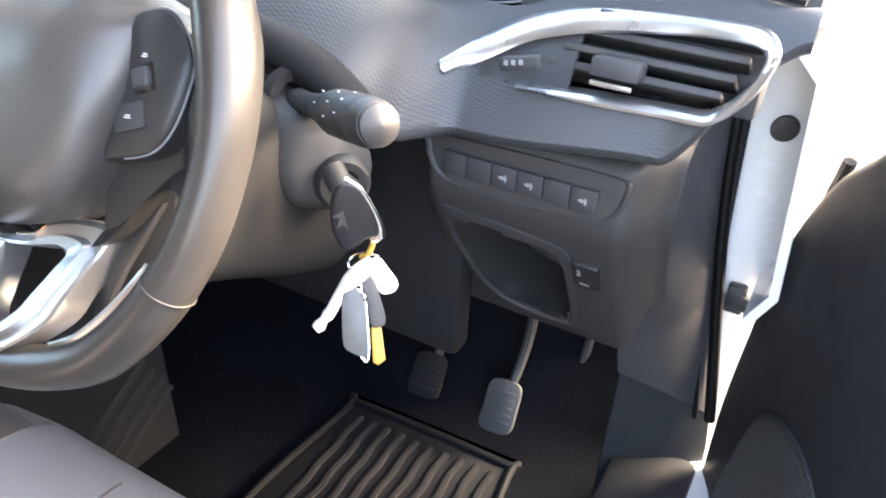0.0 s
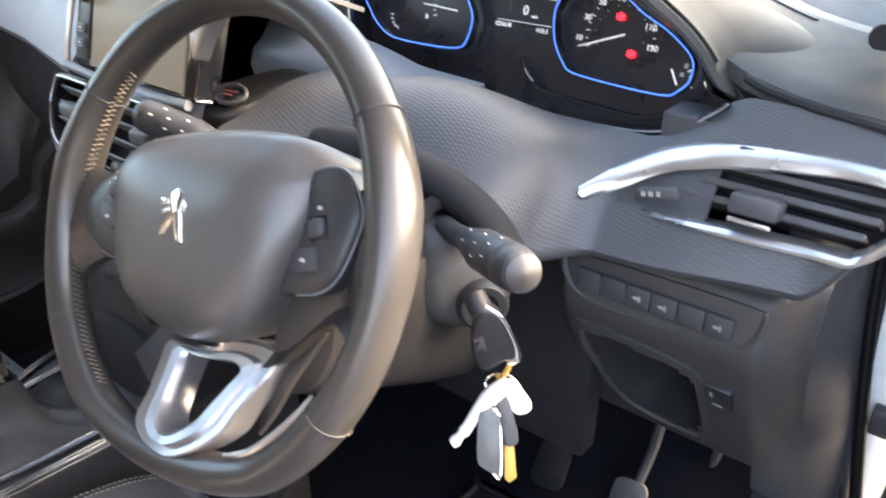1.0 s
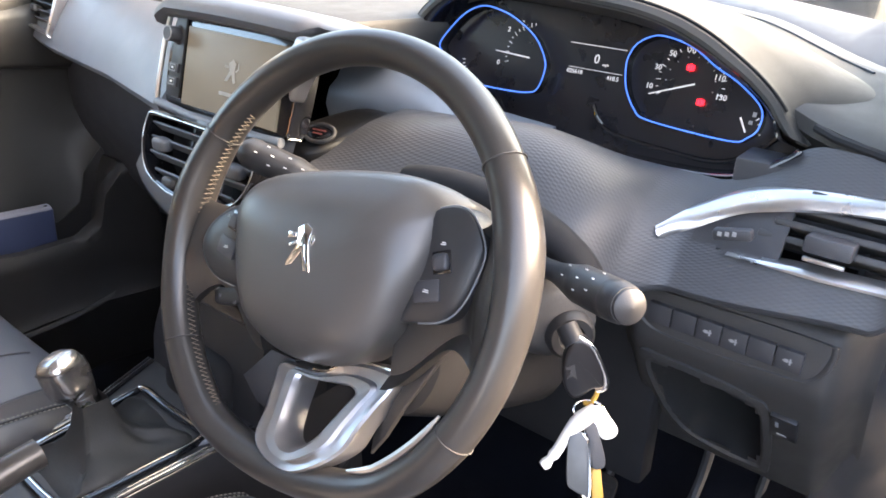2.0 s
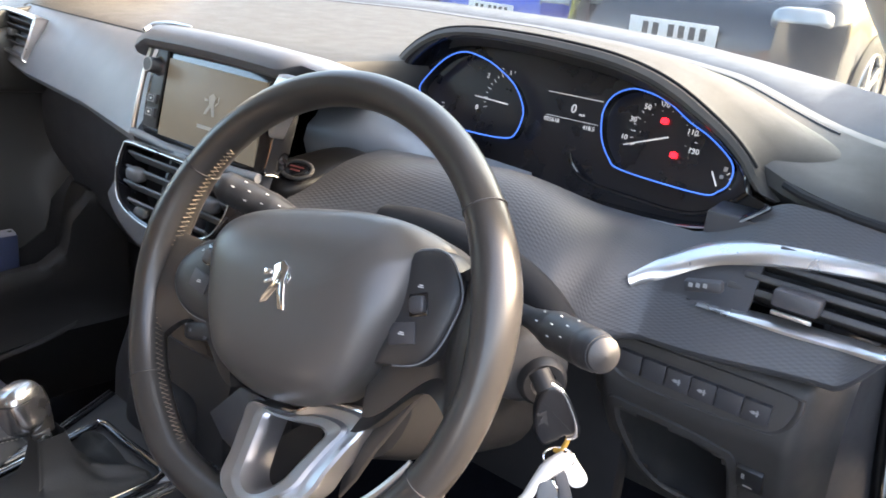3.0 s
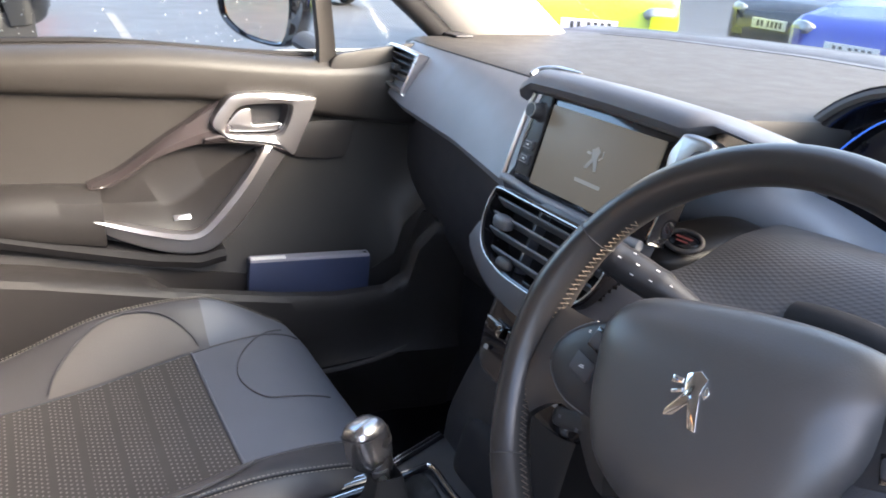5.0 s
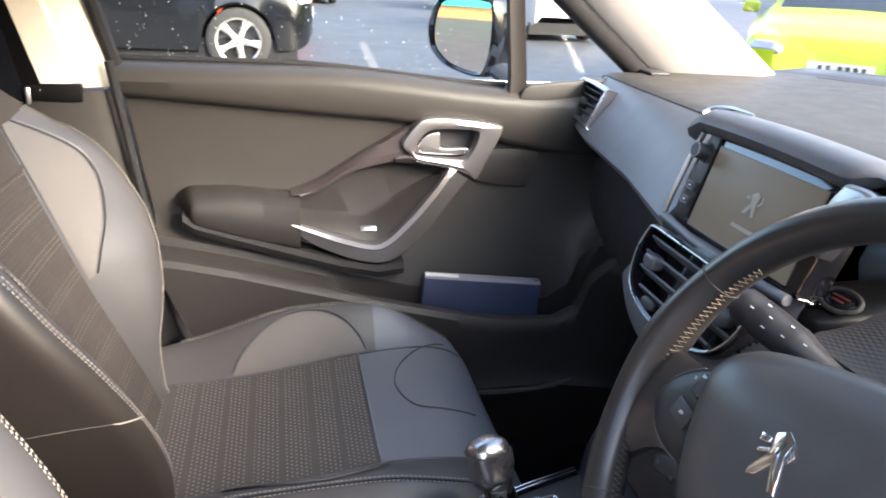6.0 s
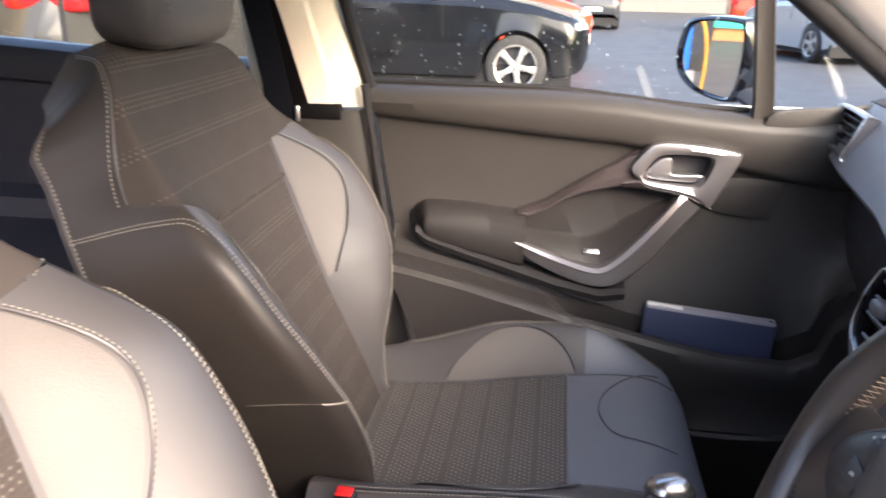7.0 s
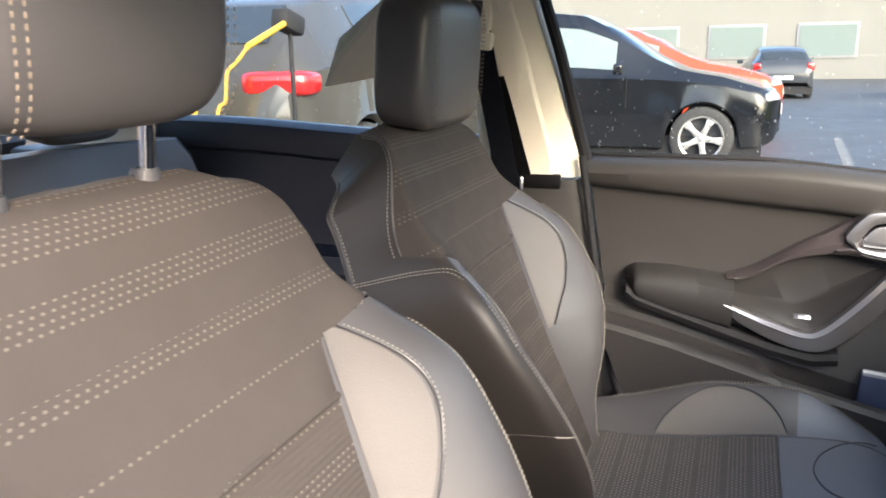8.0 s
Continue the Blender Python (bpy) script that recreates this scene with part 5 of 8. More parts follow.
# ---------------------------------------------------------------- centre console, gear lever
con = thing("centre_console", (0.0, 0.0, 0.25), "black centre console with gloss black edging and bright reflection lines", "console")


def con_edges(y):
    """Left and right edge of the console's top."""
    return lerp_table([(-0.60, -0.078, 0.092), (-0.28, -0.082, 0.096), (-0.10, -0.086, 0.102), (-0.012, -0.094, 0.110), (0.04, -0.112, 0.114), (0.11, -0.136, 0.122), (0.30, -0.137, 0.126)], y)


rows = []
for k in range(31):
    y = 0.28 - 0.88 * k / 30
    xl, xr = con_edges(y)
    rows.append([(xl - 0.014, y, 0.26), (xl - 0.008, y, 0.45), (xl - 0.001, y, 0.545), (xl + 0.002, y, 0.556), (xl + 0.010, y, 0.561), (xl + 0.05, y, 0.560), (xr - 0.05, y, 0.560), (xr - 0.010, y, 0.561), (xr - 0.002, y, 0.556), (xr + 0.001, y, 0.545), (xr + 0.008, y, 0.45), (xr + 0.014, y, 0.26)])
part("body", grid(rows, False, False, True), M_STALK, con, "black console body")
rows = []
for i in range(13):
    t = i / 12
    z, y, w = 0.556 + 0.25 * t, lerp_table([(0, 0.108), (0.2, 0.113), (0.45, 0.135), (0.75, 0.168), (1.0, 0.18)], t)[0], 0.127 - 0.022 * smooth(0, 0.9, t)
    rows.append([(-0.006 + sx * w * k, y + dy, z) for sx, k, dy in ((-1, 1.0, 0.12), (-1, 1.0, 0.018), (-1, 0.985, 0.004), (-1, 0.93, 0.0), (-1, 0.3, -0.006), (1, 0.3, -0.006), (1, 0.93, 0.0), (1, 0.985, 0.004), (1, 1, 0.018), (1, 1.0, 0.12))])
part("stack_panel", grid(rows, False, False, True), mat("stack_plastic", (0.014, 0.014, 0.016), 0.45, fine=900, bump=0.1, kind="cells", var=0.1), con, "black lower centre stack")
part("stack_recess", moved(pillow(0.072, 0.03, 0.05, Matrix(), 0.5), pose(0.0, 0.118, 0.585, -14, 0, 0)), M_RUBBER, con, "dark recess at the foot of the centre stack")
for sx in (0, 1):
    pts = spline([(con_edges(y)[sx] + (0.007, -0.007)[sx], y, 0.5615) for y in (0.104, 0.07, 0.03, -0.012, -0.06, -0.14, -0.28)], 40)
    part("edge_trim", tube(pts, 0.0075, 10, flat=0.5), M_GLOSS, con, "gloss black edge")
    # two polished lines imitate the striped reflection in the gloss edge
    for off, r in ((-0.0035, 0.0013), (0.003, 0.0009)):
        part("edge_glint", tube([q + Vector(((1 - 2 * sx) * off, 0, 0.0036)) for q in pts], r, 6), M_BRIGHT, con, "thin bright line for the reflection along the gloss edge")
fr = spline([(x, y, 0.5645) for x, y in ((-0.064, 0.056), (-0.01, 0.055), (0.052, 0.056), (0.078, 0.054), (0.087, 0.035), (0.083, -0.02), (0.075, -0.10), (0.064, -0.128), (-0.042, -0.128), (-0.056, -0.112), (-0.062, -0.03), (-0.068, 0.035))], 72, True)
part("gaiter_frame", tube(fr, 0.006, 8, True, flat=0.7), M_GLOSS, con, "gloss black gaiter frame")
part("gaiter_line", tube([q + Vector((0, 0, 0.0042)) for q in fr], 0.0013, 6, True), M_BRIGHT, con)
# the gloss corner's bluish reflection is put into the plate's colour
part("frame_corner", plate([(0.050, 0.060), (0.080, 0.058), (0.090, 0.034), (0.098, 0.052), (0.108, 0.076), (0.098, 0.080), (0.078, 0.068)], 0.004, pose(0, 0, 0.5615), 0.001), M_SHEEN, con, "corner of the gaiter frame, reflection put into a pale satin colour")
lever = thing("gear_lever", (0.005, -0.04, 0.586), "gear lever with a metal-topped knob and a leather gaiter", "gear lever")
random.seed(4)
cen = Vector((0.004, -0.048, 0.0))
rows = []
for k, (f, z) in enumerate(((0.97, 0.563), (0.93, 0.554), (0.84, 0.564), (0.68, 0.571), (0.50, 0.576), (0.36, 0.588), (0.27, 0.604), (0.21, 0.624), (0.18, 0.640))):
    row = []
    for j, p in enumerate(fr):
        w = (0.0055 * math.sin(j * 6.28318 / 18 + k * 0.7) + 0.002 * math.sin(j * 6.28318 / 9 - k * 1.1)) * (0, 0.1, 0.7, 1, 1, 0.8, 0.5, 0.2, 0)[k]
        row.append((cen.x + (p.x - cen.x) * f, cen.y + (p.y - cen.y) * f, z + w))
    rows.append(row)
part("gaiter", grid(rows, True), mat("gaiter_leather", (0.018, 0.018, 0.018), 0.6, fine=500, bump=0.2, kind="cells"), lever, "creased black leather gaiter")
part("stem", tube([(0.006, -0.046, 0.590), (-0.004, -0.050, 0.64)], 0.011, 14), M_CHROME, lever)
kn = [(-0.004, -0.050, 0.628), (-0.010, -0.052, 0.638), (-0.014, -0.054, 0.652), (-0.018, -0.055, 0.667), (-0.021, -0.056, 0.680), (-0.022, -0.057, 0.689), (-0.023, -0.057, 0.693)]
part("knob", moved(tube(kn, lambda t: (0.016, 0.020, 0.0225, 0.0235, 0.022, 0.016, 0.005)[round(t * 6)], 22), pose(-0.006, 0.004, 0)), M_LEATHER, lever, "black leather knob")
KC = pose(-0.021, -0.058, 0.667, 4, -16, 18)
part("knob_cap", moved(pillow(0.0225, 0.026, 0.031, Matrix(), 0.62, 36, 24), KC), mat("brushed_knob_metal", (0.42, 0.42, 0.43), 0.24, 0.95, var=0.08, bump=0.0, rough_var=0.08), lever, "satin metal cap of the knob")
part("knob_seam", tube([KC @ Vector((0.0226 * math.copysign(abs(math.cos(a)) ** 0.62, math.cos(a)), -0.0262 * abs(math.sin(a)) ** 0.62, 0.013 + 0.004 * math.sin(a))) for a in [3.14159 * k / 30 for k in range(31)]], 0.0006, 6), M_RUBBER, lever)
part("handbrake", join(tube(spline([(0.055, -0.32, 0.59), (0.055, -0.26, 0.62), (0.055, -0.18, 0.635), (0.055, -0.13, 0.64)], 16), lambda t: 0.017 if t > 0.3 else 0.013, 14)), M_LEATHER, con, "black handbrake lever")

# ---------------------------------------------------------------- floor, pedals, mat
rows = []
for y, z in ((-1.7, 0.30), (-1.0, 0.27), (-0.5, 0.235), (0.3, 0.215), (0.52, 0.215), (0.62, 0.27), (0.74, 0.42), (0.80, 0.60), (0.80, 1.02)):
    rows.append([(x, y, z) for x in (-0.74, -0.3, -0.12, 0.12, 0.3, 0.74)])
struct("floor", shell(rows, 0.02), M_CARPET, "black carpeted floor and bulkhead of the car, footwell shade in its colour", "floor")
struct("sill_trim", box(0.725, 0.834, -0.70, 0.56, 0.20, 0.345, 0.012), M_KICK, "black plastic sill trim along the driver's floor", "trim")
rows = []
for i in range(13):
    t = i / 12
    rows.append([(0.714 + (0.045 + 0.088 * smooth(0.9, 0.2, z)) * t + 0.008 * math.sin(3.14 * t), 0.503 + 0.072 * t, z) for z in (0.494 - 0.08 * t, 0.486 - 0.08 * t, 0.36, 0.21)])
struct("kick_panel", shell(rows, 0.006), M_KICK, "dark grey kick panel at the driver's footwell", "trim")
fmat = thing("floor_mat", (0.46, 0.38, 0.22), "ribbed black rubber floor mat with a raised edge", "floor mat")
# mat sheet is darkened in colour for the footwell's shade too
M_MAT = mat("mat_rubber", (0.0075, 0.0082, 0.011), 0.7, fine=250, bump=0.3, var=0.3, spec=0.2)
MX = frame_of((0.452, 0.335, 0.222), (1, 0.035, 0), (-0.035, 1, 0))
edge = spline([(-0.150, -0.18, 0), (-0.152, 0.16, 0), (-0.135, 0.182, 0), (0.125, 0.182, 0), (0.145, 0.16, 0), (0.150, -0.18, 0)], 60, True)
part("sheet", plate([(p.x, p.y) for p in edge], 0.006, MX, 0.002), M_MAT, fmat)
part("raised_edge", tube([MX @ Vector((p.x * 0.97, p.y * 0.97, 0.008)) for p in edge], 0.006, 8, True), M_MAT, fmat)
rb = [[MX @ Vector((-0.118 + 0.026 * k, -0.16 + 0.31 * j / 30 + 0.0, 0.008)) + Vector((0.0015 * math.sin(j * 0.9), 0, 0)) for j in range(31)] for k in range(10)]
M_MATRIB = mat("dusty_mat_rib", (0.016, 0.017, 0.020), 0.85, fine=250, bump=0.3, var=0.3, spec=0.12)
for r in rb:
    part("rib", tube(r, 0.006, 8, flat=0.7), M_MATRIB, fmat)
ped = thing("pedals", (0.5, 0.62, 0.3), "black rubber-faced pedals hanging in the dark footwell", "pedals")
M_PEDAL = mat("worn_pedal_rubber", (0.055, 0.055, 0.06), 0.55, fine=250, bump=0.3, var=0.25)
for (x, y, z), w, h, lab, m2 in (((0.396, 0.585, 0.275), 0.026, 0.034, "clutch_pedal", M_RUBBER), ((0.540, 0.560, 0.298), 0.025, 0.038, "brake_pedal", M_PEDAL), ((0.612, 0.64, 0.262), 0.018, 0.045, "accelerator", M_RUBBER)):
    PM = frame_of((x, y, z), (1, 0.1, 0), (-0.10, 0.55, 0.83))
    p = part(lab, plate([(q.x, q.y) for q in spline([(-w, -h, 0), (w * 0.8, -h, 0), (w, 0, 0), (w * 0.8, h, 0), (-w * 0.9, h, 0), (-w * 1.1, 0, 0)], 36, True)], 0.010, PM, 0.003), m2, ped)
    part("tread", join(*[moved(box(-w * 0.7, w * 0.7, -0.002, 0.002, 0.009, 0.0125, 0.001), PM @ pose(0, h * q, 0)) for q in (-0.6, -0.3, 0, 0.3, 0.6)]), m2, p)
    part("arm", tube(spline([PM @ Vector((0, 0, -0.002)), Vector((x + 0.01, y + 0.05, z + 0.10)), Vector((x + 0.015, y + 0.06, z + 0.30)), Vector((x + 0.015, y + 0.05, z + 0.42))], 14), 0.008, 8), M_DARK, p)
# ribbed kick plate on the tunnel
part("tunnel_ribs", join(*[moved(box(-0.004, 0.004, -0.075, 0.075, -0.004, 0.004, 0.002), pose(0.136, 0.185 + 0.012 * k, 0.385 - 0.024 * k, 33, 0, 0)) for k in range(4)]), M_LOWER, con, "moulded ribs on the tunnel side")

# ---------------------------------------------------------------- seats
BACK = [  # z, half width, bolster depth, centre half width, y of the centre face
    (0.50, 0.180, 0.045, 0.115, -0.470), (0.56, 0.200, 0.070, 0.108, -0.492), (0.64, 0.234, 0.090, 0.102, -0.528), (0.72, 0.268, 0.094, 0.10, -0.565), (0.80, 0.290, 0.086, 0.112, -0.602),
    (0.88, 0.292, 0.072, 0.130, -0.640), (0.95, 0.262, 0.032, 0.146, -0.672), (1.01, 0.226, 0.003, 0.160, -0.700), (1.06, 0.214, 0.0, 0.160, -0.724), (1.10, 0.198, -0.002, 0.150, -0.745), (1.125, 0.172, -0.012, 0.13, -0.765), (1.138, 0.14, -0.04, 0.11, -0.80)]
NRM_B = Vector((0, 0.91, 0.42))
FLARE = [(0.5, -0.03), (0.80, -0.03), (0.88, -0.012), (0.95, 0.006), (1.01, 0.024), (1.06, 0.027), (1.10, 0.022), (1.125, 0.014), (1.138, 0.0)]


def seat_back(p, s, grow):
    """A point of the seat back: p 0..1 centre, 1..2 bolster front, 2..3 side; s 0..1 up."""
    rows_ = BACK
    t = s * (len(rows_) - 1)
    i = min(int(t), len(rows_) - 2)
    f = t - i
    a, b_ = rows_[i], rows_[i + 1]
    pa, pb = rows_[max(0, i - 1)], rows_[min(len(rows_) - 1, i + 2)]
    z, w, dp, c, y = (0.5 * (2 * q1 + (q2 - q0) * f + (2 * q0 - 5 * q1 + 4 * q2 - q3) * f * f + (3 * q1 - q0 - 3 * q2 + q3) * f ** 3) for q0, q1, q2, q3 in zip(pa, a, b_, pb))
    c, w = c + grow, w + grow
    if p <= 1:
        across, d = c * p, 0.004 * p * p
    else:
        q = (p - 1) / 2
        across = c + (w - c) * math.sin(min(1.0, q / 0.56) * 1.5708) ** 0.92 + lerp_table(FLARE, z)[0] * max(0.0, (q - 0.56) / 0.44) ** 1.4
        if q < 0.36:
            d = 0.004 + dp * math.sin(q / 0.36 * 1.5708) ** 1.1
        else:
            th = 0.105 + 0.020 * smooth(0.80, 0.93, z) - 0.035 * smooth(1.05, 1.13, z)
            d = -th + (dp + 0.004 + th) * max(0.0, math.cos((q - 0.36) / 0.64 * 1.5708)) ** 1.1
        # the top corner falls away towards the rear
        z -= 0.045 * smooth(1.04, 1.138, z) * max(0.0, (q - 0.45) / 0.55) ** 1.3
    return Vector((across, y, z)) + NRM_B * d


CUSH = [  # y, z of the centre, bolster height, half width, centre half width
    (-0.52, 0.525, 0.035, 0.235, 0.15), (-0.44, 0.522, 0.048, 0.255, 0.155), (-0.34, 0.530, 0.052, 0.262, 0.158), (-0.25, 0.545, 0.046, 0.265, 0.16), (-0.165, 0.560, 0.034, 0.265, 0.16), (-0.09, 0.566, 0.018, 0.262, 0.165), (-0.03, 0.562, 0.006, 0.255, 0.17), (0.015, 0.545, 0.0, 0.245, 0.17), (0.04, 0.515, -0.002, 0.235, 0.165), (0.045, 0.475, -0.004, 0.23, 0.16), (0.03, 0.41, -0.004, 0.228, 0.16), (0.01, 0.34, -0.004, 0.225, 0.16)]


def cush_at(p, s):
    t = s * (len(CUSH) - 1)
    i = min(int(t), len(CUSH) - 2)
    f = t - i
    pa, a, b_, pb = (CUSH[max(0, min(len(CUSH) - 1, i + k))] for k in (-1, 0, 1, 2))
    y, z, h, w, c = (0.5 * (2 * q1 + (q2 - q0) * f + (2 * q0 - 5 * q1 + 4 * q2 - q3) * f * f + (3 * q1 - q0 - 3 * q2 + q3) * f ** 3) for q0, q1, q2, q3 in zip(pa, a, b_, pb))
    front = smooth(0.62, 0.75, s)
    if p <= 1:
        return Vector((c * p, y, z + 0.003 * p * p))
    if p <= 2:
        q = p - 1
        return Vector((c + (w - c) * (1 - (1 - q) ** 1.3), y - front * 0.03 * q * q, z + 0.003 + h * math.sin(min(1, q / 0.65) * 1.5708) - max(0, q - 0.65) / 0.35 * 0.02 * (1 - front)))
    q = p - 2
    return Vector((w + 0.004 * math.sin(3.14 * q), y - front * 0.03 - 0.0 * q, z + h - 0.017 * (1 - front) + (0.33 - z) * q))


def patch(fn, p0, p1, s0, s1, n_p, n_s, sx, cx, dy, lift=0.0):
    rows = []
    for a in range(n_s + 1):
        s = s0 + (s1 - s0) * a / n_s
        row = []
        for b_ in range(n_p + 1):
            q = fn(p0 + (p1 - p0) * b_ / n_p, s)
            row.append(Vector((cx + sx * q.x, q.y + dy, q.z + lift)))
        rows.append(row)
    return grid(rows)


def centre(fn, s0, s1, n_p, n_s, cx, dy, sided=False):
    rows = []
    for a in range(n_s + 1):
        s = s0 + (s1 - s0) * a / n_s
        row = []
        for b_ in range(-n_p, n_p + 1):
            q = fn(abs(b_) / n_p, s, 1 if b_ > 0 else -1) if sided else fn(abs(b_) / n_p, s)
            row.append(Vector((cx + math.copysign(q.x, b_), q.y + dy, q.z)))
        rows.append(row)
    return grid(rows)


def sheet_point(fn, p, s, sx, cx, dy, lift):
    q = fn(p, s)
    a, b_ = fn(p + 0.01, s) - fn(p - 0.01, s), fn(p, s + 0.004) - fn(p, s - 0.004)
    n = a.cross(b_).normalized()
    if n.y + n.z < 0:
        n = -n
    q = q + n * lift
    return Vector((cx + sx * q.x, q.y + dy, q.z))


def swelled(bm, fn):
    for v in bm.verts:
        v.co = fn(v.co.copy())
    return bm


def car_seat(cx, dy, label, head=0.0, grow=0.0, lean=0.0, full=False):
    back_at = lambda p, s: seat_back(p, s, grow) + Vector((0, lean, 0))

    def swell(q):
        # on the door side the lower bolster lies further back
        d = q.x - cx
        if full and d < 0:
            q = q - NRM_B * smooth(0.09, 0.19, -d) * lerp_table([(0.48, 0.050), (0.56, 0.066), (0.64, 0.054), (0.70, 0.030), (0.76, 0.010), (0.81, 0.0)], q.z)[0]
            q.x += smooth(0.08, 0.20, -d) * lerp_table([(0.50, 0.035), (0.57, 0.045), (0.64, 0.040), (0.74, 0.020), (0.86, 0.0)], q.z)[0]
        return q
    seat = thing("front_seat", (cx, -0.25 + dy, 0.23), label, "car seat", "front seats")
    # back: centre cloth in two pieces, bolsters, pale inserts, rear shell
    FOLD = 0.49

    def wrap(s, sx):
        # how far round the shoulder the cloth reaches; on the full side it follows the bolster's crown
        if full and sx > 0:
            return 1.0 + 1.4 * min(1.0, max(0.0, (s - 0.485) / 0.085)) ** 1.5 - 0.45 * smooth(0.57, 0.85, s)
        return 1.0 + 1.4 * smooth(0.558, 0.605, s)


    def upper(p, s, sx):
        # the cloth wraps round the shoulders and hangs over the fold
        q = back_at(p * wrap(s, sx), s)
        return q + NRM_B * (0.006 * smooth(FOLD + 0.07, FOLD, s) * smooth(1.0, 0.8, p))

    def lower(p, s):
        return back_at(p, s) - NRM_B * (0.005 * smooth(FOLD - 0.05, FOLD, s) * smooth(1.0, 0.8, p))

    part("back_centre", swelled(centre(upper, FOLD, 1.0, 24, 102, cx, dy, True), swell), M_CLOTH, seat, "grey-brown cloth with bands of pale dots")
    part("back_lumbar", swelled(centre(lower, 0.0, FOLD, 12, 44, cx, dy), swell), M_LUMBAR, seat)
    part("lumbar_fold", tube([sheet_point(back_at, abs(k) / 12, FOLD, 1 if k > 0 else -1, cx, dy, 0.003 * (1 - abs(k) / 12)) for k in range(-12, 13)], 0.0042, 8), M_CLOTH, seat)
    for sx in (-1, 1):
        end = 0.54 if full and sx > 0 else 0.58
        crown = lambda s: max(wrap(s, sx), 1.76)
        part("back_bolster", swelled(patch(lambda p, s: back_at(wrap(s, sx) + (crown(s) - wrap(s, sx)) * p, s), 0.0, 1.0, 0.0, end, 16, round(end / 0.005), sx, cx, dy), swell), M_SEAT, seat, "black leatherette side bolster")
        part("side_panel", swelled(patch(lambda p, s: back_at(crown(s) + (3.0 - crown(s)) * p, s), 0.0, 1.0, 0.0, 1.0, 24, 200, sx, cx, dy), swell), M_SHADEVINYL, seat, "dark vinyl side of the seat back, shade put into its colour")
        rows = []
        outer = []
        for a in range(41):
            t = a / 40
            s = 0.295 + (0.190 if full and sx > 0 else 0.272) * t
            width = (0.47 if full else 0.42) * max(0.0, math.sin(3.1415 * min(1, t * 0.93 + 0.03))) ** 0.75 * (0.55 + 0.5 * t)
            rows.append([swell(sheet_point(back_at, 1.02 + width * b_ / 8, s, sx, cx, dy, 0.0022)) for b_ in range(9)])
            outer.append(swell(sheet_point(back_at, 1.05 + width, s, sx, cx, dy, 0.003)))
        part("back_insert", grid(rows), M_INSERT, seat, "pale grey leatherette half-moon insert")
        part("insert_stitching", join(stitches(outer), stitches([o + Vector((sx * 0.004, 0, 0.001)) for o in outer])), M_THREAD, seat, "pale double stitching")
        part("insert_piping", tube(outer, 0.0015, 6), M_SEAT, seat)
        crest = [swell(sheet_point(back_at, q.y, q.x, sx, cx, dy, 0.0020)) for q in spline([(0.03, 1.45, 0), (0.10, 1.60, 0), (0.20, 1.72, 0), (0.34, 1.73, 0), (0.45, 1.73, 0), (0.512, 1.84, 0), (0.536, 2.3, 0), (0.558, 2.95, 0)], 90)]
        part("crest_stitching", join(stitches(crest, r=0.0008), stitches([q + Vector((sx * 0.005, -0.001, -0.004 * smooth(0.86, 0.93, q.z))) for q in crest], r=0.0008)), M_THREAD, seat, "pale double stitching along the bolster crest")
        side = [swell(sheet_point(back_at, 2.94, 0.40 + 0.52 * a / 60, sx, cx, dy, 0.0012)) for a in range(61)]
        part("side_piping", tube(side, 0.0018, 6), M_SEAT, seat)
        part("side_stitching", stitches([q + Vector((0, 0.004, 0)) for q in side]), M_THREAD, seat, "pale stitching along the rear edge")
        part("shoulder_piping", tube([swell(sheet_point(back_at, wrap(s, sx), s, sx, cx, dy, 0.0)) for s in [0.575 + 0.395 * a / 40 for a in range(41)]], 0.0016, 6), M_SEAT, seat)
        edge_ = [swell(sheet_point(back_at, wrap(s, sx) + 0.07, s, sx, cx, dy, 0.0018)) for s in [0.575 + 0.395 * a / 40 for a in range(41)]]
        part("edge_stitching", stitches(edge_, r=0.0008), M_THREAD, seat, "pale stitching along the upper cloth")
        low = [swell(sheet_point(back_at, 1.72 + 0.9 * a / 20, 0.20 + 0.05 * a / 20, sx, cx, dy, 0.001)) for a in range(21)]
        part("bolster_seam", tube(low, 0.0012, 6), M_THREAD, seat)
    rows = []
    for a in range(31):
        l = back_at(3.0, a / 30)
        row = []
        for k in range(13):
            u = -1 + k / 6
            row.append(Vector((cx + u * l.x, l.y + dy - 0.02 * (1 - u * u), l.z - 0.0)))
        rows.append(row)
    part("back_shell", swelled(grid(rows), swell), M_DARK, seat, "black rear shell of the seat")
    l = [back_at(p / 4, 1.0) for p in range(13)]
    part("back_crown", swelled(grid([[Vector((cx + sx * q.x * k, q.y + dy + (-0.80 - q.y) * (1 - k) * 0.6 - 0.0, q.z + 0.004 * (1 - k))) for sx, qs in ((-1, l[::-1]), (1, l[1:])) for q in qs] for k in (1.0, 0.6, 0.2)]), swell), M_SEAT, seat)
    # cushion; the bolster on the door side stands higher
    def cush_side(sx):
        if sx > 0 or not full:
            return cush_at

        def at(p, s):
            q = cush_at(p, s)
            q.z += 0.030 * smooth(-0.46, -0.27, q.y) * smooth(0.0, -0.13, q.y) * smooth(1.05, 1.6, p) * (1 - smooth(2.2, 2.8, p))
            return q
        return at

    part("cushion_centre", centre(cush_at, 0.0, 0.364, 12, 44, cx, dy), M_CLOTHC, seat, "woven dotted cloth of the cushion")
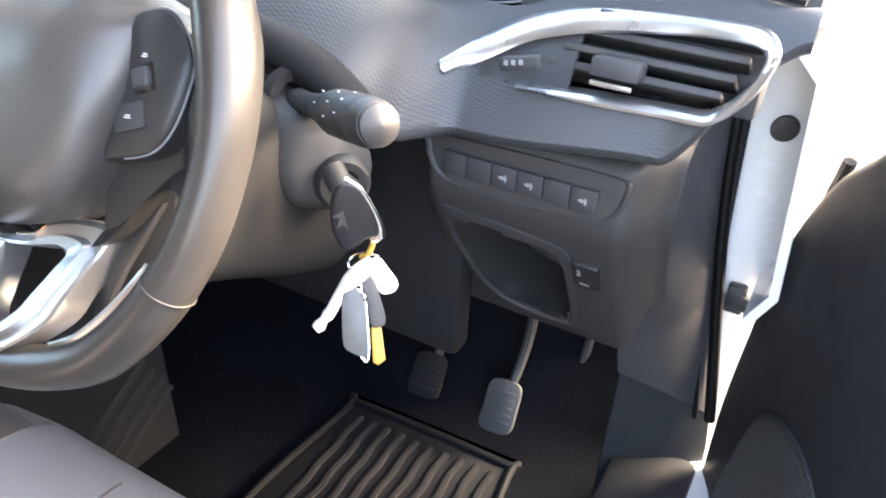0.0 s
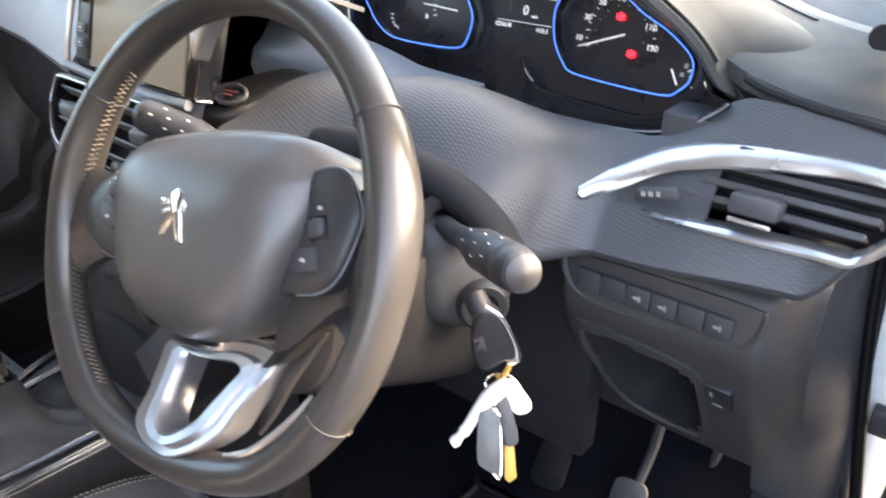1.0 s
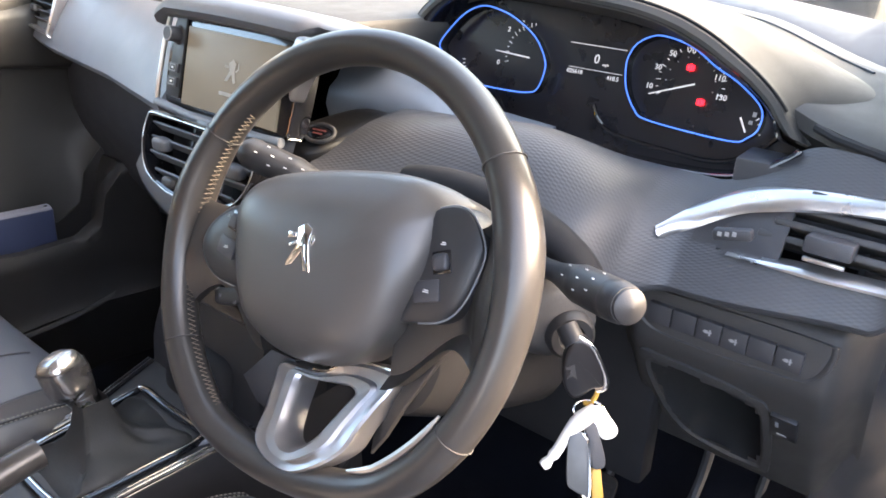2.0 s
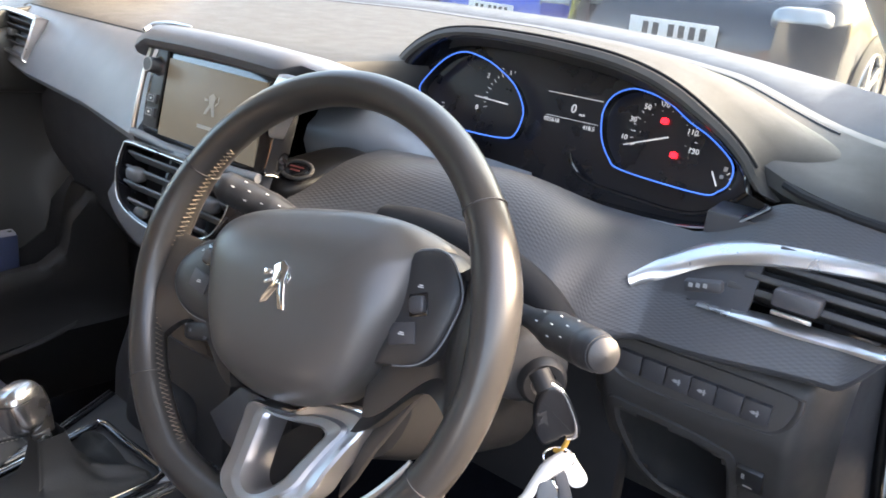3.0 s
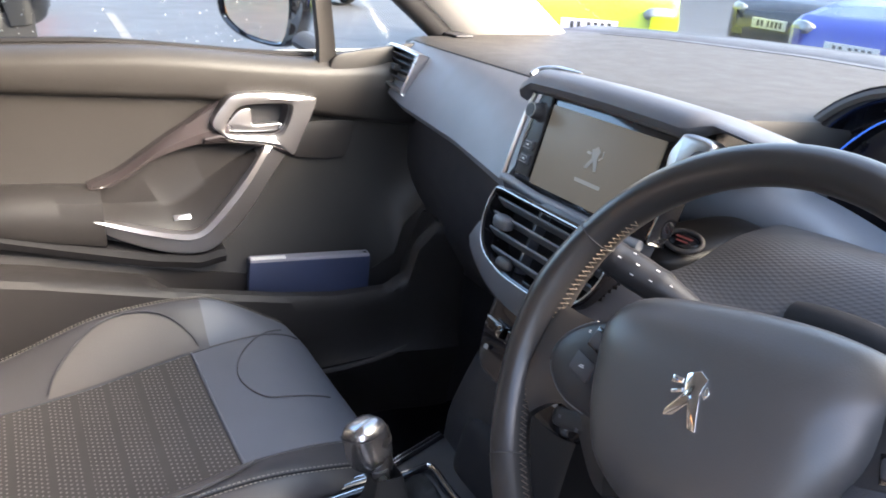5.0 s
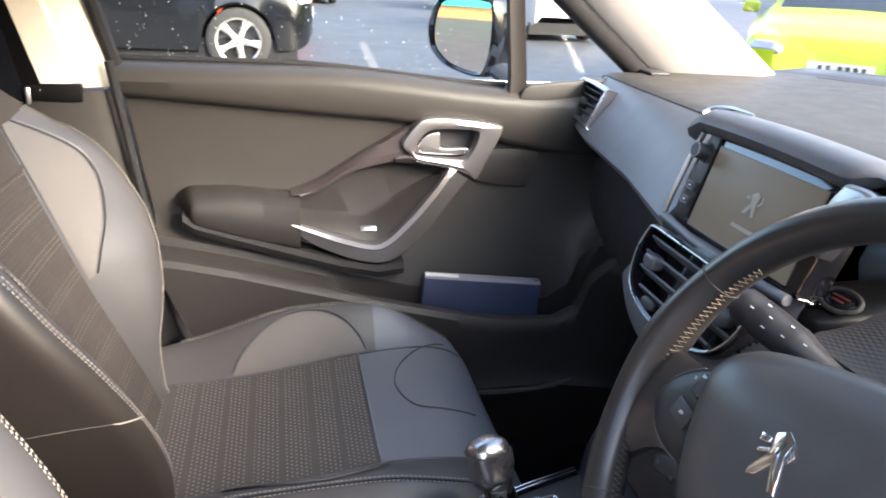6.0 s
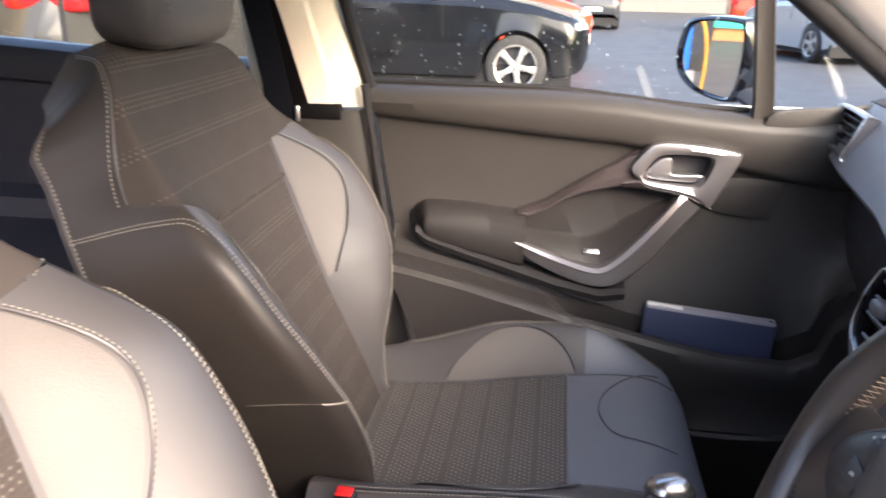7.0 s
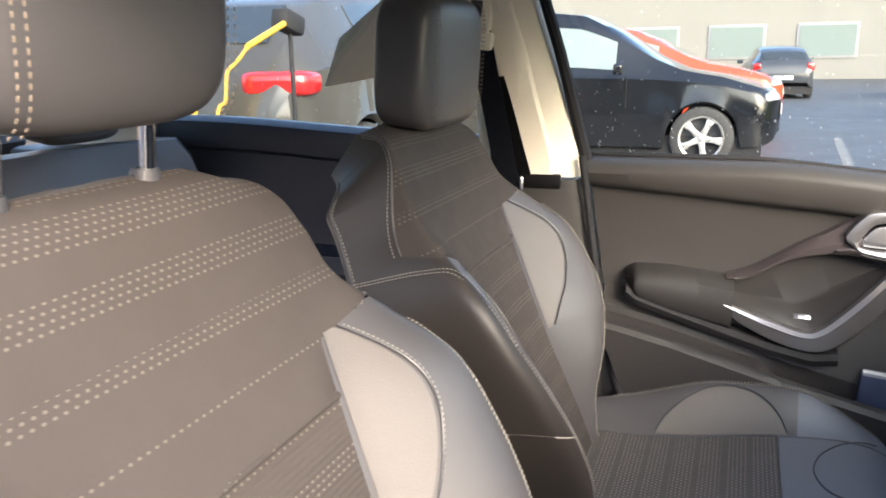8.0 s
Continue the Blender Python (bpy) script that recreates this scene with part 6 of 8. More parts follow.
    part("cushion_front", centre(cush_at, 0.364, 1.0, 12, 44, cx, dy), M_FRONT, seat, "smooth paler leatherette cushion front, sky's blue put into the colour")
    part("front_seam", tube([sheet_point(cush_at, abs(k) / 12, 0.364, 1 if k > 0 else -1, cx, dy, 0.001) for k in range(-12, 13)], 0.0022, 6), M_FRONT, seat, "raised seam across the cushion")
    door = -1 if full else 1

    def on_cushion(x, y):
        lo, hi = 0.0, 0.66
        for _ in range(30):
            s = (lo + hi) / 2
            lo, hi = (s, hi) if cush_at(0, s).y < y else (lo, s)
        lo, hi = 0.0, 2.0
        for _ in range(30):
            q = (lo + hi) / 2
            lo, hi = (q, hi) if cush_at(q, s).x < abs(x) else (lo, q)
        return sheet_point(cush_side(1 if x > 0 else -1), q, s, 1 if x > 0 else -1, cx, dy, 0.0012)

    part("thigh_seam", tube([on_cushion(q.x * -door, q.y) for q in spline([(-0.188, -0.004, 0), (-0.172, -0.040, 0), (-0.145, -0.072, 0), (-0.097, -0.104, 0), (-0.038, -0.114, 0), (0.018, -0.094, 0), (0.034, -0.054, 0), (0.043, 0.0, 0)], 60)], 0.0013, 6), M_DARK, seat)
    for sx in (-1, 1):
        split = 0.40 if sx == door else 0.62
        part("cushion_bolster", patch(cush_side(sx), 1.0, 3.0, 0.0, split, 28, 30, sx, cx, dy), M_SEAT, seat, "black leatherette cushion bolster")
        part("cushion_nose", patch(cush_side(sx), 1.0, 3.0, split, 1.0, 28, 30, sx, cx, dy), M_FRONT, seat, "smooth paler leatherette cushion corner, sky's blue put into the colour")
        rows, outer = [], []
        for a in range(31):
            t = a / 30
            s = 0.145 + 0.235 * t
            width = 0.50 * max(0.0, math.sin(3.1415 * t)) ** 0.6
            rows.append([sheet_point(cush_side(sx), 1.02 + width * b_ / 8, s, sx, cx, dy, 0.0022) for b_ in range(9)])
            outer.append(sheet_point(cush_side(sx), 1.05 + width, s, sx, cx, dy, 0.003))
        part("cushion_insert", grid(rows), M_INSERT, seat, "pale grey half-moon insert of the cushion")
        part("insert_piping", tube(outer, 0.0015, 6), M_DARK, seat)
        side = [sheet_point(cush_side(sx), 1.62, 0.06 + 0.56 * a / 40, sx, cx, dy, 0.0018) for a in range(41)]
        part("cushion_piping", tube([sheet_point(cush_side(sx), 2.05, 0.02 + 0.58 * a / 40, sx, cx, dy, 0.001) for a in range(41)], 0.0016, 6), M_MARK, seat, "pale piping along the cushion edge")
        part("cushion_stitching", join(stitches(side), stitches([q + Vector((sx * 0.008, 0, -0.001)) for q in side])), M_THREAD, seat, "pale double stitching")
        part("cushion_groove", tube([q + Vector((sx * 0.004, 0, -0.0016)) for q in side], 0.0014, 6), M_RUBBER, seat)
        part("valley_seam", tube([sheet_point(cush_side(sx), 1.0, 0.05 + 0.6 * a / 30, sx, cx, dy, 0.0005) for a in range(31)], 0.0018, 6), M_DARK, seat)
    part("seat_base", box(cx - 0.21, cx + 0.21, -0.45 + dy, -0.02 + dy, 0.25, 0.36, 0.02), M_DARK, seat, "black seat base")
    for sx in (-1, 1):
        part("seat_rail", box(cx + sx * 0.18 - 0.02, cx + sx * 0.18 + 0.02, -0.52 + dy, 0.02 + dy, 0.222, 0.262, 0.005), M_DARK, seat)
        part("headrest_post", tube([(cx + sx * 0.082, -0.80 + dy, 1.10), (cx + sx * 0.078, -0.785 + dy, 1.21)], 0.0075, 14), M_BRIGHT, seat, "polished headrest post")
        part("post_collar", turned([(0.013, -0.01), (0.014, 0.004), (0.012, 0.008), (0.008, 0.009)], pose(cx + sx * 0.081, -0.798 + dy, 1.138)), M_DARK, seat)
    HM = pose(cx, -0.768 + dy, 1.285 + head + (0.0 if full else 0.012), -4, 0, 0)
    hr = part("headrest", moved(pillow(0.14, 0.054, 0.108, Matrix(), 0.42 if full else 0.5, 44, 28), HM), M_SEAT, seat, "black leatherette headrest")
    for x in (-0.119, 0.1):
        ln = [HM @ Vector((x, 0.0512 * (1 - abs(z / 0.108) ** 5) ** 0.2, z)) for z in [-0.104 + 0.208 * k / 30 for k in range(31)]]
        part("headrest_stitching", join(stitches([q + Vector((-0.005, 0.001, 0)) for q in ln], 0.0075, 0.0046, 0.0007), stitches([q + Vector((0.005, 0.001, 0)) for q in ln], 0.0075, 0.0046, 0.0007)), M_ORANGE, hr, "pale double stitching")
    return seat


car_seat(-0.335, 0.0, "black and grey passenger seat with pale half-moon inserts", -0.05, -0.006, -0.014, True)
car_seat(0.428, 0.02, "black and grey driver's seat with pale half-moon inserts", 0.0, 0.018)
part("buckle", box(-0.085, -0.06, -0.47, -0.44, 0.53, 0.59, 0.006), M_GLOSS, None)
bk = bpy.data.objects["buckle"]
bk.name = "seat_belt_buckle"
tagged(bk, "black seat belt buckle with a red button", "buckle")
part("release_button", box(-0.081, -0.064, -0.466, -0.444, 0.590, 0.594, 0.001), mat("red_button", (0.6, 0.02, 0.02), 0.4, bump=0.0), bk, "red release button")

# rear bench
rear = thing("rear_seat", (0.0, -1.45, 0.3), "dark rear bench with pale side panels and headrests", "car seat")
rows = []
for x, b in ((-0.64, 0.05), (-0.60, 0.08), (-0.50, 0.03), (-0.35, 0.0), (-0.1, 0.02), (0.1, 0.02), (0.35, 0.0), (0.50, 0.03), (0.60, 0.08), (0.64, 0.05)):
    rows.append([(x, y + b, z) for y, z in ((-1.72, 0.55), (-1.74, 1.0), (-1.70, 1.06), (-1.63, 1.06), (-1.59, 1.02), (-1.5, 0.8), (-1.43, 0.6), (-1.10, 0.62), (-0.98, 0.60), (-0.95, 0.5), (-0.97, 0.3))])
part("bench", grid(rows), M_SEAT, rear, "black leatherette rear bench")
for x in (-0.42, 0.42):
    part("rear_insert", moved(pillow(0.055, 0.02, 0.12, Matrix()), pose(x - 0.12, -1.545, 0.86, -16, 0, 0)), M_INSERT, rear, "pale grey insert")
    part("rear_headrest", moved(pillow(0.12, 0.05, 0.07, Matrix()), pose(x, -1.68, 1.14, -10, 0, 0)), M_SEAT, rear, "black rear headrest")

# ---------------------------------------------------------------- passenger door
pd = thing("passenger_door", (-0.7, -0.1, 0.3), "dark grey passenger door trim with silver handle and a full-width pocket", "car door")


def crease(y):
    return lerp_table([(-0.6, 0.985), (-0.5, 0.978), (-0.3, 0.962), (-0.15, 0.950), (-0.08, 0.945), (0.10, 0.925), (0.14, 0.905), (0.22, 0.89), (0.4, 0.87)], y)[0]


def pocket_rim(y):
    return lerp_table([(-0.6, 0.715), (-0.465, 0.693), (-0.363, 0.670), (-0.259, 0.641), (-0.152, 0.611), (-0.077, 0.594), (0.011, 0.574), (0.122, 0.556), (0.233, 0.554), (0.283, 0.585), (0.300, 0.645), (0.34, 0.69), (0.45, 0.70)], y)[0]


def door_rear(z):
    return lerp_table([(0.25, -0.34), (0.49, -0.433), (0.66, -0.502), (0.80, -0.53), (1.04, -0.566), (1.2, -0.6)], z)[0]


def door_col(t):
    """One column of the trim, from the sill of the window down to the floor."""
    yf = 0.40
    col_ = []
    y0 = -0.5 + t * (yf + 0.5)
    rim, cr = pocket_rim(y0), crease(y0)
    pk_ = smooth(-0.22, -0.10, y0) * (1 - smooth(0.28, 0.34, y0))
    tip = 1.036 - 0.03 * smooth(-0.2, 0.2, y0)
    inn = 0.03 * smooth(0.2, 0.4, y0)
    pts = [(-0.745, tip - 0.02), (-0.735, tip - 0.002), (-0.715, tip + 0.002), (-0.69, tip - 0.004), (-0.676, tip - 0.018), (-0.672, tip - 0.03), (-0.680, cr + 0.012), (-0.688, cr + 0.002), (-0.700, cr - 0.002), (-0.706, cr - 0.02), (-0.708, 0.83), (-0.706, 0.76), (-0.69, max(0.70, rim + 0.05)), (-0.672, rim + 0.03), (-0.668 - 0.012 * pk_, rim + 0.012 - 0.10 * pk_), (-0.640 - 0.004 * pk_, rim + 0.012 - 0.13 * pk_), (-0.622, rim + 0.012 - 0.13 * pk_), (-0.612, rim + 0.010), (-0.604, rim + 0.008), (-0.598, rim), (-0.598, rim - 0.02), (-0.606, 0.50), (-0.612, 0.44), (-0.600, 0.418), (-0.608, 0.40), (-0.625, 0.34), (-0.64, 0.25)]
    for x, z in pts:
        yr = door_rear(z)
        y = yr + t * (yf - yr)
        col_.append(Vector((x + inn, y, z)))
    return col_


rows = [door_col(k / 90) for k in range(91)]
part("trim_panel", shell([r[:14] for r in rows], 0.004), M_DOOR, pd, "grey-brown grained upper door trim")
part("lower_trim", shell([r[13:] for r in rows], 0.004), M_DOORSHADE, pd, "lower door trim with a pocket, darkened in colour for shade")
part("crease_line", tube([(-0.6985, -0.53 + 0.62 * k / 40, crease(-0.53 + 0.62 * k / 40) - 0.001) for k in range(41)], 0.0022, 6), M_RUBBER, pd, "dark groove under the window sill")
part("rear_edge", tube([(-0.664 if z > 0.7 else -0.60 - 0.045 * smooth(0.55, 0.7, z), door_rear(z) - 0.004, z) for z in [0.26 + 0.78 * k / 30 for k in range(31)]], 0.008, 8), M_RUBBER, pd, "black rubber door seal")
DM = Matrix(((0, 0, 1, 0), (1, 0, 0, 0), (0, 1, 0, 0), (0, 0, 0, 1)))  # outline (y, z), raised along +x


def ring_plate(outer, inner, depth, bev, x, name, m, label):
    """A frame between two outlines on the door, with rounded lips."""
    n = 96
    o = spline([(a, b, 0) for a, b in outer], n, True)
    i_ = spline([(a, b, 0) for a, b in inner], n, True)
    # start both outlines at the same bearing
    c = sum(i_, Vector()) / n
    ang = lambda p: math.atan2(p.y - c.y, p.x - c.x)
    k = min(range(n), key=lambda q: abs(ang(i_[q]) - ang(o[0])))
    i_ = i_[k:] + i_[:k]
    if ang(o[5]) - ang(o[0]) > 0 and ang(i_[5]) - ang(i_[0]) < 0:
        i_ = [i_[0]] + i_[:0:-1]
    rows_ = []
    for f, d in ((0.0, -0.02), (0.0, depth * 0.6), (0.08, depth), (0.5, depth * 1.15), (0.9, depth), (1.0, depth * 0.5), (1.0, -0.02)):
        rows_.append([Vector((x + d, a.x + (b.x - a.x) * f, a.y + (b.y - a.y) * f)) for a, b in zip(o, i_)])
    return part(name, grid(rows_, True), m, pd, label)


BEZ = [(-0.073, 0.906), (-0.051, 0.939), (-0.027, 0.955), (0.04, 0.954), (0.110, 0.944), (0.119, 0.934), (0.108, 0.905), (0.091, 0.871), (0.075, 0.838), (0.060, 0.848), (0.030, 0.860), (-0.036, 0.872), (-0.057, 0.886)]
HOLE = [(-0.049, 0.892), (-0.037, 0.914), (-0.018, 0.931), (0.030, 0.934), (0.062, 0.932), (0.069, 0.922), (0.059, 0.893), (0.042, 0.879), (0.0, 0.880), (-0.040, 0.884)]
ring_plate(BEZ, HOLE, 0.020, 0.004, -0.682, "handle_bezel", M_ALU, "satin silver bezel around the door handle")
M_WING = mat("aubergine_gloss_trim", (0.070, 0.060, 0.063), 0.24, 0.4, var=0.1, bump=0.0, rough_var=0.02, coat=0.3)


def door_loft(name, top, low, sect, m, label, n=56):
    """A swept piece between two edges (y, z) on the door; sect holds (share from the first edge to the second, x)."""
    a = spline([(y, z, 0) for y, z in top], n)
    b = spline([(y, z, 0) for y, z in low], n)
    rows_ = []
    for k in range(n):
        u = k / (n - 1)
        rows_.append([Vector((x(u) if callable(x) else x, a[k].x + (b[k].x - a[k].x) * f, a[k].y + (b[k].y - a[k].y) * f)) for f, x in sect])
    return part(name, grid(rows_, False, False, True), m, pd, label)


door_loft("handle_wing", [(-0.278, 0.809), (-0.230, 0.828), (-0.188, 0.855), (-0.147, 0.882), (-0.105, 0.907), (-0.076, 0.926), (-0.045, 0.944)], [(-0.276, 0.803), (-0.245, 0.806), (-0.214, 0.820), (-0.188, 0.838), (-0.146, 0.855), (-0.090, 0.866), (-0.040, 0.868)], [(0, -0.708), (0.0, -0.690), (0.08, -0.682), (0.55, -0.672), (0.62, -0.669), (0.93, -0.671), (1, -0.678), (1, -0.708)], M_WING, "dark glossy wing sweeping back from the handle")
door_loft("handle_skirt", [(-0.085, 0.880), (-0.055, 0.884), (-0.036, 0.873), (0.030, 0.862), (0.062, 0.848), (0.078, 0.838)], [(-0.085, 0.866), (-0.060, 0.866), (-0.030, 0.862), (0.025, 0.851), (0.052, 0.840), (0.070, 0.832)], [(0, -0.708), (0, -0.664), (0.2, -0.663), (0.85, -0.670), (1, -0.676), (1, -0.708)], M_WING, "dark lower edge of the handle bezel")
part("handle_recess", grid([[Vector((x, c.x + (p.x - c.x) * k, c.y + (p.y - c.y) * k)) for p in spline([(a, b, 0) for a, b in HOLE], 48, True) for c in (Vector((0.01, 0.906, 0)),)] for k, x in ((1.02, -0.668), (0.99, -0.685), (0.93, -0.700), (0.01, -0.701))], True), M_DARK, pd, "dark recess behind the handle")
lever_a = spline([(-0.044, 0.893, 0), (-0.034, 0.911, 0), (-0.020, 0.924, 0), (-0.002, 0.926, 0), (0.001, 0.914, 0), (0.002, 0.899, 0), (0.012, 0.896, 0), (0.052, 0.897, 0), (0.056, 0.890, 0), (0.044, 0.883, 0), (0.0, 0.883, 0), (-0.036, 0.886, 0)], 60, True)
part("release_lever", plate([(p.x, p.y) for p in lever_a], 0.012, DM @ pose(0, 0, -0.688), 0.003, 3), M_CHROME, pd, "polished release lever")
# pull bar with a bright upper face
BAR_IN = [(-0.277, 0.760), (-0.231, 0.746), (-0.190, 0.734), (-0.132, 0.719), (-0.102, 0.726), (-0.066, 0.761), (-0.020, 0.815), (0.012, 0.853), (0.022, 0.864)]
BAR_OUT = [(-0.272, 0.746), (-0.250, 0.722), (-0.190, 0.692), (-0.135, 0.676), (-0.092, 0.677), (-0.057, 0.698), (-0.015, 0.742), (0.026, 0.792), (0.070, 0.843)]
bow = lambda d: (lambda u: -0.648 + d + 0.006 * math.sin(3.14159 * u) - 0.022 * smooth(0.70, 1.0, u))
door_loft("pull_handle", BAR_IN, BAR_OUT, [(0, bow(-0.055)), (0, bow(-0.004)), (0.05, bow(0.003)), (0.26, bow(0.005)), (0.33, bow(0.001)), (0.9, bow(-0.004)), (1, bow(-0.012)), (1, bow(-0.055))], M_ALU, "satin silver pull handle", 64)
door_loft("tray", [(-0.268, 0.800), (-0.245, 0.805), (-0.214, 0.818), (-0.188, 0.836), (-0.146, 0.854), (-0.090, 0.865), (-0.030, 0.861), (0.020, 0.852)], [(-0.268, 0.758), (-0.231, 0.745), (-0.190, 0.733), (-0.132, 0.718), (-0.102, 0.725), (-0.066, 0.760), (-0.020, 0.814), (0.010, 0.850)], [(0, -0.712), (0, -0.694), (0.1, -0.697), (0.60, -0.697), (0.68, -0.690), (0.74, -0.676), (0.95, -0.660), (1, -0.656), (1, -0.712)], M_DOORSHADE, "black recessed tray behind the pull handle")
part("tray_button", join(moved(box(-0.001, 0.001, -0.015, 0.015, -0.005, 0.005, 0.0008), pose(-0.668, -0.132, 0.7405, 0, -40, 0)), moved(box(-0.002, 0.002, -0.004, 0.004, -0.003, 0.003, 0.0008), pose(-0.6665, -0.138, 0.7405, 0, -40, 0))), M_CHROME, pd, "small bright switch mark")
# armrest pad and its dark lower edge
rows, base = [], []
for k in range(29):
    t = k / 28
    y = -0.482 + 0.222 * t
    top = lerp_table([(-0.482, 0.796), (-0.470, 0.809), (-0.455, 0.815), (-0.39, 0.816), (-0.32, 0.810), (-0.24, 0.801)], y)[0]
    bot = lerp_table([(-0.482, 0.788), (-0.472, 0.772), (-0.458, 0.760), (-0.44, 0.752), (-0.364, 0.730), (-0.278, 0.711), (-0.24, 0.703)], y)[0]
    g = 0.25 + 0.75 * smooth(0.0, 0.16, t)
    c = (top + bot) / 2
    rows.append([Vector((-0.708 + dx * g, y, z)) for dx, z in ((0, top), (0.020, top + 0.002), (0.042, top - 0.005), (0.058, top - 0.018), (0.064, c), (0.064, bot + 0.010), (0.060, bot + 0.003), (0.048, bot), (0, bot - 0.002))])
part("armrest", grid(rows, False, False, True), M_ARM, pd, "black padded armrest")
for k in range(41):
    y = -0.468 + 0.405 * k / 40
    z = lerp_table([(-0.468, 0.768), (-0.446, 0.752), (-0.364, 0.727), (-0.273, 0.700), (-0.189, 0.676), (-0.11, 0.661), (-0.07, 0.668)], y)[0]
    base.append([(-0.70, y, z + 0.012), (-0.652, y, z + 0.008), (-0.644, y, z - 0.002), (-0.652, y, z - 0.016), (-0.70, y, z - 0.026)])
part("armrest_base", grid(base, False, False, True), M_RUBBER, pd, "black lower edge of the armrest")
# the panel's dark tone carries the shade near the dashboard
part("map_panel", plate([(p.x, p.y) for p in spline([(0.085, 0.885, 0), (0.195, 0.887, 0), (0.205, 0.870, 0), (0.192, 0.828, 0), (0.175, 0.816, 0), (0.095, 0.824, 0), (0.08, 0.84, 0)], 40, True)], 0.004, DM @ pose(0, 0, -0.7035), 0.001), M_DOORSHADE, pd)
part("speaker_ring", tube(spline([(-0.598, -0.02, 0.416), (-0.594, 0.10, 0.408), (-0.594, 0.22, 0.412), (-0.598, 0.30, 0.432), (-0.602, 0.36, 0.47)], 24), 0.006, 8), M_LOWER, pd, "moulded line low on the door")
part("door_screw", turned([(0.0001, 0.004), (0.006, 0.003), (0.007, 0.0)], pose(-0.602, 0.335, 0.462, 0, 90, 0)), M_BRIGHT, pd)
# window frame: divider post, quarter trim, glass
part("window_divider", shell([[(-0.70, 0.130, 0.99), (-0.705, 0.150, 0.985), (-0.70, 0.172, 0.98)], [(-0.69, 0.126, 1.04), (-0.698, 0.146, 1.04), (-0.69, 0.164, 1.04)], [(-0.64, 0.088, 1.25), (-0.645, 0.106, 1.25), (-0.64, 0.122, 1.25)], [(-0.59, 0.05, 1.45), (-0.595, 0.066, 1.45), (-0.59, 0.08, 1.45)]], 0.012), M_DOOR, pd, "brown-grey post in the door window")
part("quarter_trim", plate([(p.x, p.y) for p in spline([(0.150, 0.985, 0), (0.16, 1.012, 0), (0.20, 1.022, 0), (0.33, 1.035, 0), (0.36, 1.03, 0), (0.33, 0.96, 0), (0.30, 0.955, 0), (0.20, 0.962, 0), (0.165, 0.970, 0)], 50, True)], 0.012, DM @ pose(0, 0, -0.690), 0.004), M_DOOR, pd, "plain corner trim under the quarter window")
part("window_seal", tube([(-0.716, -0.57 + 0.70 * k / 30, 1.040 - 0.028 * smooth(0.4, 1, k / 30)) for k in range(31)], 0.006, 8), M_RUBBER, pd)
gl = part("window_pane", shell([[(-0.728, -0.60, 1.0), (-0.728, -0.2, 1.0), (-0.728, 0.15, 0.98)], [(-0.66, -0.66, 1.25), (-0.66, -0.25, 1.25), (-0.66, 0.11, 1.25)], [(-0.60, -0.70, 1.47), (-0.60, -0.3, 1.47), (-0.60, 0.06, 1.45)]], 0.004), M_GLASS, pd, "clear side window with rain drops")
gl.visible_shadow = False
g2 = part("quarter_pane", shell([[(-0.725, 0.155, 1.0), (-0.725, 0.38, 1.02)], [(-0.66, 0.125, 1.2), (-0.665, 0.25, 1.2)], [(-0.61, 0.08, 1.42), (-0.612, 0.10, 1.42)]], 0.004), M_GLASS, pd, "clear quarter window")
g2.visible_shadow = False
part("outer_skin", shell([[(-0.80, y, 0.22), (-0.845, y, 0.40), (-0.86, y, 0.65), (-0.85, y, 0.90), (-0.80, y, 1.0), (-0.755, y, 1.015)] for y in (-0.60, -0.3, 0.0, 0.3, 0.48)], 0.004), M_WHITE, pd, "white painted outer door skin")
# rain drops on the panes
random.seed(11)
bm = bmesh.new()
for k in range(560):
    y = random.uniform(-0.60, 0.05) if k < 360 else random.uniform(-1.55, -0.80)
    z = 1.035 + random.random() ** 2.2 * 0.36
    t = (z - 1.0) / 0.47
    x = -0.728 + 0.128 * t - 0.004
    r = 0.0005 + 0.0012 * random.random() ** 2
    res = bmesh.ops.create_icosphere(bm, subdivisions=1, radius=r)
    bmesh.ops.translate(bm, verts=res["verts"], vec=(x, y, z))
    bmesh.ops.scale(bm, verts=res["verts"], vec=(0.5, 1, random.uniform(1, 1.7)), space=Matrix.Translation((-x, -y, -z)))
tagged(part("rain_drops", bm, M_WATER), "small rain drops clinging to the side windows", "water drops", "", "stuff")
# handbook wallet in the pocket
hb = thing("handbook_wallet", (-0.655, 0.095, 0.47), "navy handbook wallet with a pale edge standing in the door pocket", "wallet")
HBM = frame_of((-0.652, 0.094, 0.56), (0.10, 1, -0.05), (0.05, 0.05, 1))
part("cover", moved(box(-0.119, 0.119, -0.10, 0.078, -0.014, 0.014, 0.004), HBM), M_NAVY, hb)
part("wallet_edge", moved(box(-0.118, 0.118, 0.072, 0.083, -0.0125, 0.0125, 0.005), HBM), M_PAPER, hb, "pale grey top edge")
part("wallet_tab", moved(box(-0.116, -0.05, 0.081, 0.085, 0.001, 0.011, 0.001), HBM), M_LOGO, hb)
part("wallet_stud", moved(pillow(0.004, 0.002, 0.003, Matrix()), HBM @ pose(0.108, 0.082, 0.004)), M_BRIGHT, hb)

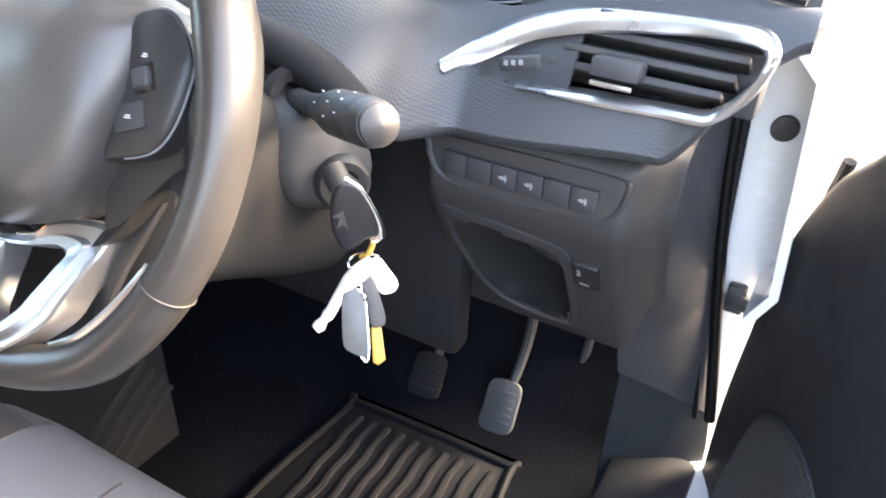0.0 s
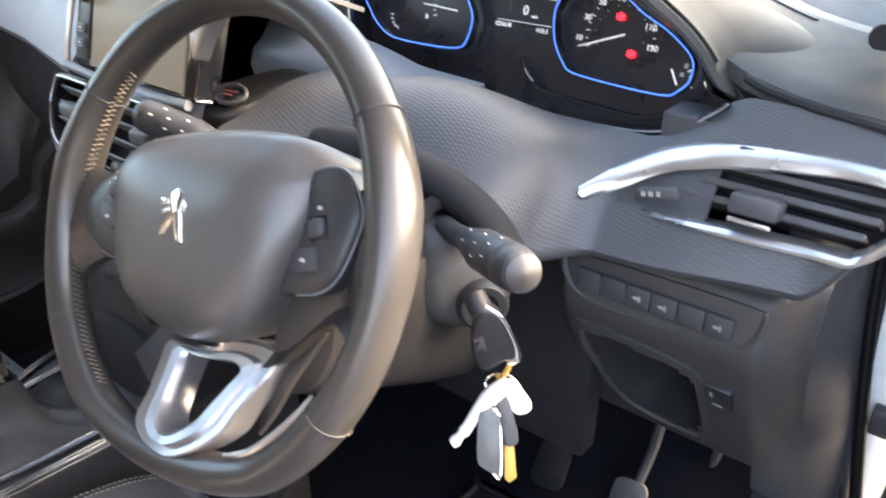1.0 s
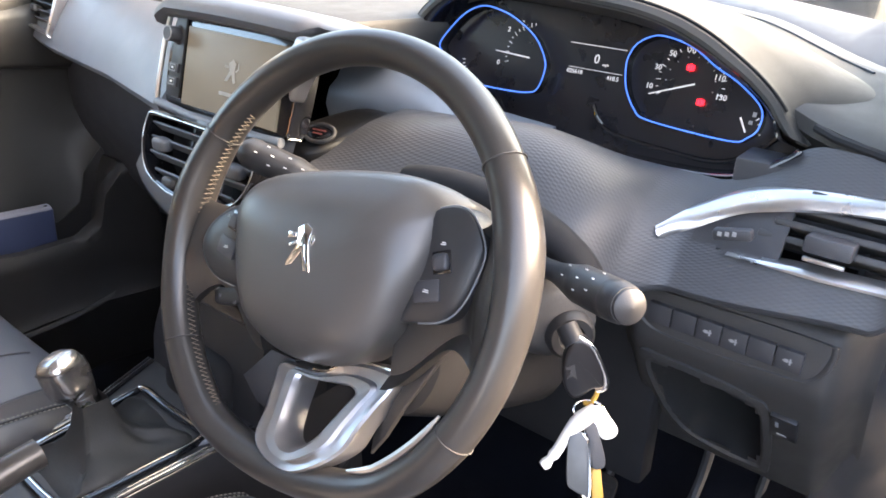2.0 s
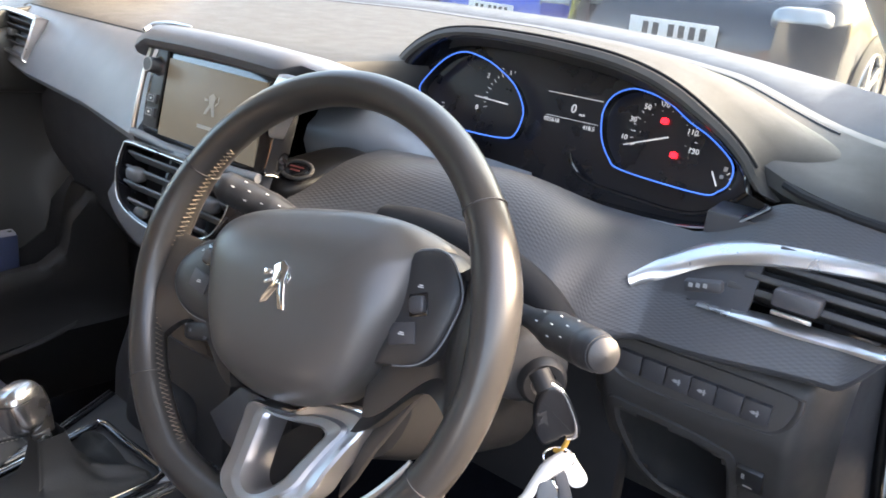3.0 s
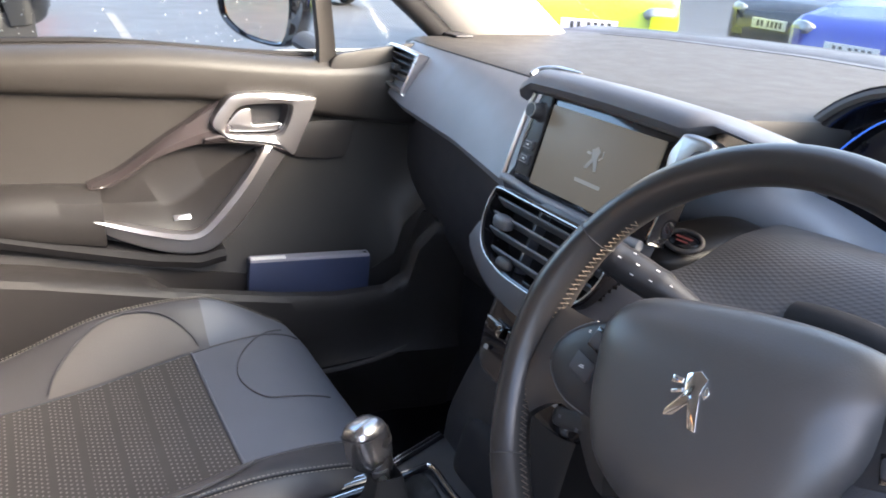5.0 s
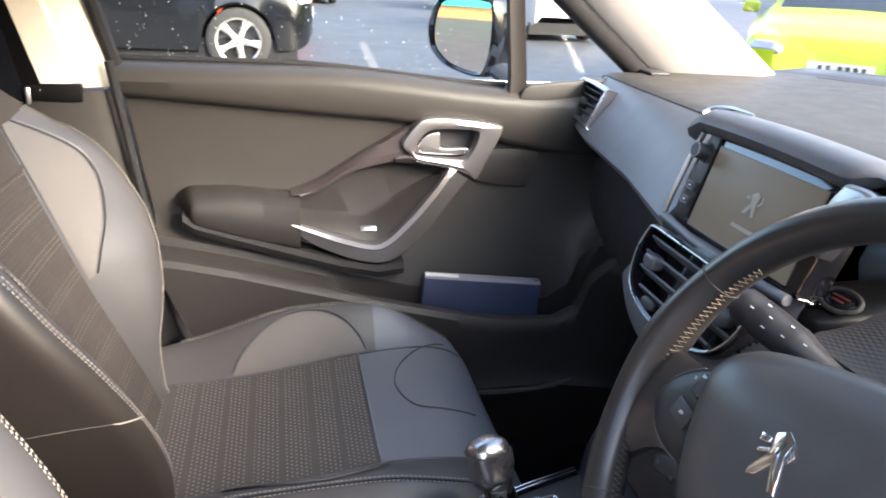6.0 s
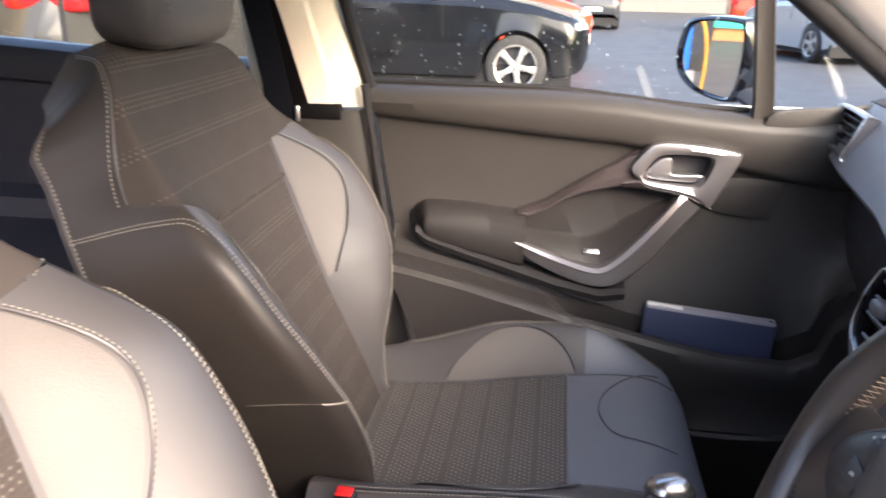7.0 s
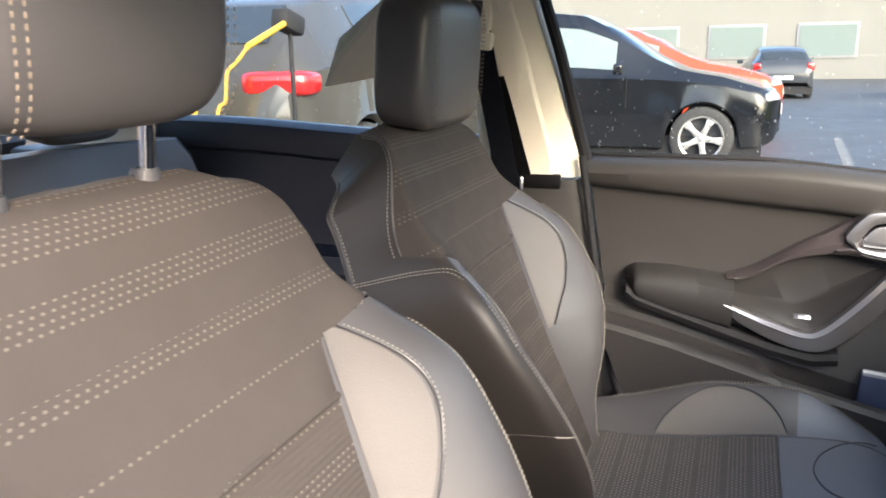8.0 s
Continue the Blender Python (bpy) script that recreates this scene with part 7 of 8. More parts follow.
# door mirror
mir = thing("door_mirror", (-0.95, 0.14, 0.98), "black door mirror with its glass turned to the driver", "mirror")
MM = frame_of((-0.95, 0.098, 1.078), (0.86, 0.50, 0.0), (0.0, 0.0, 1.0))
mo = spline([(-0.105, 0.03, 0), (-0.085, 0.07, 0), (-0.03, 0.083, 0), (0.06, 0.083, 0), (0.085, 0.07, 0), (0.09, 0.0, 0), (0.075, -0.06, 0), (0.045, -0.075, 0), (-0.04, -0.065, 0), (-0.09, -0.04, 0), (-0.107, -0.01, 0)], 64, True)
part("housing", grid([[MM @ Vector((p.x * k, p.y * k, d)) for p in mo] for k, d in ((0.93, 0.0), (0.98, 0.006), (1.04, 0.003), (1.07, -0.012), (1.04, -0.05), (0.85, -0.085), (0.4, -0.105), (0.02, -0.108))], True), M_GLOSS, mir, "gloss black mirror housing")
bm = bmesh.new()
bm.faces.new([bm.verts.new(MM @ Vector((p.x * 0.94, p.y * 0.94, -0.003))) for p in mo])
part("mirror_glass", bm, M_MIRROR, mir, "silvered mirror glass")
part("mirror_foot", tube(spline([(-0.86, 0.16, 1.02), (-0.80, 0.19, 1.0), (-0.74, 0.20, 0.99)], 10), 0.03, 12, flat=0.6), M_DARK, mir)

# ---------------------------------------------------------------- pillars, rear door, roof, shell
rows = []
for z, y0, y1, x in ((0.995, -0.795, -0.578, -0.662), (1.05, -0.795, -0.585, -0.66), (1.15, -0.80, -0.610, -0.645), (1.25, -0.805, -0.632, -0.628), (1.35, -0.81, -0.66, -0.605), (1.48, -0.82, -0.70, -0.57)):
    rows.append([(x - 0.05, y0 - 0.004, z), (x - 0.012, y0 + 0.002, z), (x, y0 + 0.02, z), (x + 0.006, y0 + 0.10, z), (x + 0.004, y1 - 0.055, z), (x - 0.004, y1 - 0.048, z), (x - 0.012, y1 - 0.01, z), (x - 0.022, y1, z), (x - 0.06, y1 + 0.006, z)])
struct("pillar_trim", shell(rows, 0.006), M_BEIGE, "beige fabric-covered upper trim of the middle pillar", "trim")
rows = []
for z, y0, y1, x in ((0.26, -0.66, -0.36, -0.62), (0.45, -0.70, -0.43, -0.635), (0.65, -0.75, -0.51, -0.66), (0.80, -0.78, -0.54, -0.668), (0.99, -0.80, -0.578, -0.664)):
    rows.append([(x - 0.05, y0, z), (x - 0.004, y0 + 0.004, z), (x + 0.004, y0 + 0.02, z), (x + 0.004, y1 - 0.03, z), (x - 0.008, y1 - 0.004, z), (x - 0.05, y1, z)])
struct("pillar_base", shell(rows, 0.006), M_DOOR, "dark lower trim of the middle pillar", "trim")
seal = [(-0.705 + 0.12 * (z - 1.0) / 0.48, y + 0.012, z) for z, y in ((1.0, -0.572), (1.15, -0.606), (1.25, -0.628), (1.35, -0.655), (1.48, -0.695))]
struct("window_channel", tube(seal, 0.012, 8), M_RUBBER, "black rubber window channel", "trim")
belt = thing("seat_belt", (-0.63, -0.74, 0.6), "black seat belt running down from a beige guide", "seat belt")
rows = []
for y, z, x in ((-0.775, 1.29, -0.615), (-0.765, 1.23, -0.618), (-0.745, 1.12, -0.628), (-0.725, 1.00, -0.640), (-0.70, 0.9, -0.630), (-0.66, 0.7, -0.62)):
    rows.append([(x, y - 0.024, z - 0.004), (x + 0.001, y, z), (x, y + 0.024, z + 0.004)])
part("webbing", shell(rows, 0.0015), M_CARPET, belt, "black webbing")
part("belt_guide", moved(join(box(-0.03, 0.03, -0.012, 0.012, -0.018, 0.018, 0.008), box(-0.022, 0.022, -0.014, 0.014, 0.015, 0.10, 0.010)), pose(-0.612, -0.775, 1.275, 0, 8, 90)), M_BEIGE, belt, "beige belt guide")
part("guide_slot", moved(box(-0.012, 0.012, -0.003, 0.003, -0.016, 0.016, 0.002), pose(-0.594, -0.775, 1.335, 0, 8, 90)), M_DARK, belt)
part("belt_clip", moved(box(-0.005, 0.005, -0.0035, 0.0035, -0.014, 0.014, 0.002), pose(-0.632, -0.690, 0.985, 0, 0, 30)), M_CHROME, belt)
# no opening here: a near-black sheet stands for the slot's shaded inside
struct("belt_slot", shell([[(-0.641 - 0.125 * (1.128 - z) + 0.08 * (y + 0.70), y, z) for y in [-0.765 + (a + 0.765) * k / 6 for k in range(7)]] for z, a in ((1.0, -0.675), (1.05, -0.688), (1.11, -0.703), (1.17, -0.719), (1.235, -0.737))], 0.002), M_NEARBLACK, "near-black sheet for the shaded slot behind the belt", "trim")
struct("slot_foot", box(-0.672, -0.655, -0.73, -0.614, 0.972, 1.002, 0.003), M_NEARBLACK, "black strip at the foot of the pillar trim", "trim")

rd = thing("rear_door", (-0.69, -1.2, 0.3), "dark rear passenger door with a navy-black trim", "car door")
rows = []
for k in range(31):
    y = -0.80 - 0.88 * k / 30
    tip = 1.075 + 0.035 * smooth(-0.8, -1.6, y)
    rows.append([(-0.745, y, tip - 0.01), (-0.73, y, tip), (-0.70, y, tip), (-0.682, y, tip - 0.012), (-0.676, y, tip - 0.035), (-0.682, y, tip - 0.075), (-0.70, y, tip - 0.085), (-0.705, y, 0.86), (-0.70, y, 0.80), (-0.66, y, 0.78), (-0.65, y, 0.74), (-0.67, y, 0.70), (-0.66, y, 0.50), (-0.64, y, 0.28)])
part("trim_panel", shell(rows, 0.004), mat("navy_black_trim", (0.02, 0.024, 0.04), 0.42, fine=900, bump=0.3, kind="cells"), rd, "navy-black door trim")
g3 = part("window_pane", shell([[(-0.728, -0.80, 1.03), (-0.728, -1.70, 1.06)], [(-0.66, -0.82, 1.25), (-0.66, -1.72, 1.25)], [(-0.59, -0.84, 1.47), (-0.59, -1.66, 1.44)]], 0.004), M_GLASS, rd, "clear rear side window with rain drops")
g3.visible_shadow = False
part("outer_skin", shell([[(-0.80, y, 0.22), (-0.845, y, 0.40), (-0.86, y, 0.65), (-0.85, y, 0.92), (-0.80, y, 1.04), (-0.755, y, 1.06)] for y in (-0.61, -0.9, -1.3, -1.68)], 0.004), M_WHITE, rd, "white painted outer door skin")
for sx in (-1, 1):
    rows = []
    for z, y0, y1, x in ((1.04, -2.0, -1.66, 0.66), (1.15, -2.0, -1.68, 0.645), (1.30, -1.98, -1.70, 0.615), (1.46, -1.95, -1.62, 0.57)):
        rows.append([(sx * (x - 0.0), y1 - 0.005, z), (sx * (x - 0.02), y1 - 0.03, z), (sx * (x - 0.03), (y0 + y1) / 2, z), (sx * (x - 0.01), y0, z)])
    struct("rear_pillar_trim", shell(rows, 0.006), M_BEIGE, "beige upper trim of the rear pillar", "trim")
    struct("rear_side_trim", box(sx * 0.60 - 0.06, sx * 0.60 + 0.06, -2.05, -1.68, 0.25, 1.035, 0.02), M_DARK, "black side trim behind the rear door", "trim")
    # front pillar trim
    rows = []
    for t in (0, 0.15, 0.35, 0.6, 0.8, 1.0):
        c = Vector((sx * (0.735 - 0.165 * t) + (0.03 if sx > 0 else 0), 0.47 - 0.60 * t, 1.03 + 0.43 * t))
        d_ = Vector((-0.05 if sx > 0 else 0.065, 0.34 if sx > 0 else 0.19, 0.02)) * (1 - 0.3 * t)
        rows.append([c + Vector((sx * 0.03, -0.02, 0)), c, c + d_ * 0.15 + Vector((sx * -0.012, 0, 0.004)), c + d_ * 0.5 + Vector((sx * -0.015, 0.0, 0.01)), c + d_ * 0.9, c + d_ + Vector((sx * 0.03, 0.03, 0))])
    struct("front_pillar_trim", shell(rows, 0.006), M_HEADLINER, "pale trim of the windscreen pillar", "trim")
    struct("front_pillar_seal", tube([(sx * (0.742 - 0.165 * t) + (0.05 if sx > 0 else 0), 0.445 - 0.60 * t, 1.02 + 0.43 * t) for t in (0, 0.2, 0.4, 0.6, 0.8, 1.0)], 0.012 if sx > 0 else 0.022, 10), M_RUBBER, "black rubber seal along the front pillar", "trim")
# roof lining, rear hatch, windscreen
rows = []
for y, z in ((-2.08, 1.36), (-1.95, 1.46), (-1.4, 1.51), (-0.6, 1.53), (-0.1, 1.50), (0.02, 1.46)):
    rows.append([(x, y, z - 0.09 * abs(x / 0.64) ** 3) for x in (-0.64, -0.5, -0.3, 0, 0.3, 0.5, 0.64)])
struct("ceiling", shell(rows, 0.03), M_HEADLINER, "pale fabric roof lining", "ceiling")
struct("hatch", shell([[(x, -2.02, 0.3), (x, -2.12, 0.7), (x, -2.12, 1.02), (x, -2.09, 1.06)] for x in (-0.62, 0, 0.62)], 0.03), M_DARK, "dark inner face of the tailgate", "wall")
hp_ = struct("rear_window", shell([[(x, -2.10, 1.05), (x, -2.05, 1.38)] for x in (-0.62, 0, 0.62)], 0.004), M_GLASS, "clear rear window", "window")
hp_.visible_shadow = False
wsn = struct("windscreen", shell([[(x, dash_far(x) + 0.20, 1.04), (x * 0.94, 0.70 - 0.2 * (x / 0.8) ** 2, 1.22), (x * 0.84, 0.10 - 0.06 * (x / 0.8) ** 2, 1.47)] for x in (-0.74, -0.5, -0.25, 0, 0.25, 0.5, 0.74)], 0.004), M_SCREENGLASS, "clear windscreen", "window")
wsn.visible_shadow = False
rows = []
for y, z, w in ((1.22, 1.00, 0.74), (1.5, 0.97, 0.76), (1.8, 0.90, 0.74), (2.0, 0.80, 0.70), (2.08, 0.62, 0.66), (2.1, 0.35, 0.64)):
    rows.append([(x * w, y - 0.08 * x * x, z - 0.05 * abs(x) ** 3) for x in (-1, -0.7, -0.3, 0, 0.3, 0.7, 1)])
struct("bonnet", shell(rows, 0.02), M_WHITE, "white painted bonnet and nose", "car body")
for sx in (-1, 1):
    struct("front_wing", shell([[(sx * 0.76, y, 0.98 - 0.1 * smooth(1.2, 2.0, y)), (sx * 0.84, y, 0.90 - 0.1 * smooth(1.2, 2.0, y)), (sx * (0.86 - 0.1 * smooth(1.6, 2.1, y)), y, 0.66), (sx * (0.84 - 0.1 * smooth(1.6, 2.1, y)), y, 0.62)] for y in (0.50, 0.8, 1.2, 1.6, 2.02)], 0.01), M_WHITE, "white front wing", "car body")
    struct("rear_quarter", shell([[(sx * 0.84, y, 0.28), (sx * 0.86, y, 0.65), (sx * 0.83, y, 0.98), (sx * 0.72, y, 1.06), (sx * 0.60, y + 0.02, 1.46)] for y in (-1.70, -1.9, -2.10)], 0.01), M_WHITE, "white rear quarter panel", "car body")
    struct("roof_rail", tube([(sx * 0.61, 0.02, 1.45), (sx * 0.63, -0.6, 1.49), (sx * 0.62, -1.4, 1.47), (sx * 0.59, -1.98, 1.41)], 0.03, 10), M_WHITE, "white roof side rail", "car body")
struct("roof_skin", shell([[(x, y, z - 0.06 * abs(x / 0.62) ** 3) for x in (-0.62, -0.4, 0, 0.4, 0.62)] for y, z in ((0.08, 1.49), (-0.3, 1.56), (-0.9, 1.58), (-1.5, 1.56), (-2.05, 1.44))], 0.006), M_WHITE, "white painted roof", "roof")
# driver's side: rear door closed, pillar, sill, front post with hinge
struct("right_side", shell([[(0.80, y, 0.22), (0.845, y, 0.40), (0.86, y, 0.65), (0.85, y, 0.92), (0.80, y, 1.04), (0.70, y, 1.07)] for y in (-0.72, -1.2, -1.70)], 0.05), M_WHITE, "white rear door on the driver's side", "car body")
struct("right_pillar", shell([[(0.72, y, 0.25), (0.74, y, 0.6), (0.72, y, 1.0), (0.58, y - 0.1, 1.48)] for y in (-0.72, -0.84)], 0.04), M_DOOR, "dark middle pillar on the driver's side", "trim")
struct("right_sill", box(0.80, 0.875, -0.75, 0.62, 0.18, 0.335, 0.02), M_WHITE, "white door sill", "car body")
# front post: painted jamb, rubber seal, plug, check strap
rows = []
for z, k in ((0.20, 0.045), (0.40, 0.03), (0.60, 0.008), (0.80, -0.012), (1.0, -0.022), (1.10, -0.04)):
    rows.append([(0.775 + k, 0.66, z), (0.784 + k, 0.60, z), (0.792 + k, 0.597, z), (0.845 + k * 0.3, 0.61, z), (0.866 + k * 0.1, 0.63, z), (0.872, 0.70, z)])
struct("door_jamb", shell(rows, 0.006), M_WHITE, "white painted front door post", "car body")
struct("door_seal", tube(spline([(0.825, 0.572, 0.22), (0.798, 0.572, 0.5), (0.775, 0.572, 0.72), (0.765, 0.565, 0.88), (0.762, 0.55, 0.98), (0.760, 0.48, 1.04), (0.735, 0.40, 1.06)], 30), 0.010, 10), M_RUBBER, "black rubber door seal", "trim")
struct("kick_trim", box(-0.745, -0.655, 0.385, 0.80, 0.20, 1.02, 0.015), M_DARK, "black kick panel in the passenger footwell", "trim")
plug = thing("hole_plug", (0.81, 0.60, 0.81), "round dark grey plug in the white door post", "plug")
part("cap", turned([(0.0001, 0.004), (0.012, 0.0038), (0.0145, 0.0025), (0.0155, 0.0)], pose(0.811, 0.5995, 0.813, 90, 0, 18)), M_LOWER, plug)
chk = thing("door_check", (0.818, 0.59, 0.60), "black steel check strap between post and door", "hinge")
part("strap", moved(box(-0.008, 0.045, -0.006, 0.006, -0.010, 0.010, 0.003), pose(0.812, 0.588, 0.594, 0, 8, -8)), M_DARK, chk)
part("bracket", box(0.803, 0.826, 0.583, 0.598, 0.574, 0.612, 0.003), M_DARK, chk)

# open driver's door
dd = thing("driver_door", (0.88, 0.58, 0.3), "open driver's door with dark grey trim, speaker mesh and white shell", "car door")
OM = frame_of((0.886, 0.565, 0.0), (0.42, -0.91, 0.0), (0, 0, 1))  # x along the door, y up, z towards the seat
part("shell", plate([(0.0, 0.30), (0.02, 0.24), (0.95, 0.24), (1.0, 0.5), (1.0, 1.04), (0.06, 1.0), (0.0, 0.92)], 0.06, OM @ pose(0, 0, -0.06), 0.01), M_WHITE, dd, "white painted door shell")
tr = [(-0.018, 0.30), (0.0, 0.25), (0.90, 0.26), (0.96, 0.5), (0.96, 1.02), (0.30, 1.0), (0.11, 0.86), (0.045, 0.79), (0.0, 0.69), (-0.012, 0.60), (-0.026, 0.45)]
part("trim_panel", plate([(p.x, p.y) for p in spline([(x, y, 0) for x, y in tr], 90, True)], 0.045, OM @ pose(0, 0, 0.0), 0.012, 3), M_KICK, dd, "dark grey grained door trim")
M_MESH = ribbed(mat("speaker_mesh", (0.05, 0.05, 0.052), 0.6, bump=0.0, var=0.1), 0.005, 0.005, 1.0, 0.002)
me_ = spline([(0.06, 0.30, 0), (0.30, 0.27, 0), (0.34, 0.30, 0), (0.32, 0.50, 0), (0.22, 0.575, 0), (0.12, 0.56, 0), (0.07, 0.48, 0)], 60, True)
part("speaker_mesh", grid([[OM @ Vector((0.2 + (p.x - 0.2) * k, 0.42 + (p.y - 0.42) * k, 0.046 + d)) for p in me_] for k, d in ((1.0, 0.0), (0.97, 0.004), (0.8, 0.005), (0.6, 0.005), (0.4, 0.005), (0.2, 0.005), (0.01, 0.005))], True), M_MESH, dd, "fine black speaker mesh")
part("mesh_edge", tube([OM @ Vector((p.x, p.y, 0.047)) for p in me_], 0.0025, 8, True), M_KICK, dd)
part("door_edge_seal", tube([OM @ Vector(p) for p in ((0.006, 0.28, 0.02), (0.0, 0.5, 0.02), (0.004, 0.72, 0.02), (0.03, 0.82, 0.02))], 0.007, 8), M_RUBBER, dd)

# ---------------------------------------------------------------- parked cars
M_TYRE = mat("tyre_rubber", (0.025, 0.025, 0.026), 0.8, fine=120, bump=0.3, var=0.2)
M_RIMS = mat("alloy_rim", (0.42, 0.41, 0.40), 0.3, 0.6, var=0.05, bump=0.0)
M_TINT = mat("dark_tinted_glass", (0.02, 0.024, 0.026), 0.05, var=0.1, bump=0.0, coat=0.5, rough_var=0.02)
# pale base colour stands for the sky reflected in these panes
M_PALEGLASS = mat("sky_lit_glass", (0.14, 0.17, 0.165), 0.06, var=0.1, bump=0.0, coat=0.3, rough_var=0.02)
M_TAIL = mat("red_lamp_glass", (0.34, 0.012, 0.012), 0.12, var=0.15, bump=0.0, coat=0.6)
M_LAMP = mat("clear_lamp_glass", (0.25, 0.26, 0.27), 0.15, 0.3, var=0.3, scale=14.0, bump=0.0, coat=0.4)
M_PLATE = mat("number_plate", (0.55, 0.55, 0.54), 0.4, var=0.05, bump=0.0)
M_BARS = mat("plate_bars", (0.03, 0.03, 0.03), 0.5, bump=0.0)

# side outline from nose to tail: y, lower z, shoulder z, roof z, half width at the shoulder, half width of the roof
SIDE = [(2.06, 0.42, 0.55, 0.56, 0.55, 0.50), (2.00, 0.28, 0.70, 0.72, 0.72, 0.62), (1.85, 0.22, 0.80, 0.82, 0.82, 0.68), (1.5, 0.20, 0.88, 0.92, 0.86, 0.70), (1.1, 0.20, 0.93, 0.99, 0.87, 0.70), (0.8, 0.20, 0.95, 1.10, 0.87, 0.66), (0.4, 0.20, 0.96, 1.30, 0.87, 0.62), (0.05, 0.20, 0.97, 1.43, 0.87, 0.59), (-0.4, 0.20, 0.98, 1.47, 0.87, 0.58), (-0.9, 0.20, 0.99, 1.45, 0.87, 0.57), (-1.3, 0.20, 1.00, 1.40, 0.86, 0.56), (-1.6, 0.22, 1.00, 1.30, 0.84, 0.55), (-1.85, 0.26, 0.98, 1.08, 0.80, 0.60), (-1.98, 0.34, 0.86, 0.90, 0.74, 0.62), (-2.03, 0.45, 0.70, 0.72, 0.66, 0.58)]


def parked_car(x, y, turn, paint, label, glass=None, tall=1.0, size=1.0, lamp=(0.11, 0.10, 0.11)):
    """A small hatchback; it points along its own +y, and turn is in degrees to the left."""
    car = thing("parked_car", (0, 0, 0), label, "car", "parked cars")
    glass = glass or M_TINT
    ys = [s[0] for s in SIDE]
    dense = [ys[0] + (ys[-1] - ys[0]) * k / 80 for k in range(81)]
    tab = [(-s[0],) + s[1:] for s in SIDE]
    rows = []
    for yy in dense:
        lo, sh, rf, w, rw = lerp_table(tab, -yy)
        for wy in (1.32, -1.28):
            q = 1 - ((yy - wy) / 0.36) ** 2
            if q > 0:
                lo = max(lo, 0.30 + 0.36 * math.sqrt(q))
        rf = sh + (rf - sh) * tall
        half = [(w - 0.04, lo), (w, lo + 0.02), (w + 0.01, max(lo + 0.03, 0.5)), (w, max(lo + 0.04, 0.7)), (w - 0.015, max(lo + 0.05, sh - 0.04)), (w - 0.05, sh), (rw + 0.04, rf - 0.07 * (rf - sh) / 0.5), (rw - 0.04, rf - 0.015), (rw * 0.5, rf), (0, rf + 0.004)]
        rows.append([(a, yy, b) for a, b in half] + [(-a, yy, b) for a, b in half[-2::-1]])
    part("body", grid(rows, False, False, True), paint, car, "painted car body", 30)
    part("underside", box(-0.80, 0.80, -1.9, 1.9, 0.13, 0.34), M_RUBBER, car)

    def pane(name, ya, yb, sx, t0=0.12, t1=0.86):
        rr = []
        for k in range(9):
            yy = ya + (yb - ya) * k / 8
            lo, sh, rf, w, rw = lerp_table(tab, -yy)
            rf = sh + (rf - sh) * tall
            p0, p1 = Vector((w - 0.05, yy, sh)), Vector((rw + 0.04, yy, rf - 0.07 * (rf - sh) / 0.5))
            rr.append([(sx * (p0.x + (p1.x - p0.x) * t + 0.004), yy, p0.z + (p1.z - p0.z) * t + 0.002) for t in (t0, (t0 + t1) / 2, t1)])
        return part(name, shell(rr, 0.006), glass, car, "dark side window")

    for sx in (-1, 1):
        pane("front_window", 0.42, -0.38, sx)
        pane("rear_window", -0.46, -1.15, sx)
        part("quarter_window", moved(box(-0.004, 0.004, -0.10, 0.10, -0.05, 0.05, 0.003), pose(sx * 0.80, -1.36, 1.10, 0, sx * 30, 0)), glass, car)
        for wy in (1.32, -1.28):
            TM = pose(sx * 0.77, wy, 0.32, 0, 90 * sx, 0)
            t = part("wheel", turned([(0.21, -0.09), (0.28, -0.10), (0.312, -0.08), (0.32, -0.04), (0.32, 0.04), (0.312, 0.08), (0.28, 0.10), (0.225, 0.095), (0.21, 0.07)], TM, 40), M_TYRE, car, "black tyre")
            part("rim", turned([(0.228, 0.09), (0.222, 0.10), (0.208, 0.085), (0.20, 0.02), (0.05, 0.0)], TM, 40), M_DARK, t)
            part("rim_lip", turned([(0.226, 0.094), (0.222, 0.104), (0.206, 0.096), (0.204, 0.08)], TM, 40), M_RIMS, t, "silver rim")
            for k in range(5):
                part("spoke", moved(plate([(0.03, -0.035), (0.12, -0.026), (0.212, -0.045), (0.212, 0.045), (0.12, 0.026), (0.03, 0.035)], 0.025, None, 0.008), TM @ pose(0, 0, 0.07, 0, 0, 72 * k + 10)), M_RIMS, t, "silver alloy spoke")
            part("hub_cap", turned([(0.0001, 0.104), (0.03, 0.102), (0.045, 0.09)], TM, 20), M_RIMS, t)
        part("door_handle", box(sx * 0.875 - 0.012, sx * 0.875 + 0.012, -0.30, -0.16, 0.86, 0.885, 0.008), paint, car)
        part("door_line", join(*[moved(box(-0.003, 0.003, -0.003, 0.003, -0.28, 0.28), pose(sx * 0.871, yy, 0.66)) for yy in (0.55, -0.42, -1.05)]), M_RUBBER, car)
        part("mirror", moved(pillow(0.085, 0.05, 0.06, Matrix()), pose(sx * 0.97, 0.48, 1.02)), paint, car, "door mirror")
        part("headlamp", moved(pillow(0.15, 0.09, 0.06, Matrix(), 0.6), pose(sx * 0.62, 1.93, 0.70, 25, 0, -25 * sx)), M_LAMP, car, "clear headlamp")
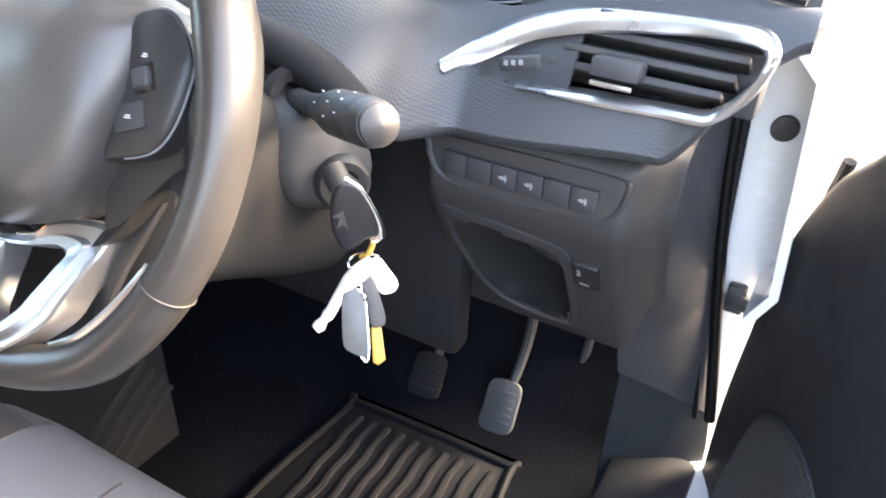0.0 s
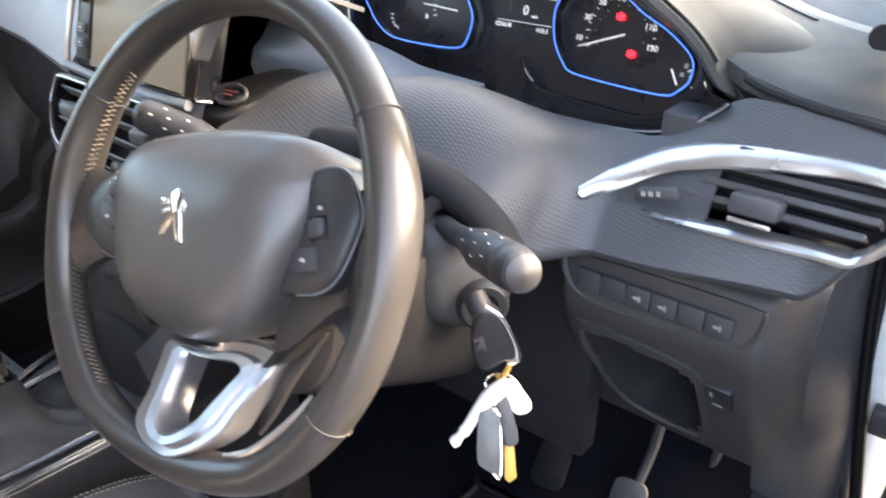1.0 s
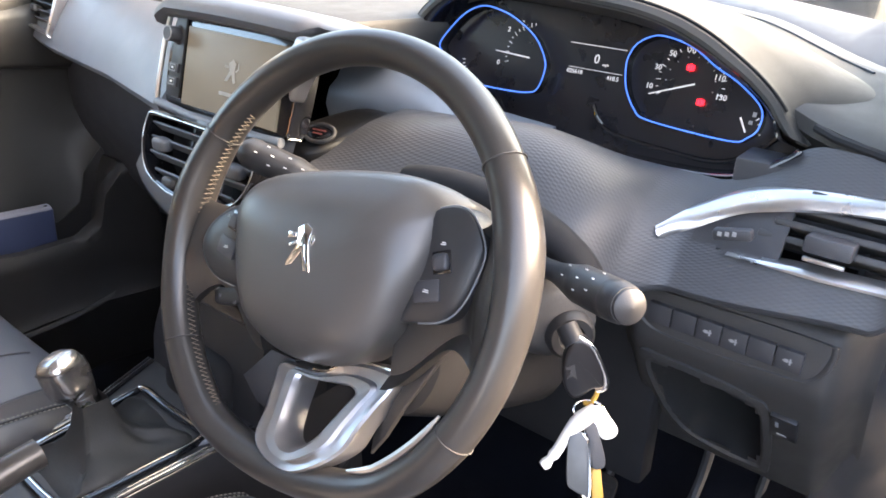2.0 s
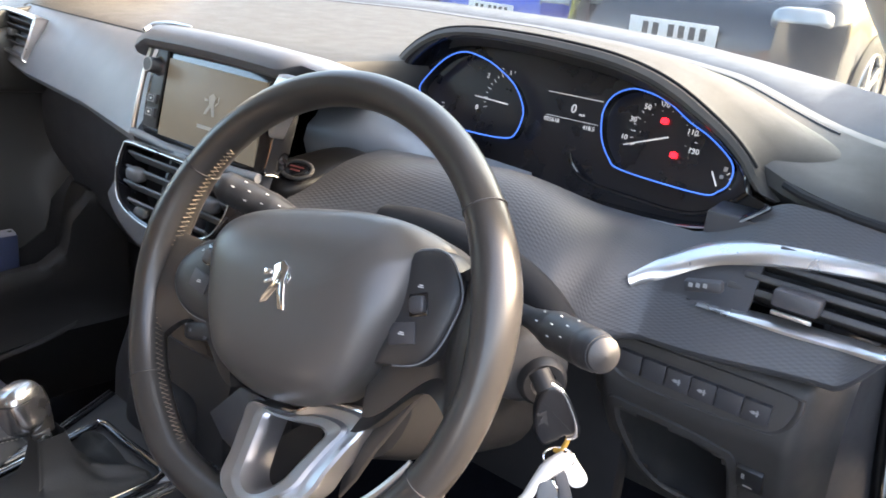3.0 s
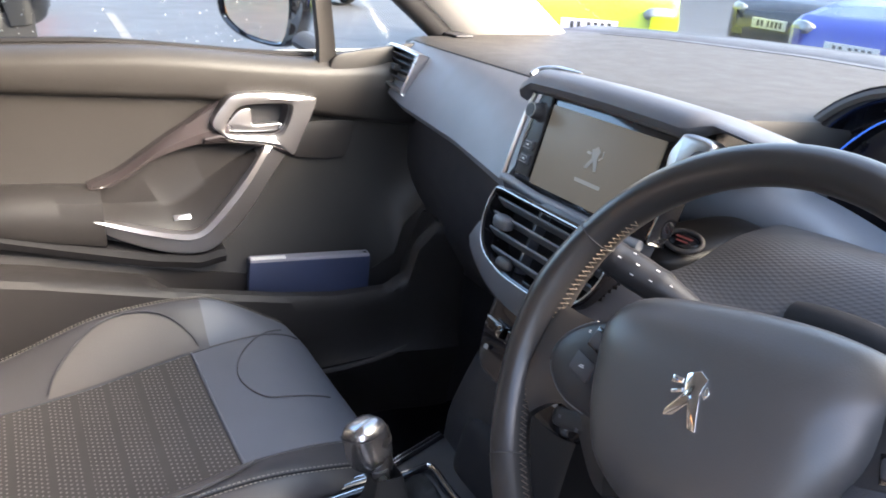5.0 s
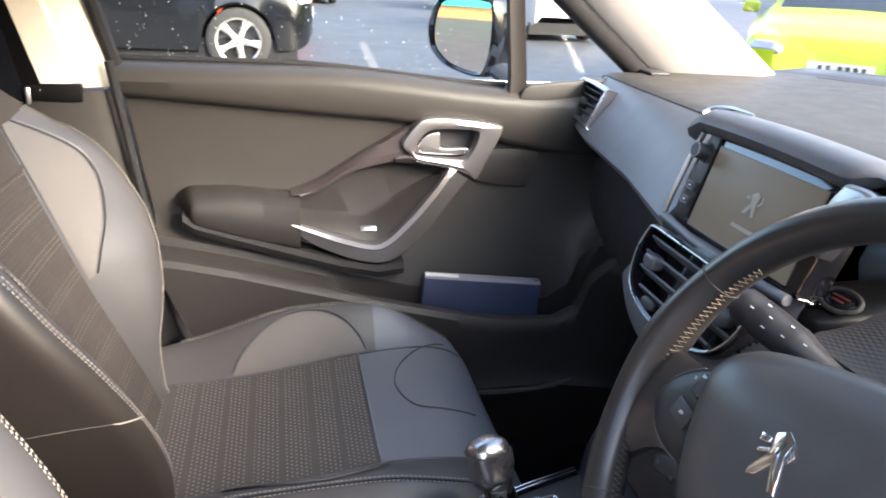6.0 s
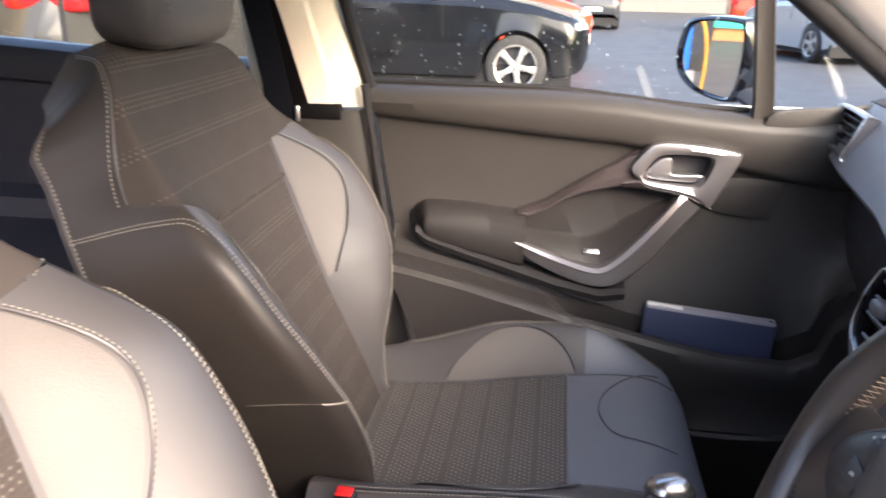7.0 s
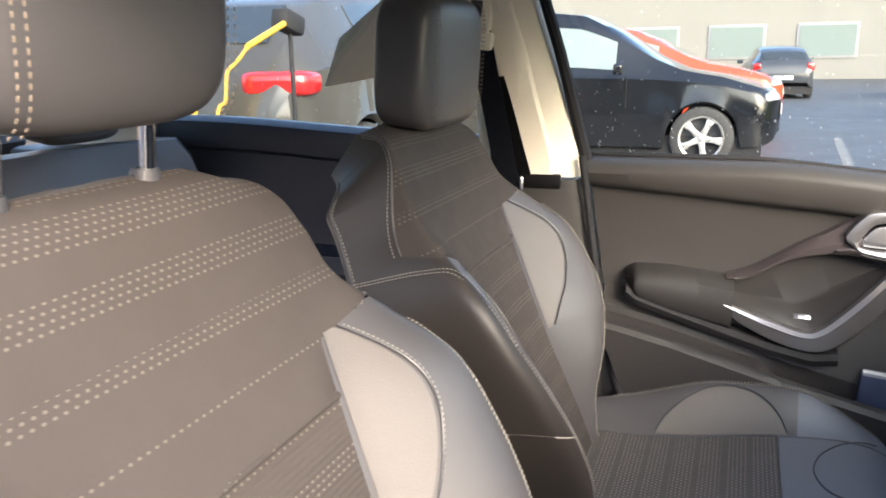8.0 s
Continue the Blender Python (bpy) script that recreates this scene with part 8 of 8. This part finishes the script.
        part("tail_lamp", moved(pillow(*lamp, Matrix(), 0.4), pose(sx * (0.80 - lamp[0]), -1.99 + lamp[1], 0.88, 0, 0, 10 * sx)), M_TAIL, car, "red tail lamp")
    rr = []
    for k in range(9):
        t = k / 8
        yy, zz = 1.02 + (0.16 - 1.02) * t, 1.03 + (1.385 - 1.03) * t
        rr.append([(u * (0.66 - 0.10 * t), yy + 0.01, 0.955 + (1.405 - 0.955) * t ** 0.9 * (0.98 + 0.02 * tall) + 0.035 - 0.02 * abs(u) ** 3) for u in (-1, -0.5, 0, 0.5, 1)])
    part("windscreen", shell(rr, 0.006), glass, car, "windscreen")
    part("rear_screen", shell([[(u * 0.54, -1.62 - 0.22 * t, 1.29 - 0.20 * t) for t in (0, 0.5, 1)] for u in (-1, 0, 1)], 0.01), glass, car)
    part("grille", box(-0.42, 0.42, 2.03, 2.065, 0.36, 0.52, 0.02), M_RUBBER, car, "black lower grille")
    for yy, nm in ((2.075, "front_plate"), (-2.045, "rear_plate")):
        pl = part(nm, box(-0.26, 0.26, yy - 0.006, yy + 0.006, 0.53, 0.64, 0.004), M_PLATE, car, "number plate with plain dark bars")
        part("plate_bars", join(*[box(-0.20 + 0.062 * k + (0.03 if k > 3 else 0), -0.165 + 0.062 * k + (0.03 if k > 3 else 0), yy - 0.008, yy + 0.008, 0.552, 0.618) for k in range(6)]), M_BARS, pl)
    car.matrix_world = pose(x, y, 0, 0, 0, turn) @ Matrix.Scale(size, 4)
    return car


def paint(name, c, rough=0.2):
    return mat(name, c, rough, var=0.05, bump=0.0, coat=0.3, rough_var=0.05, spec=0.4)


P_BLACK = paint("black_paint", (0.006, 0.0065, 0.008), 0.12)
P_GREY = paint("dark_grey_paint", (0.026, 0.029, 0.036))
P_BLUE = paint("blue_paint", (0.02, 0.05, 0.32))
P_LIME = paint("lime_paint", (0.30, 0.38, 0.012))
P_RED = paint("orange_red_paint", (0.55, 0.05, 0.02))
P_SILV = paint("silver_paint", (0.34, 0.35, 0.35))
P_CREAM = paint("dark_bronze_paint", (0.040, 0.038, 0.034))
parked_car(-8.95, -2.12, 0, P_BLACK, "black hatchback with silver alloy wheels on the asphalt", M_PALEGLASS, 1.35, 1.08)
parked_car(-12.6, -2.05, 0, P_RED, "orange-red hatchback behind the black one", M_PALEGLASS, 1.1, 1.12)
parked_car(-15.9, -2.4, 0, P_SILV, "silver hatchback further back in the row")
parked_car(-18.8, -2.0, 0, P_GREY, "dark grey hatchback at the end of the row")
parked_car(-1.0, 7.15, 176, P_GREY, "dark grey hatchback facing the white car's nose", None, 1.0, 1.2)
parked_car(-3.0, 7.6, 174, P_BLUE, "blue hatchback beside the dark grey one")
parked_car(-4.95, 9.1, 172, P_GREY, "dark grey hatchback beside the blue one")
parked_car(-6.7, 5.7, 231, P_LIME, "lime green hatchback facing the white car")
parked_car(-15.5, 4.8, 100, P_SILV, "silver hatchback across the lane")
parked_car(-24.0, 5.5, 80, P_RED, "red hatchback far across the car park")
parked_car(-25.0, 0.5, 95, P_GREY, "dark grey hatchback far across the car park")
parked_car(-5.75, -3.95, 92, P_CREAM, "dark car with wide red tail lamps behind the white car", M_TINT, 1.0, 1.25, (0.20, 0.24, 0.07))

parked_car(-6.6, -7.4, 45, P_GREY, "tall dark grey car behind the yellow post", M_TINT, 1.7, 1.35)

# worn line on the asphalt beside the black car
struct("road_marking", plate([(-12.0, 1.0), (-4.0, 0.55), (-4.0, 0.66), (-12.0, 1.12)], 0.004), M_LINE, "worn pale line on the asphalt", "marking")

# yellow post, and a hose on an added stand, behind the car
M_YEL = mat("yellow_paint", (0.50, 0.30, 0.02), 0.4, var=0.06, bump=0.1, fine=60)
post = thing("yellow_post", (-2.9, -3.5, 0), "yellow painted steel post standing on the asphalt", "post")
part("shaft", box(-3.0, -2.8, -3.6, -3.4, 0.0, 2.6, 0.02), M_YEL, post)
part("foot", box(-3.1, -2.7, -3.7, -3.3, 0.0, 0.02, 0.005), M_DARK, post)
# made-up stand; its dark head takes the place of a car's tailgate
stand = thing("hose_stand", (-2.56, -2.44, 0), "black stand added to hold the hose, with a boxy head", "stand")
part("shaft", tube([(-2.56, -2.44, 0.0), (-2.56, -2.44, 1.40)], 0.012, 12), M_RUBBER, stand)
part("foot", turned([(0.0001, 0.03), (0.16, 0.02), (0.18, 0.0)], pose(-2.56, -2.44, 0.0)), M_RUBBER, stand)
part("head", moved(box(-0.09, 0.09, -0.05, 0.05, -0.05, 0.05, 0.02), pose(-2.55, -2.44, 1.43, 0, -14, 0)), M_RUBBER, stand)
hose = thing("yellow_hose", (-1.95, -2.42, 0), "yellow hose hanging from a black stand to the asphalt", "hose")
part("pipe", tube(spline([(-2.14, -2.40, 1.315), (-2.09, -2.40, 1.275), (-2.03, -2.40, 1.235), (-1.97, -2.40, 1.20), (-1.95, -2.40, 1.14), (-1.935, -2.40, 1.07), (-1.88, -2.40, 1.03), (-1.86, -2.41, 0.8), (-1.92, -2.43, 0.3), (-1.98, -2.44, 0.012)], 60), 0.0085, 8), mat("orange_rubber", (0.50, 0.25, 0.02), 0.6, var=0.3, scale=30.0, bump=0.1), hose, "thin orange-yellow hose")
part("sleeve", tube([(-2.46, -2.41, 1.42), (-2.30, -2.40, 1.368), (-2.13, -2.40, 1.308)], 0.015, 10), M_YEL, hose, "stiff yellow sleeve")

# buildings round the car park
M_WALL = mat("pale_render_wall", (0.16, 0.155, 0.145), 0.85, var=0.1, scale=0.5, bump=0.2, fine=40)
M_BRICK = mat("orange_brick_wall", (0.42, 0.17, 0.07), 0.85, var=0.2, scale=0.8, bump=0.3, fine=30)
M_TEAL = mat("teal_fascia", (0.03, 0.32, 0.26), 0.5, var=0.1, bump=0.0)
M_SIGN = mat("blue_sign", (0.01, 0.12, 0.55), 0.4, var=0.05, bump=0.0)
M_ROOF = mat("grey_roof_sheet", (0.2, 0.2, 0.21), 0.6, var=0.1, scale=0.7, bump=0.2, fine=20)


def hall(x0, x1, y0, y1, h, wall_m, label, faces, band=None):
    b = thing("building", ((x0 + x1) / 2, (y0 + y1) / 2, 0), label, "building")
    part("wall", box(x0, x1, y0, y1, 0, h), wall_m, b)
    part("roof", box(x0 - 0.3, x1 + 0.3, y0 - 0.3, y1 + 0.3, h, h + 0.35), M_ROOF, b, "grey sheet roof")
    for axis, at, a0, a1, n in faces:
        for k in range(n):
            c = a0 + (a1 - a0) * (k + 0.5) / n
            w = abs(a1 - a0) / n * 0.33
            if axis == "x":
                g = (at - 0.06, at + 0.06, c - w, c + w)
            else:
                g = (c - w, c + w, at - 0.06, at + 0.06)
            wf = part("window", box(*g, 1.0, 2.7, 0.02), M_ROOF, b, "white framed window")
            gg = (g[0] - 0.02, g[1] + 0.02, g[2] + 0.12, g[3] - 0.12) if axis == "x" else (g[0] + 0.12, g[1] - 0.12, g[2] - 0.02, g[3] + 0.02)
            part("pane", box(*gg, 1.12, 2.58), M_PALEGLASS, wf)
        if band:
            g = (at - 0.08, at + 0.08, min(a0, a1), max(a0, a1)) if axis == "x" else (min(a0, a1), max(a0, a1), at - 0.08, at + 0.08)
            part("fascia", box(*g, 0.3, 1.9), band, b, "plain coloured fascia")
    return b


hall(-52, -42, -30, 24, 5.5, M_WALL, "long pale rendered building across the car park", [("x", -42, -28, 22, 12)])
hall(-40, 6, 32, 42, 5.0, M_WALL, "pale rendered hall ahead of the car", [("y", 32, -38, 4, 11)])
hall(-30, -2, -26, -18, 5.0, M_BRICK, "orange brick unit with a teal fascia behind the car", [("y", -18, -25, -3, 6)], M_TEAL)
hall(18, 26, -24, 30, 5.0, M_WALL, "pale rendered hall on the driver's side", [("x", 18, -22, 28, 10)])
sg = thing("sign_totem", (-4.6, -8.2, 0), "tall blue sign totem with pale bars", "sign")
part("panel", box(-5.05, -4.15, -8.3, -8.1, 0.2, 3.0, 0.03), M_SIGN, sg)
part("plinth", box(-5.1, -4.1, -8.4, -8.0, 0, 0.2, 0.02), M_ROOF, sg)
for k in range(5):
    part("sign_bar", box(-4.9, -4.35 - 0.05 * (k % 2), -8.1, -8.08, 2.4 - 0.3 * k, 2.52 - 0.3 * k), M_LOGO, sg)
